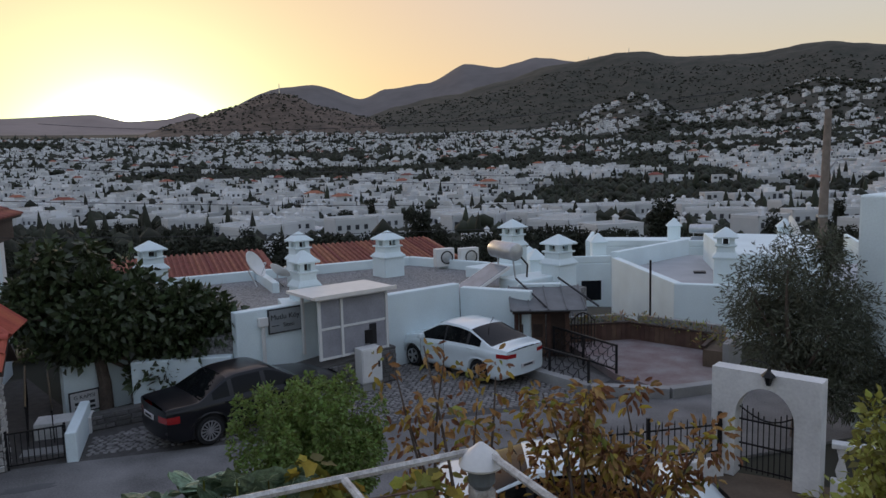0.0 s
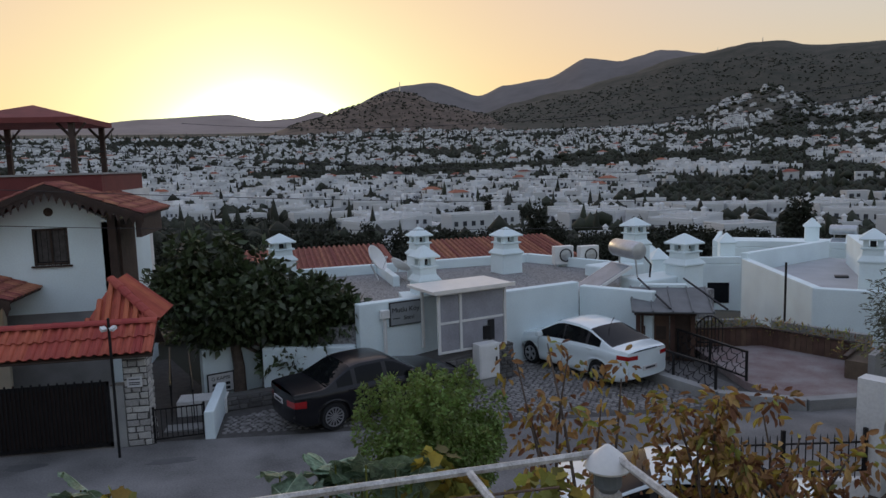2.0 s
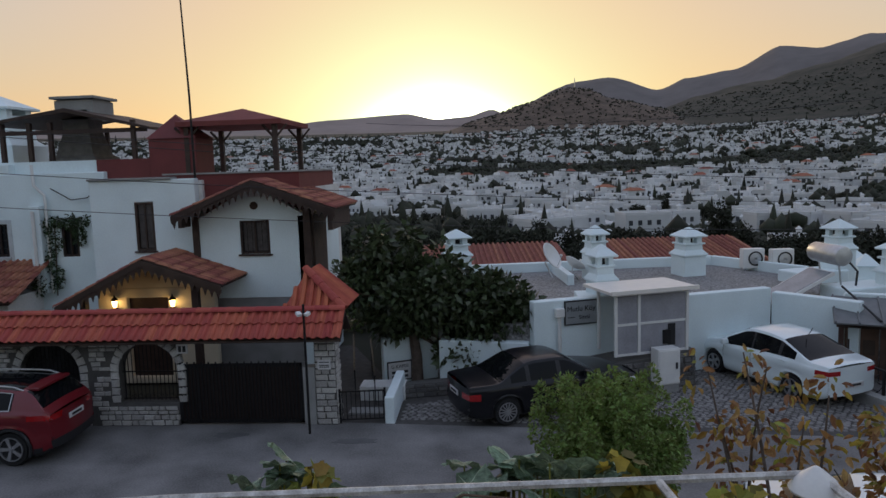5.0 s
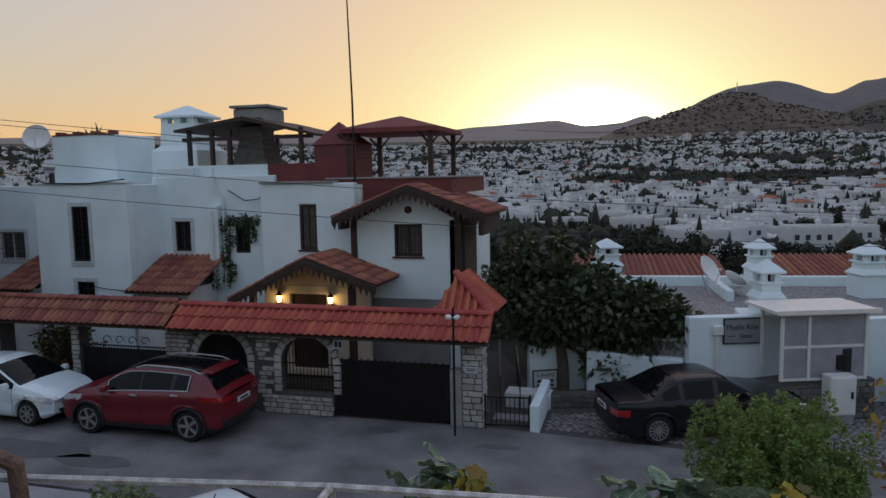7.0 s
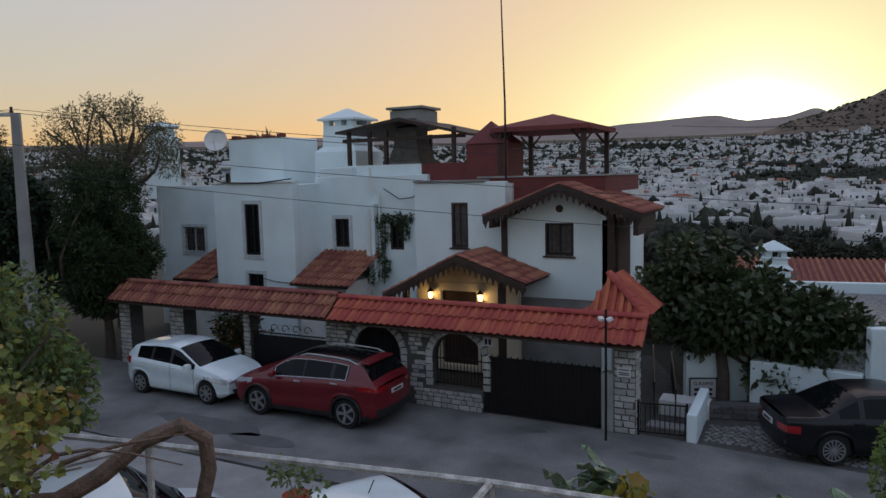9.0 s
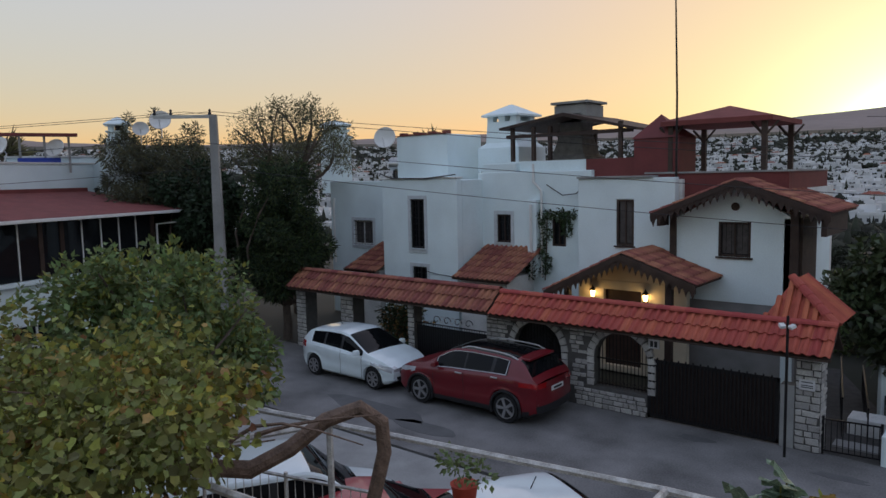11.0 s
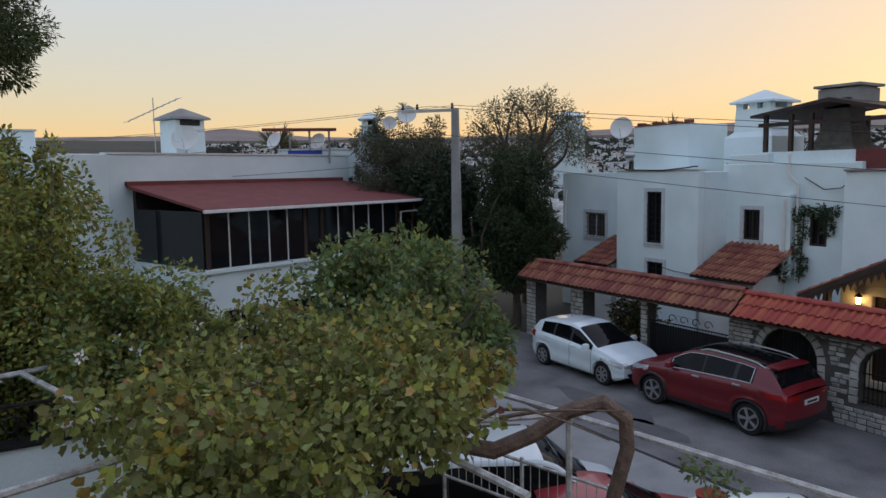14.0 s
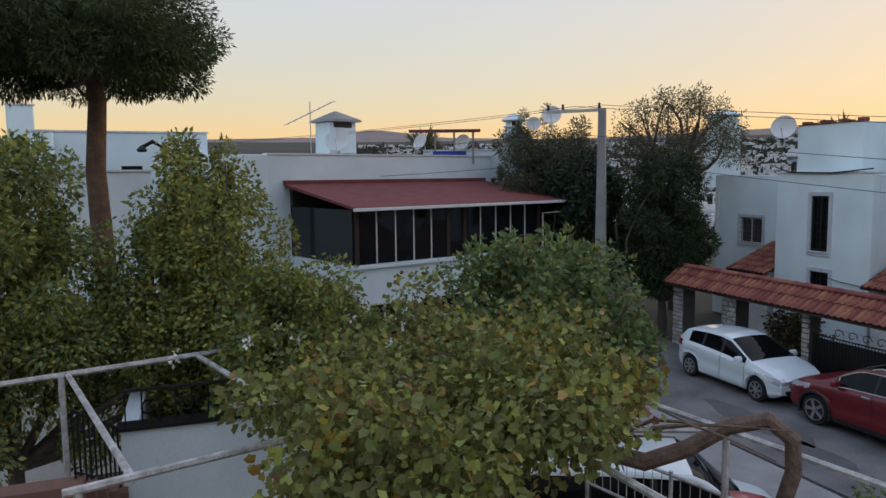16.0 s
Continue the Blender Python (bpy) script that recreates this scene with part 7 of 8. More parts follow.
# power pole and wires
pp = thing("power_pole", "grey concrete power pole with a crossarm", "power pole", m=turned(-20.63, 13.5, 0, 45))
part("pole", Geo().lathe([(0.19, 0), (0.11, 7.95)], square=True), CONCRETE, pp)
part("crossarm", Geo().box(-1.85, 0.1, -0.05, 0.05, 7.85, 7.95), METAL, pp)
for x in (-1.8, -1.3, -0.1):
    part("insulator", Geo().lathe([(0.03, 7.95), (0.06, 8.0), (0.03, 8.05), (0.05, 8.1), (0.01, 8.14)], 8, c=(x, 0, 0)), BLACK, pp)
for k, (dx, z1, z0) in enumerate(((0, 5.2, 8.05), (-0.9, 4.9, 8.05), (-1.3, 4.3, 7.2), (0, 3.4, 6.3))):
    for q, lab in (((14.0, 24.0), "thin black power line along the street"), ((-44.0, -6.0), "thin black power line along the street")):
        p0, p1 = Vector((-20.6 + dx * 0.7, 13.5 + dx * 0.7, z0)), Vector((q[0], q[1] + dx, z1 if q[0] > 0 else z0 - 0.6))
        sag = 0.012 * (p1 - p0).length
        solid("power_line", Geo().tube([p0.lerp(p1, i / 14) - Vector((0, 0, sag * 4 * (i / 14) * (1 - i / 14))) for i in range(15)], 0.008, 4, False), BLACK, lab, "cable", group="power lines")
for z0, z1 in ((9.5, 6.5), (8.6, 5.8)):
    p0, p1 = Vector((-10, 60, z0)), Vector((30, 34, z1 + 3))
    solid("power_line", Geo().tube([p0.lerp(p1, i / 14) - Vector((0, 0, 1.2 * 4 * (i / 14) * (1 - i / 14))) for i in range(15)], 0.02, 4, False), BLACK, "thin black power line over the town", "cable", group="power lines")

# balcony with wrought-iron railing below the pergola
bw = thing("garden_terrace", "white garden terrace wall with wrought-iron railing", "terrace", m=turned(-9.63, -0.42, 0, 88))
part("wall", Geo().wall(2.4, 0, 2.86, 0.2), PLASTER, bw, bevel=0.02)
part("end_wall", Geo().box(-0.02, 0.18, 0.2, 3.5, 0, 2.86), PLASTER, bw)
part("coping", Geo().box(-0.05, 2.42, -0.05, 0.24, 2.86, 2.9), IRON, bw)
for i in range(13):
    part("bar", Geo().tube([(0.05 + i * 0.19, 0.1, 2.9), (0.05 + i * 0.19, 0.1, 3.3)], 0.011, 4), IRON, bw)
for i in range(5):
    x = 0.32 + i * 0.45
    part("scroll", Geo().tube([(x + (0.14 - 0.017 * t) * math.cos(t), 0.08, 3.08 + (0.14 - 0.017 * t) * math.sin(t)) for t in np.linspace(0, 7, 12)], 0.012, 4), IRON, bw)
part("top_rail", Geo().box(0, 2.4, 0.07, 0.13, 3.3, 3.33), IRON, bw)
sr = thing("stair_railing", "black iron stair railing with scrolls", "railing")
a_, b_ = Vector((-9.58, -0.45, 2.92)), Vector((-8.55, -0.78, 3.5))
for i in range(10):
    q = a_.lerp(b_, i / 9)
    part("bar", Geo().tube([(q.x, q.y, q.z - 0.72), tuple(q)], 0.012, 5), IRON, sr)
    if i % 2:
        part("scroll", Geo().tube([(q.x + 0.05 * math.cos(t), q.y - 0.02, q.z - 0.14 + 0.05 * math.sin(t)) for t in np.linspace(0, 6, 8)], 0.01, 4), IRON, sr)
for dz in (0, -0.66):
    part("rail", Geo().tube([a_ + Vector((0, 0, dz)), b_ + Vector((0, 0, dz))], 0.02, 5), IRON, sr)
for i in range(5):
    q = a_.lerp(b_, i / 4)
    part("step", Geo().box(q.x - 0.14, q.x + 0.14, q.y - 1.3, q.y + 0.08, 0, q.z - 0.74), bpy.data.materials.get("terracotta_step") or mat("terracotta_step", (0.22, 0.12, 0.09), 0.85, var=0.3), sr, bevel=0.01)
solid("garden_wall_far", Geo().box(-16, -15.8, -6, 2.5, 0, 2.2), PLASTER_OLD, "weathered garden wall behind the trees", "wall", kind="structure")
gl = thing("street_lamp", "slim black street lamp behind the garden", "street lamp", m=turned(*at_view(89.5, 20, 0), 0))
part("pole", Geo().tube([(0, 0, 0), (0, 0, 6.6), (0.1, -0.25, 6.75), (0.15, -0.5, 6.6)], 0.05, 8), IRON, gl, smooth=True)
part("head", Geo().lathe([(0.03, 0.1), (0.13, 0.0), (0.1, -0.06)], 8, c=(0.15, -0.5, 6.55)), BLACK, gl)

# own house behind the balcony
solid("wall_behind", Geo().box(-6, 14, -2.6, -2.3, 0, 8.5), PLASTER, "white house wall behind the balcony", "wall", kind="structure")


# ---- pergola and plants ----
pg = thing("pergola", "chipped white steel tube pergola carrying grape vines", "pergola")
BARS = [((-6.0, 5.28, 3.3), (-2.6, 5.83, 3.3)), ((-2.6, 5.83, 3.3), (2.5, 6.25, 3.3)), ((2.5, 6.27, 3.3), (2.68, 4.6, 3.3)), ((1.24, 6.1, 3.3), (1.42, 4.6, 3.3)), ((-9.85, -1.9, 3.5), (-10.6, 1.0, 3.5)), ((-6.42, -0.6, 3.5), (-7.1, 1.9, 3.5)), ((-8.07, 0.67, 3.5), (-7.9, 1.7, 3.5)),
        ((-11.3, 2.4, 3.5), (-11.63, 3.86, 3.5)), ((-11.63, 3.86, 3.5), (-9.6, 4.25, 3.45)), ((-10.1, -1.0, 3.5), (-6.54, -0.12, 3.48)), ((-10.4, 0.5, 3.5), (-5.6, 1.9, 3.45)), ((-11.4, 2.9, 3.45), (-4.6, 3.6, 3.4)), ((-9.6, 4.25, 3.45), (-6.0, 5.28, 3.3)), ((-7.0, 1.6, 3.5), (-6.0, 5.28, 3.3)), ((-2.6, 5.83, 3.3), (-2.5, 4.1, 3.3))]
for p, q in BARS:
    part("bar", Geo().tube([p, q], 0.034, 6), STEEL_WHITE, pg)
for x, y, z in ((-9.97, -1.05, 3.5), (-11.63, 3.86, 3.5), (2.5, 6.27, 3.3), (-6.0, 5.28, 3.3), (-2.6, 5.83, 3.3), (-6.45, -0.5, 3.5)):
    part("post", Geo().tube([(x, y, 0), (x, y, z)], 0.035, 6), STEEL_WHITE, pg)
lampg = thing("garden_lamp", "white mushroom garden lamp cap on a square post", "garden lamp", m=turned(2.45, 6.15, 0))
part("post", Geo().box(-0.09, 0.09, -0.09, 0.09, 0, 3.0), STEEL_WHITE, lampg)
part("shade", Geo().lathe([(0.19, 3.2), (0.2, 3.22), (0.15, 3.3), (0.03, 3.4), (0.01, 3.41)], 20), ALU, lampg, smooth=True)
part("globe", Geo().lathe([(0.08, 3.0), (0.12, 3.05), (0.12, 3.2)], 14), GLASS_PALE, lampg)

vine = thing("grape_vine", "spreading grape vine with green and yellowing leaves", "vine")
g = Geo()
g.tube([(-5.14, 5.04, 0), (-5.12, 5.06, 1.8), (-5.14, 5.04, 2.76), (-5.05, 5.13, 3.26), (-5.06, 5.12, 3.55), (-5.2, 4.98, 3.7), (-5.42, 4.74, 3.6), (-5.63, 4.48, 3.36), (-5.85, 4.2, 3.2), (-6.4, 3.6, 3.3), (-7.2, 2.9, 3.45)],
       [0.09, 0.075, 0.07, 0.07, 0.072, 0.075, 0.075, 0.08, 0.085, 0.07, 0.05], 9)
part("trunk", g, BARK_VINE, vine, "shaggy twisted brown vine trunk", smooth=True)
g = Geo()
for _ in range(26):
    x, y = RNG.uniform(-9.0, -5.6), RNG.uniform(1.6, 4.4)
    stems(g, (x, y, 3.5), [(x + RNG.uniform(-1.2, 1.2), y + RNG.uniform(-0.8, 0.8), 3.5 + RNG.uniform(-0.2, 0.35))], 0.025, 0.12, 5)
tagged(part("cane", g, BARK_VINE, vine), kind="stuff")
cs, rs, per = [], [], []
for _ in range(190):
    x, y = RNG.uniform(-10.8, -4.9), RNG.uniform(-0.2, 5.0)
    edge = y - (4.9 + (x + 5) * 0.14)
    if (y < 0.2 * -x and RNG.random() < 0.85) or (x > -6.0 and y > 3.5) or edge > 0 or (x < -8.6 and y < 1.2) or (y < 0.8 and x > -6.4) or (y < 0.3 and RNG.random() < 0.6):
        continue
    k = RNG.uniform(0.22, 0.6)
    cs.append((x, y, 3.6 + 0.5 * noise.noise((x * 0.9, y * 0.9, 0.3)) + RNG.uniform(-0.2, 0.28)))
    rs.append((k, k, k * RNG.uniform(0.45, 0.95)))
    per.append(int(540 * k))
sp, wy = clumps(cs, rs, per, 0.3)
leaves("foliage", sp, wy + np.array((0, 0, -0.35)), RNG.uniform(0.042, 0.1, len(sp)), "lobed", [LEAF_VINE, LEAF_BUSH, LEAF_YELLOW, LEAF_DRY], (0.62, 0.28, 0.06, 0.04), vine, patch=0.12)


def bushy(name, label, category, c, r, count, size, per, leaf, shape, mats, shares=None, trunk=None, tops=9, bark=BARK, squash=0.85, inner=0.8, r0=0.1, shell=0.4, shoots=0, lobes=()):
    """A tree or shrub: trunk and limbs, and a crown of leaf clumps with gaps."""
    t = thing(name, label, category)
    base = trunk or (c[0], c[1], 0.0)
    g = Geo()
    fork = (base[0] * 0.75 + c[0] * 0.25, base[1] * 0.75 + c[1] * 0.25, max(base[2] + 0.3, c[2] - r[2] * 0.9))
    g.tube([base, ((base[0] + fork[0]) / 2 + 0.05, (base[1] + fork[1]) / 2, (base[2] + fork[2]) / 2), fork], [r0 * 1.15, r0, r0 * 0.85], 9)
    part("trunk", g, bark, t, smooth=True)
    cs, rs = crown(c, r, count, size, squash, inner)
    for lc, lr, lk in lobes:
        more = crown(lc, lr, lk, size, squash, inner)
        cs, rs = cs + more[0], rs + more[1]
    count = len(cs)
    for _ in range(shoots):
        a = RNG.uniform(0, 6.28)
        q = RNG.uniform(0.2, 0.9)
        cs.append(np.array((c[0] + r[0] * q * math.cos(a), c[1] + r[1] * q * math.sin(a), c[2] + r[2] * math.sqrt(1 - q * q) + RNG.uniform(0, 0.35))))
        rs.append((size * 0.35, size * 0.35, size * 0.9))
    stems_g = Geo()
    stems(stems_g, fork, [tuple(x) for x in cs[::max(1, len(cs) // (tops * 2))]], r0 * 0.55, 0.1, 6)
    part("branching", stems_g, bark, t)
    sp, wy = clumps(cs, rs, [per] * count + [max(6, per // 3)] * shoots, shell)
    leaves("crown", sp, wy, RNG.uniform(leaf * 0.65, leaf * 1.3, len(sp)), shape, mats, shares, t)
    return t


bushy("fig_tree", "dark green fig tree with large leaves beside the steps", "tree", (-2.5, 19.9, 2.45), (1.9, 1.4, 1.15), 46, 0.58, 230, 0.23, "oval", [LEAF_FIG], trunk=(-2.1, 19.55, -0.1), r0=0.15, lobes=[((-0.15, 19.9, 1.75), (1.35, 1.2, 0.95), 34), ((-0.7, 19.7, 0.75), (0.8, 0.7, 0.4), 8)], shoots=12)
bushy("green_shrub", "dense bright green shrub with small leaves", "shrub", (1.6, 10.5, 1.55), (1.2, 1.1, 0.85), 78, 0.32, 760, 0.065, "oval", [LEAF_BAY], r0=0.06, shoots=34, shell=0.7)
bushy("broadleaf_tree", "leafy green tree beside the street", "tree", (-11.9, 6.4, 2.7), (1.9, 2.2, 1.45), 64, 0.55, 250, 0.135, "oval", [LEAF_TREE, LEAF_BUSH], (0.8, 0.2), r0=0.12, shoots=64, inner=0.92)
bushy("olive_tree", "grey-green olive tree behind the gateway", "tree", (11.7, 11.6, 2.4), (1.3, 1.3, 1.35), 56, 0.46, 330, 0.12, "long", [LEAF_OLIVE], r0=0.12, shoots=30, inner=0.95, lobes=[((12.3, 10.6, 1.5), (1.0, 0.9, 1.0), 26)])
bushy("yellow_green_tree", "tall feathery yellow-green tree", "tree", (-12.0, 0.7, 3.7), (1.4, 1.5, 2.2), 84, 0.46, 440, 0.085, "oval", [LEAF_BUSH, LEAF_YELLOW, LEAF_TREE], (0.7, 0.06, 0.24), r0=0.12, shoots=24, inner=0.9)
bushy("yellow_green_tree", "spreading yellow-green tree with pale shoots", "tree", (-11.6, -1.9, 3.75), (1.5, 1.9, 2.1), 74, 0.5, 640, 0.085, "oval", [LEAF_BUSH, LEAF_TREE], (0.55, 0.45), r0=0.12, shoots=34, inner=0.95, lobes=[((-11.4, 2.2, 3.6), (1.0, 1.0, 1.3), 26)])
bushy("green_bush", "bright green bush with white blossoms", "shrub", (-10.6, 1.7, 3.1), (1.3, 1.2, 0.85), 40, 0.42, 420, 0.1, "oval", [LEAF_BUSH, LEAF_TREE], (0.6, 0.4), r0=0.05, shoots=12)
bushy("green_bush", "yellow-green leafy bush in the front garden", "shrub", (6.9, 5.5, 2.1), (0.9, 0.9, 0.8), 30, 0.35, 170, 0.11, "oval", [LEAF_BUSH], r0=0.05, shoots=8)
bushy("conifer", "dense dark green conifer beside the villa", "tree", (-21.5, 16.7, 3.5), (1.85, 1.85, 2.5), 120, 0.5, 560, 0.17, "long", [LEAF_DARK, LEAF_PINE], (0.55, 0.45), r0=0.16, shoots=40)
bushy("pepper_tree", "tall drooping grey-green pepper tree", "tree", (-25.2, 20.2, 7.0), (2.9, 2.7, 1.7), 56, 0.6, 170, 0.17, "long", [LEAF_PEPPER, LEAF_OLIVE], (0.6, 0.4), r0=0.2, shoots=60, inner=1.0)
bushy("pepper_tree", "grey-green pepper tree near the power pole", "tree", (-26.6, 14.9, 5.4), (2.2, 2.5, 2.5), 70, 0.6, 560, 0.18, "long", [LEAF_PEPPER, LEAF_OLIVE], (0.4, 0.6), r0=0.2, shoots=10, inner=0.95)
bushy("courtyard_shrub", "dark bush with reddish leaves behind the old wall", "shrub", (-16.2, 17.4, 1.0), (1.2, 0.6, 0.7), 24, 0.4, 120, 0.13, "oval", [LEAF_FIG, LEAF_DRY], (0.8, 0.2), r0=0.04)
bushy("valley_tree", "grey-green tree beyond the fig tree", "tree", (-4.4, 27.0, 0.9), (2.6, 2.2, 1.5), 40, 0.8, 130, 0.2, "oval", [LEAF_OLIVE, LEAF_TREE], (0.5, 0.5), r0=0.15)
bushy("valley_tree", "dark tree behind the sunroom", "tree", (-24.6, 15.2, 4.0), (2.3, 2.1, 3.3), 90, 0.6, 330, 0.18, "oval", [LEAF_DARK], r0=0.15)

pine = thing("stone_pine", "tall umbrella pine with a bare reddish trunk", "tree")
g = Geo().tube([(-16.6, -1.05, 0), (-16.65, -1.0, 3), (-16.55, -1.1, 6), (-16.6, -1.0, 7.4), (-16.65, -1.15, 8.6)], [0.27, 0.23, 0.19, 0.17, 0.14], 12)
part("trunk", g, BARK_PINE, pine, smooth=True)
g = Geo()
cs, rs = [], []
for _ in range(105):
    a, q = RNG.uniform(0, 6.28), math.sqrt(RNG.random())
    z = 8.35 + RNG.uniform(-0.45, 1.9 * (1 - q * q) + 0.6)
    if q < 0.25 and z < 8.6:
        continue
    cs.append((-16.6 + 2.6 * q * math.cos(a), -1.7 + 2.8 * q * math.sin(a), z))
    rs.append((0.62, 0.62, 0.42))
stems(g, (-16.6, -1.05, 7.9), [tuple(c) for c in cs[::4]], 0.09, 0.08, 6)
part("branching", g, BARK_PINE, pine)
sp, wy = clumps(cs, rs, [900] * len(cs), 0.35)
leaves("crown", sp, wy, RNG.uniform(0.09, 0.17, len(sp)), "long", [LEAF_PINE], None, pine)

# palms on the roof line
for x, y, z in ((-21.0, 24.5, 7.0), (-31.0, 11.0, 7.0)):
    pm = thing("palm", "small palm with stiff fan fronds", "palm", "palms")
    part("trunk", Geo().tube([(x, y, 0), (x, y, z)], [0.2, 0.16], 8), BARK, pm)
    n = 160
    d = RNG.normal(size=(n, 3)) * np.array((1, 1, 0.7)) + np.array((0, 0, 0.75))
    leaves("fronds", np.tile((x, y, z), (n, 1)) + RNG.normal(size=(n, 3)) * 0.08, d, RNG.uniform(0.7, 1.15, n), "needle", [LEAF_PEPPER], None, pm)

# ivy on the villa and along the lean-to
iv = thing("ivy", "green ivy climbing the white wall", "ivy")
cs = [(-13.0 + 0.15 * math.sin(i), 20.85, 2.6 + 0.17 * i) for i in range(12)] + [(-12.9 + 0.13 * i, 20.9, 4.5 + 0.06 * math.sin(i * 2)) for i in range(8)] + [(-12.15, 20.92, 4.4 - 0.12 * i) for i in range(5)] + [(-13.4, 20.7, 2.5 + 0.1 * i) for i in range(5)]
rs = [(0.2, 0.08, 0.17)] * len(cs)
sp, wy = clumps(cs, rs, [55] * len(cs), 0.2)
leaves("foliage", sp, wy, RNG.uniform(0.06, 0.12, len(sp)), "oval", [LEAF_IVY], None, iv)
part("stem", Geo().tube([(-13.0, 20.93, 2.3), (-12.95, 20.95, 3.4), (-12.9, 20.95, 4.6), (-12.1, 20.95, 4.6)], 0.02, 5), BARK, iv)

# the dry shrub with curled brown leaves in front
for x0, y0, spread, tag in ((3.0, 8.0, ((2.3, 8.4, 3.5), (2.62, 8.25, 3.75), (2.85, 8.2, 3.6), (2.4, 8.2, 2.9), (3.4, 8.0, 3.35), (3.2, 8.1, 3.0)), 17), (4.4, 7.5, ((3.9, 7.8, 3.15), (4.3, 7.5, 3.2), (4.7, 7.3, 3.05), (4.1, 7.6, 2.8), (5.0, 7.1, 2.85), (5.35, 6.8, 2.75), (4.5, 7.4, 2.6), (5.2, 7.0, 2.4), (3.9, 7.7, 2.4)), 46)):
    ds = thing("dry_shrub", "shrub with curled dry brown leaves", "shrub", "dry shrubs in the garden")
    g = Geo()
    stems(g, (x0, y0, 0.6), spread, 0.035, 0.06, 6, 7)
    part("stem_cluster", g, BARK, ds)
    cs, rs, per = [], [], []
    for p in spread:
        for u in np.linspace(0.45, 1.0, 5):
            q = Vector((x0, y0, 0.6)).lerp(Vector(p), u)
            cs.append(tuple(np.array(q) + RNG.normal(size=3) * 0.12))
            k = RNG.uniform(0.15, 0.34)
            rs.append((k, k, k))
            per.append(tag)
    sp, wy = clumps(cs, rs, per, 0.1)
    leaves("foliage", sp, wy + np.array((0, 0, -0.5)), RNG.uniform(0.09, 0.17, len(sp)), "curled", [LEAF_DRY, LEAF_YELLOW, LEAF_BUSH], (0.72, 0.2, 0.08), ds)

# large veined leaves and yellow vine leaves along the pergola bar
def squash_leaf(size):
    """A broad ruffled leaf with a notch at its stalk, in the plane of x and y, and its pale veins."""
    g = Geo()
    rings_, around = 4, 26
    pts = [(0, 0, 0)]
    ph = RNG.uniform(0, 6.28)
    for k in range(1, rings_ + 1):
        u = k / rings_
        for i in range(around):
            t = -math.pi / 2 + 0.32 + (2 * math.pi - 0.64) * i / (around - 1)
            lobe = 1 + 0.13 * math.cos(5 * (t - math.pi / 2)) * u + 0.05 * math.sin(11 * t + ph)
            r = size * u * lobe
            pts.append((r * math.cos(t), r * math.sin(t) + size * 0.1, size * (0.13 * u * u * math.sin(5 * t + ph) + 0.07 * u * math.cos(9 * t + ph) - 0.28 * u * u + 0.16 * u)))
    fs = [(0, 1 + i, 2 + i) for i in range(around - 1)]
    for k in range(rings_ - 1):
        fs += [(1 + k * around + i, 1 + (k + 1) * around + i, 2 + (k + 1) * around + i, 2 + k * around + i) for i in range(around - 1)]
    g.add(pts, fs)
    g.slot = 1
    for i in (1, 6, 12, 18, 23):
        g.tube([Vector(pts[0]) + Vector((0, 0, 0.004))] + [Vector(pts[1 + k * around + i]) + Vector((0, 0, 0.004)) for k in range(rings_ - 1)], [0.008, 0.007, 0.005, 0.003], 4, False)
    return g


sq = thing("squash_plant", "large ruffled pale-veined squash leaves along the pergola", "plant")
g = Geo()
beds = [(-1.75, 3.08, 0.3, 9), (-2.15, 2.98, 0.15, 3), (-0.05, 3.08, 0.28, 9), (0.42, 3.12, 0.3, 10), (0.85, 3.02, 0.22, 6)]
for bx_, bz_, wide_, many in beds:
    for i in range(many):
        q = Vector((bx_ + RNG.uniform(-1, 1) * wide_, 6.7 + RNG.uniform(-0.22, 0.18), bz_ + RNG.uniform(-0.16, 0.17)))
        ob = part("leaf", squash_leaf(RNG.uniform(0.15, 0.25)), [LEAF_SQUASH, VEIN], sq, smooth=True, m=pose(q.x, q.y, q.z, RNG.uniform(5, 55), RNG.uniform(-35, 35), RNG.uniform(100, 260)))
        g.tube([(q.x * 0.95, 6.62, 2.35), (q.x, q.y - 0.02, q.z - 0.2), tuple(q)], [0.013, 0.011, 0.008], 5)
tagged(part("stalk_cluster", g, LEAF_BUSH, sq), kind="stuff")
yv = thing("young_vine", "yellow-green vine leaves hanging on the pergola", "vine")
cs = [(-1.62, 6.55, 3.12), (-1.72, 6.5, 2.95), (-1.5, 6.5, 2.85), (0.02, 6.5, 2.82), (0.2, 6.5, 2.75), (1.02, 6.6, 3.2), (1.12, 6.6, 3.02), (1.28, 6.6, 2.95), (1.42, 6.5, 2.85), (1.9, 6.35, 3.0), (2.1, 6.25, 2.95), (1.75, 6.35, 2.85), (0.7, 6.45, 2.8)]
sp, wy = clumps(cs, [(0.13, 0.12, 0.15)] * len(cs), [22] * len(cs), 0.2)
leaves("foliage", sp, wy + np.array((0, 0, -0.5)), RNG.uniform(0.09, 0.17, len(sp)), "lobed", [LEAF_BUSH, LEAF_YELLOW], (0.7, 0.3), yv)
part("stem", Geo().tube([(-1.6, 5.85, 2.6), (-0.3, 6.1, 3.2), (0.8, 6.1, 3.1), (2.0, 6.1, 3.1)], 0.012, 5), BARK_VINE, yv)
pt = thing("flower_pot", "red pot with a small leafy plant", "flower pot", m=turned(-4.8, 6.02, 0))
part("stand", Geo().box(-0.12, 0.12, -0.12, 0.12, 0, 2.45), CONCRETE, pt)
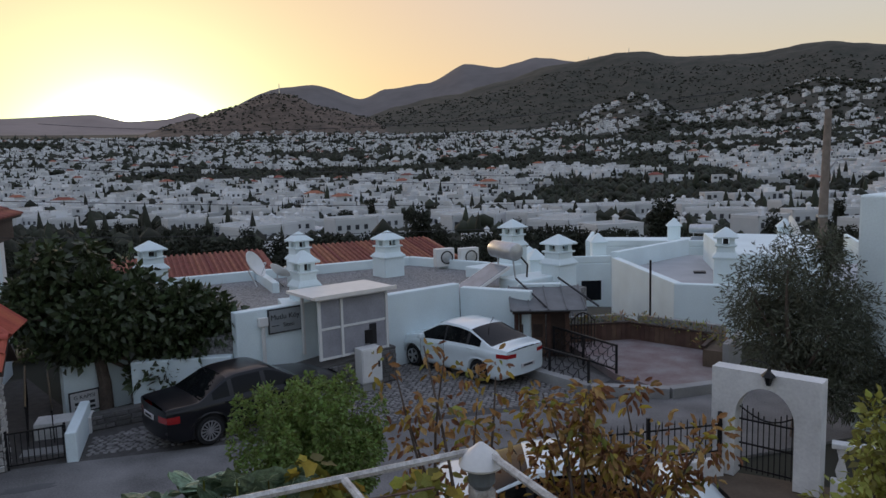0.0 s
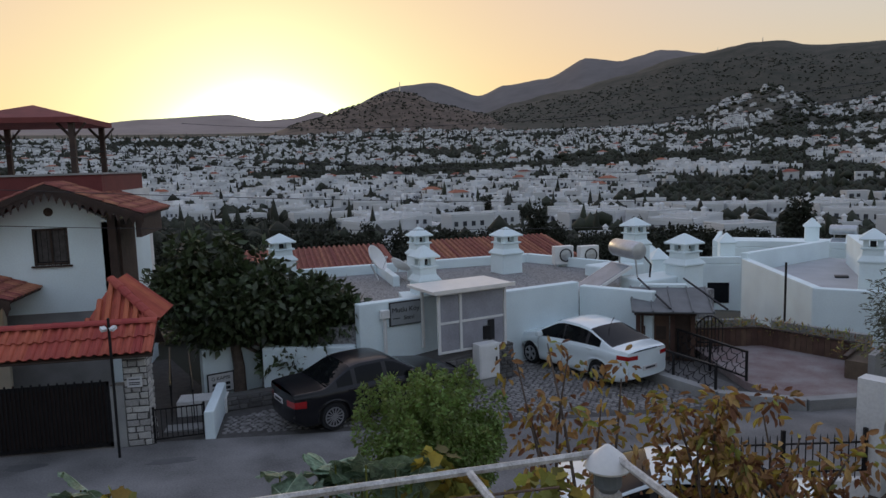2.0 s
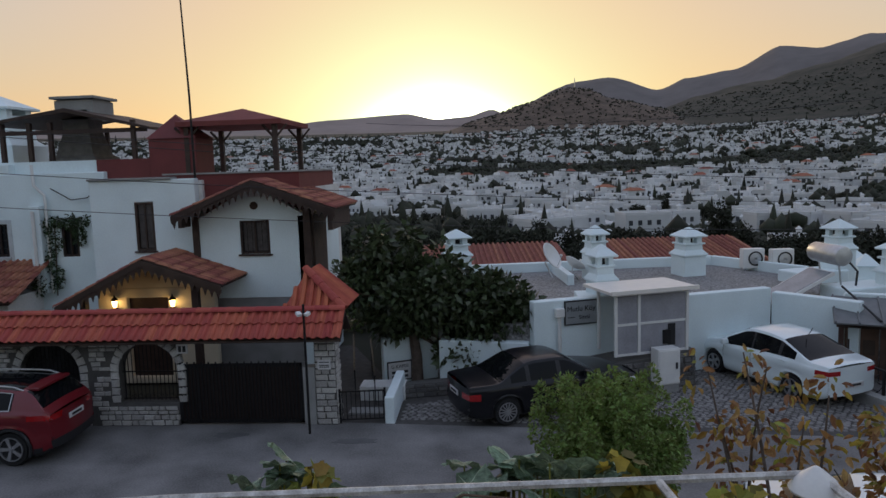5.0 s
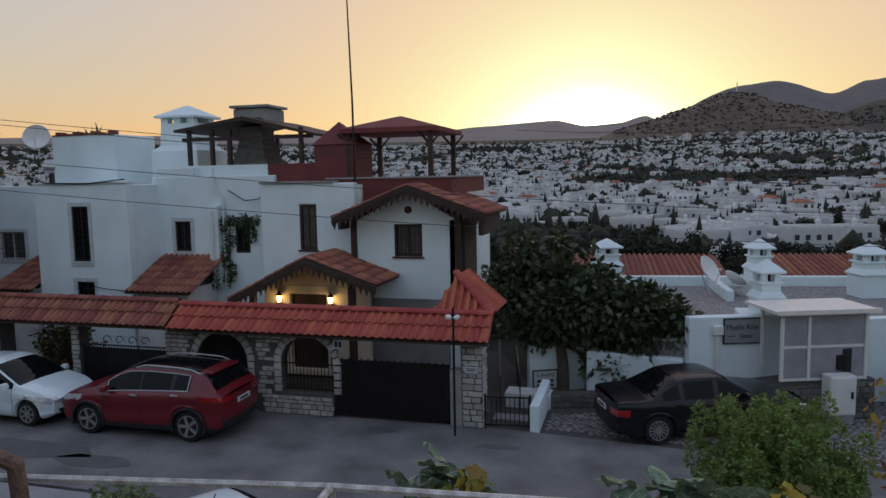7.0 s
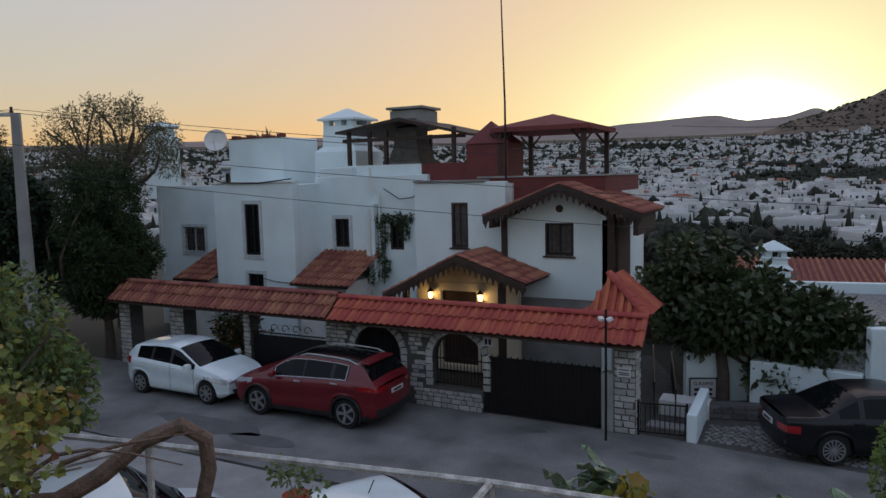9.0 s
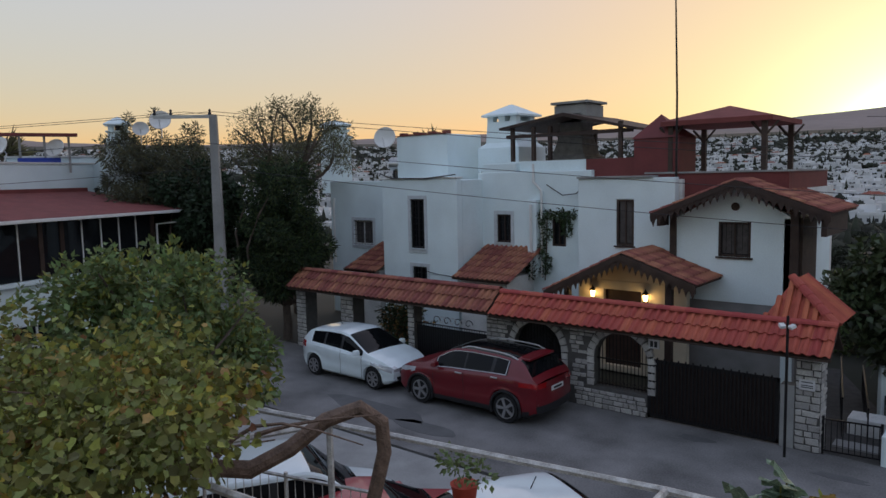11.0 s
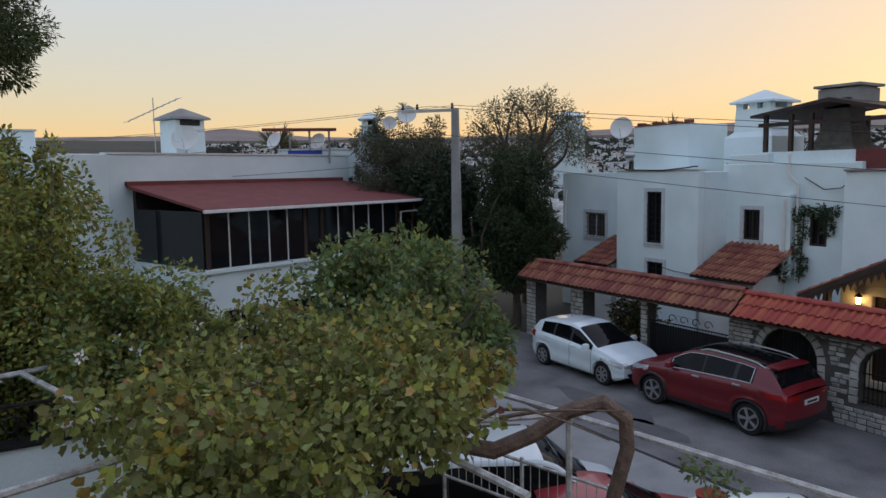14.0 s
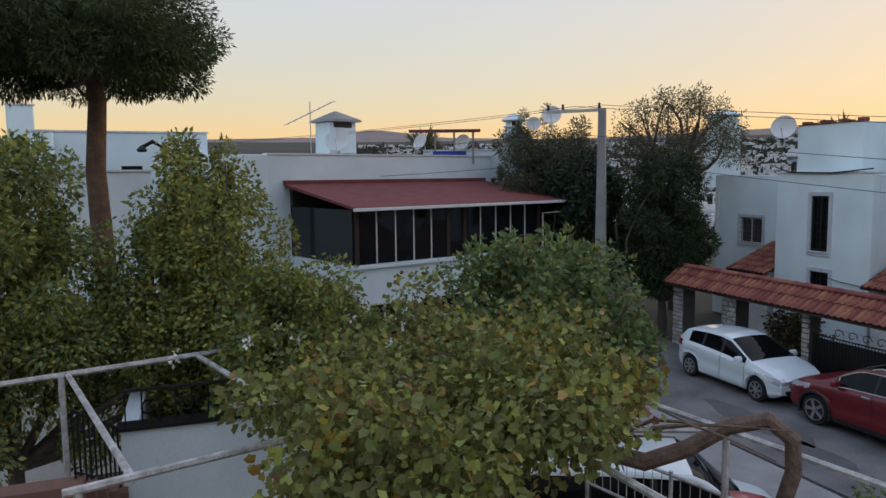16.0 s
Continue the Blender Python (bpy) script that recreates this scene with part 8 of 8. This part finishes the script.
part("pot", Geo().lathe([(0.1, 2.45), (0.14, 2.68), (0.15, 2.7), (0.12, 2.7)], 16), TERRACOTTA, pt, smooth=True)
sp, wy = clumps([(-0.05, 0, 2.85), (-0.25, 0.05, 2.9), (0.2, 0, 2.86)], [(0.2, 0.15, 0.14)] * 3, [60] * 3, 0.2)
leaves("plant", sp, wy, RNG.uniform(0.05, 0.1, len(sp)), "oval", [LEAF_TREE], None, pt)
rk = thing("wire_fence", "white wire mesh fence beside the parked cars", "fence", m=turned(-7.2, 5.6, 0, 15))
for z in (1.75, 2.3):
    part("rail", Geo().tube([(-1.3, 0, z), (1.2, 0, z)], 0.022, 5), STEEL_WHITE, rk)
for i in range(20):
    part("wire", Geo().tube([(-1.3 + i * 0.13, 0, 1.75), (-1.3 + i * 0.13, 0, 2.3)], 0.006, 4), STEEL_WHITE, rk)
for x in (-1.3, 0, 1.2):
    part("post", Geo().tube([(x, 0, 0), (x, 0, 2.35)], 0.025, 5), STEEL_WHITE, rk)
# planter plants and blossoms
tp = thing("planter_plants", "low dry plants and grasses in the planters", "plants")
cs = [(11.2 + 0.3 * i, 19.9 - 0.06 * i, 0.75) for i in range(6)] + [(13.2 + 0.2 * i, 19.2 - 0.36 * i, 0.75) for i in range(6)] + [(13.4, 16.6, 0.7), (13.9, 16.4, 0.9), (13.6, 15.9, 0.8), (14.2, 15.6, 1.0)]
sp, wy = clumps(cs, [(0.3, 0.25, 0.2)] * len(cs), [60] * len(cs), 0.1)
leaves("foliage", sp, wy + np.array((0, 0, 0.8)), RNG.uniform(0.08, 0.2, len(sp)), "long", [LEAF_BUSH, LEAF_DRY, LEAF_OLIVE], (0.4, 0.3, 0.3), tp)
bm_ = thing("blossoms", "small white blossoms on the garden bushes", "flowers")
cs = [(-10.0 + RNG.uniform(-1, 0.6), 1.4 + RNG.uniform(-1.2, 1.2), 3.75 + RNG.uniform(-0.3, 0.2)) for _ in range(14)]
sp, wy = clumps(cs, [(0.06, 0.06, 0.05)] * len(cs), [10] * len(cs), 0.1)
leaves("petals", sp, wy, RNG.uniform(0.05, 0.08, len(sp)), "oval", [PETAL], None, bm_)


# ---- tiles, stones and paving: pieces on shared meshes ----
def cover(roof, x0, x1, tile_mesh, ridge_mesh, y_e, z_e, y_r, z_r, y_b, tiles):
    run = math.hypot(y_r - y_e, z_r - z_e)
    ang = math.degrees(math.atan2(z_r - z_e, y_r - y_e))
    cols, rows = round((x1 - x0) / 0.2), 2
    w = (x1 - x0) / cols
    for i in range(cols):
        for j in range(rows):
            piece("tile", tile_mesh, roof, Matrix.Translation((x0 + i * w, y_e + (y_r - y_e) * j / rows, z_e + (z_r - z_e) * j / rows + 0.004)) @ pose(0, 0, 0, ang - 2 + RNG.normal() * 0.6, 0, RNG.normal() * 0.7) @ Matrix.Diagonal((w / 0.2, run / rows / 0.39, 1, 1)))
    g = Geo()
    g.at = Matrix.Translation((x0, y_b, z_e)) @ pose(0, 0, 0, 0, 0, 180) @ Matrix.Translation((-(x1 - x0), 0, 0))
    for i in range(cols):
        g.tube([(i * w + 0.1, 0, 0.0), (i * w + 0.1, y_b - y_r, z_r - z_e)], 0.06, 6)
    tagged(part("rear_tiles", g, tiles, roof), kind="stuff")
    k = round((x1 - x0) / 0.34)
    for i in range(k):
        piece("ridge_tile", ridge_mesh, roof, Matrix.Translation((x0 + i * (x1 - x0) / k, y_r, z_r - 0.01)) @ pose(0, 0, 0, RNG.normal() * 1.5, 0, 0))


cover(coping_red, -11.62, -3.36, tile_red, ridge_red, 15.74, 2.13, 16.42, 2.66, 17.05, TILE_RED)
cover(coping_old, -20.25, -11.66, tile_old, ridge_old, 15.74, 2.17, 16.42, 2.72, 17.05, TILE_BROWN)


def stone_meshes(material, n, name="stone"):
    """Rough blocks of unit size with chipped corners, facing -y."""
    out = []
    for _ in range(n):
        g = Geo()
        j = lambda: RNG.uniform(-0.06, 0.06)
        f = [(-0.5 + j(), 0, -0.5 + j()), (0.5 + j(), 0, -0.5 + j()), (0.5 + j(), 0, 0.5 + j()), (-0.5 + j(), 0, 0.5 + j())]
        inner = [(x * 0.82, -1 + RNG.uniform(-0.3, 0.3), z * 0.78) for x, _, z in f]
        g.add(f + inner + [(x, 0.6, z) for x, _, z in f], [(4, 5, 6, 7), (0, 1, 5, 4), (1, 2, 6, 5), (2, 3, 7, 6), (3, 0, 4, 7), (8, 9, 1, 0), (9, 10, 2, 1), (10, 11, 3, 2), (11, 8, 0, 3)])
        out.append(mesh_of(g, material, name))
    return out


def lay_stones(parent, meshes, m, length, z0, z1, free, course=0.135, avg=0.27, depth=0.03):
    """Courses of stones on a wall's face; free(u, z) says where wall is."""
    z = z0
    while z < z1 - 0.05:
        h = course * RNG.uniform(0.8, 1.2)
        h = min(h, z1 - z)
        u = -RNG.uniform(0, 0.1)
        while u < length:
            w = avg * RNG.uniform(0.6, 1.35)
            a, b = max(u, 0), min(u + w, length)
            if b - a > 0.05 and all(free(p, q) for p in (a + 0.01, (a + b) / 2, b - 0.01) for q in (z + 0.01, z + h - 0.01)):
                piece("stone", meshes[int(RNG.integers(len(meshes)))], parent, m @ Matrix.Translation(((a + b) / 2, 0, z + h / 2)) @ Matrix.Diagonal((b - a - 0.018, depth * RNG.uniform(0.7, 1.3), h - 0.018, 1)))
            u += w
        z += h


def wall_free(u, z):
    for c, half, spring, rise, sill in ARCHES:
        d = abs((u - 12.0) - c)
        if d < half + 0.2:
            if sill < z <= spring and d < half + 0.19:
                return False
            if z > spring and (d / (half + 0.2)) ** 2 + ((z - spring) / (rise + 0.2)) ** 2 < 1:
                return False
    return True


pale = stone_meshes(STONE, 7)
lay_stones(stone_wall, pale, turned(-12.0, WALL_Y + 0.03, 0), 4.7, 0.0, 2.14, wall_free, 0.118, 0.235, 0.036)
for x0, x1 in ((-4.08, -3.6), (-14.98, -14.72), (-18.0, -17.4), (-20.3, -19.8)):
    lay_stones(stone_wall, pale, turned(x0, WALL_Y + 0.03, 0), x1 - x0, 0.0, 2.12, lambda u, z: True)
lay_stones(stone_wall, pale, turned(-3.6, WALL_Y + 0.03, 0, 90), 0.42, 0.0, 2.12, lambda u, z: True)
for c, half, spring, rise, sill in ARCHES:
    n = 13
    for i in range(n):
        t = math.pi * (i + 0.5) / n
        x, z = c - (half + 0.1) * math.cos(t), spring + (rise + 0.1) * math.sin(t)
        piece("stone", pale[i % 7], stone_wall, Matrix.Translation((x, WALL_Y + 0.03, z)) @ pose(0, 0, 0, 0, math.degrees(math.pi / 2 - t) * -1, 0) @ Matrix.Diagonal((0.165, 0.035, 0.2, 1)))
    k = int((spring - sill) / 0.16)
    for s in (-1, 1):
        for i in range(k):
            piece("stone", pale[i % 7], stone_wall, Matrix.Translation((c + s * (half + 0.1), WALL_Y + 0.03, sill + (i + 0.5) * (spring - sill) / k)) @ Matrix.Diagonal((0.19, 0.035, (spring - sill) / k - 0.018, 1)))
grey = stone_meshes(STONE_DARK, 5)
lay_stones(base_wall, grey, turned(0.3, -1.08, 0), 3.7, 0.0, 0.9, lambda u, z: z < 0.62 + 0.31 * u / 3.7, 0.12, 0.26)
lay_stones(base_wall, grey, turned(4.0, -1.08, 0, 90), 1.0, 0.0, 0.92, lambda u, z: True, 0.12, 0.24)

lay_stones(bank, grey, turned(0, 0, 0), 2.6, 0.0, 0.33, lambda u, z: True, 0.11, 0.26)

# paving of the court: nearest stones as pieces, the rest joined
sett = []
for _ in range(6):
    g = Geo()
    o = [(math.cos(t) * RNG.uniform(0.44, 0.55) * (1.1 if i % 2 else 0.95), math.sin(t) * RNG.uniform(0.44, 0.55)) for i, t in enumerate(np.linspace(0.3, 6.58, 7)[:-1])]
    g.add([(x, y, 0) for x, y in o] + [(x * 0.86, y * 0.86, 1) for x, y in o], [tuple(range(6, 12))] + [(i, (i + 1) % 6, 6 + (i + 1) % 6, 6 + i) for i in range(6)])
    sett.append(g)
sett_mesh = [mesh_of(g, COBBLE, "stone") for g in sett]
pave = bpy.data.objects["pavement"]
rest = Geo()
count = 0


def inside(x, y):
    if x < -2.2 or y < 15.2 + (10.4 - x) * 0.097 + 0.1:
        return False
    u, v = (x - 1.04) * 0.946 + (y - 18.66) * 0.323, -(x - 1.04) * 0.323 + (y - 18.66) * 0.946
    return v < (-1.15 if 0.2 < u < 4.1 else -0.02) and x < 9.6 - (y - 15.5) * 0.33


for i in range(90):
    for j in range(52):
        x, y = -2.3 + i * 0.155 + 0.07 * (j % 2) + RNG.normal() * 0.012, 15.3 + j * 0.125 + RNG.normal() * 0.012
        if not inside(x, y):
            continue
        k = int(RNG.integers(6))
        m = Matrix.Translation((x, y, -0.014)) @ pose(0, 0, 0, 0, 0, RNG.uniform(0, 360)) @ Matrix.Diagonal((0.155 * RNG.uniform(0.8, 1.1), 0.125 * RNG.uniform(0.85, 1.1), 0.016 * RNG.uniform(0.6, 1.3), 1))
        if 3.5 < x < 7.5 and 16.2 < y < 17.6 and count < 260:
            count += 1
            piece("stone", sett_mesh[k], pave, m)
        else:
            rest.at = m
            rest.add(sett[k].v, sett[k].f)
joined = part("paving_rest", rest, COBBLE, pave, "grey paving stones")
tagged(joined, kind="stuff")
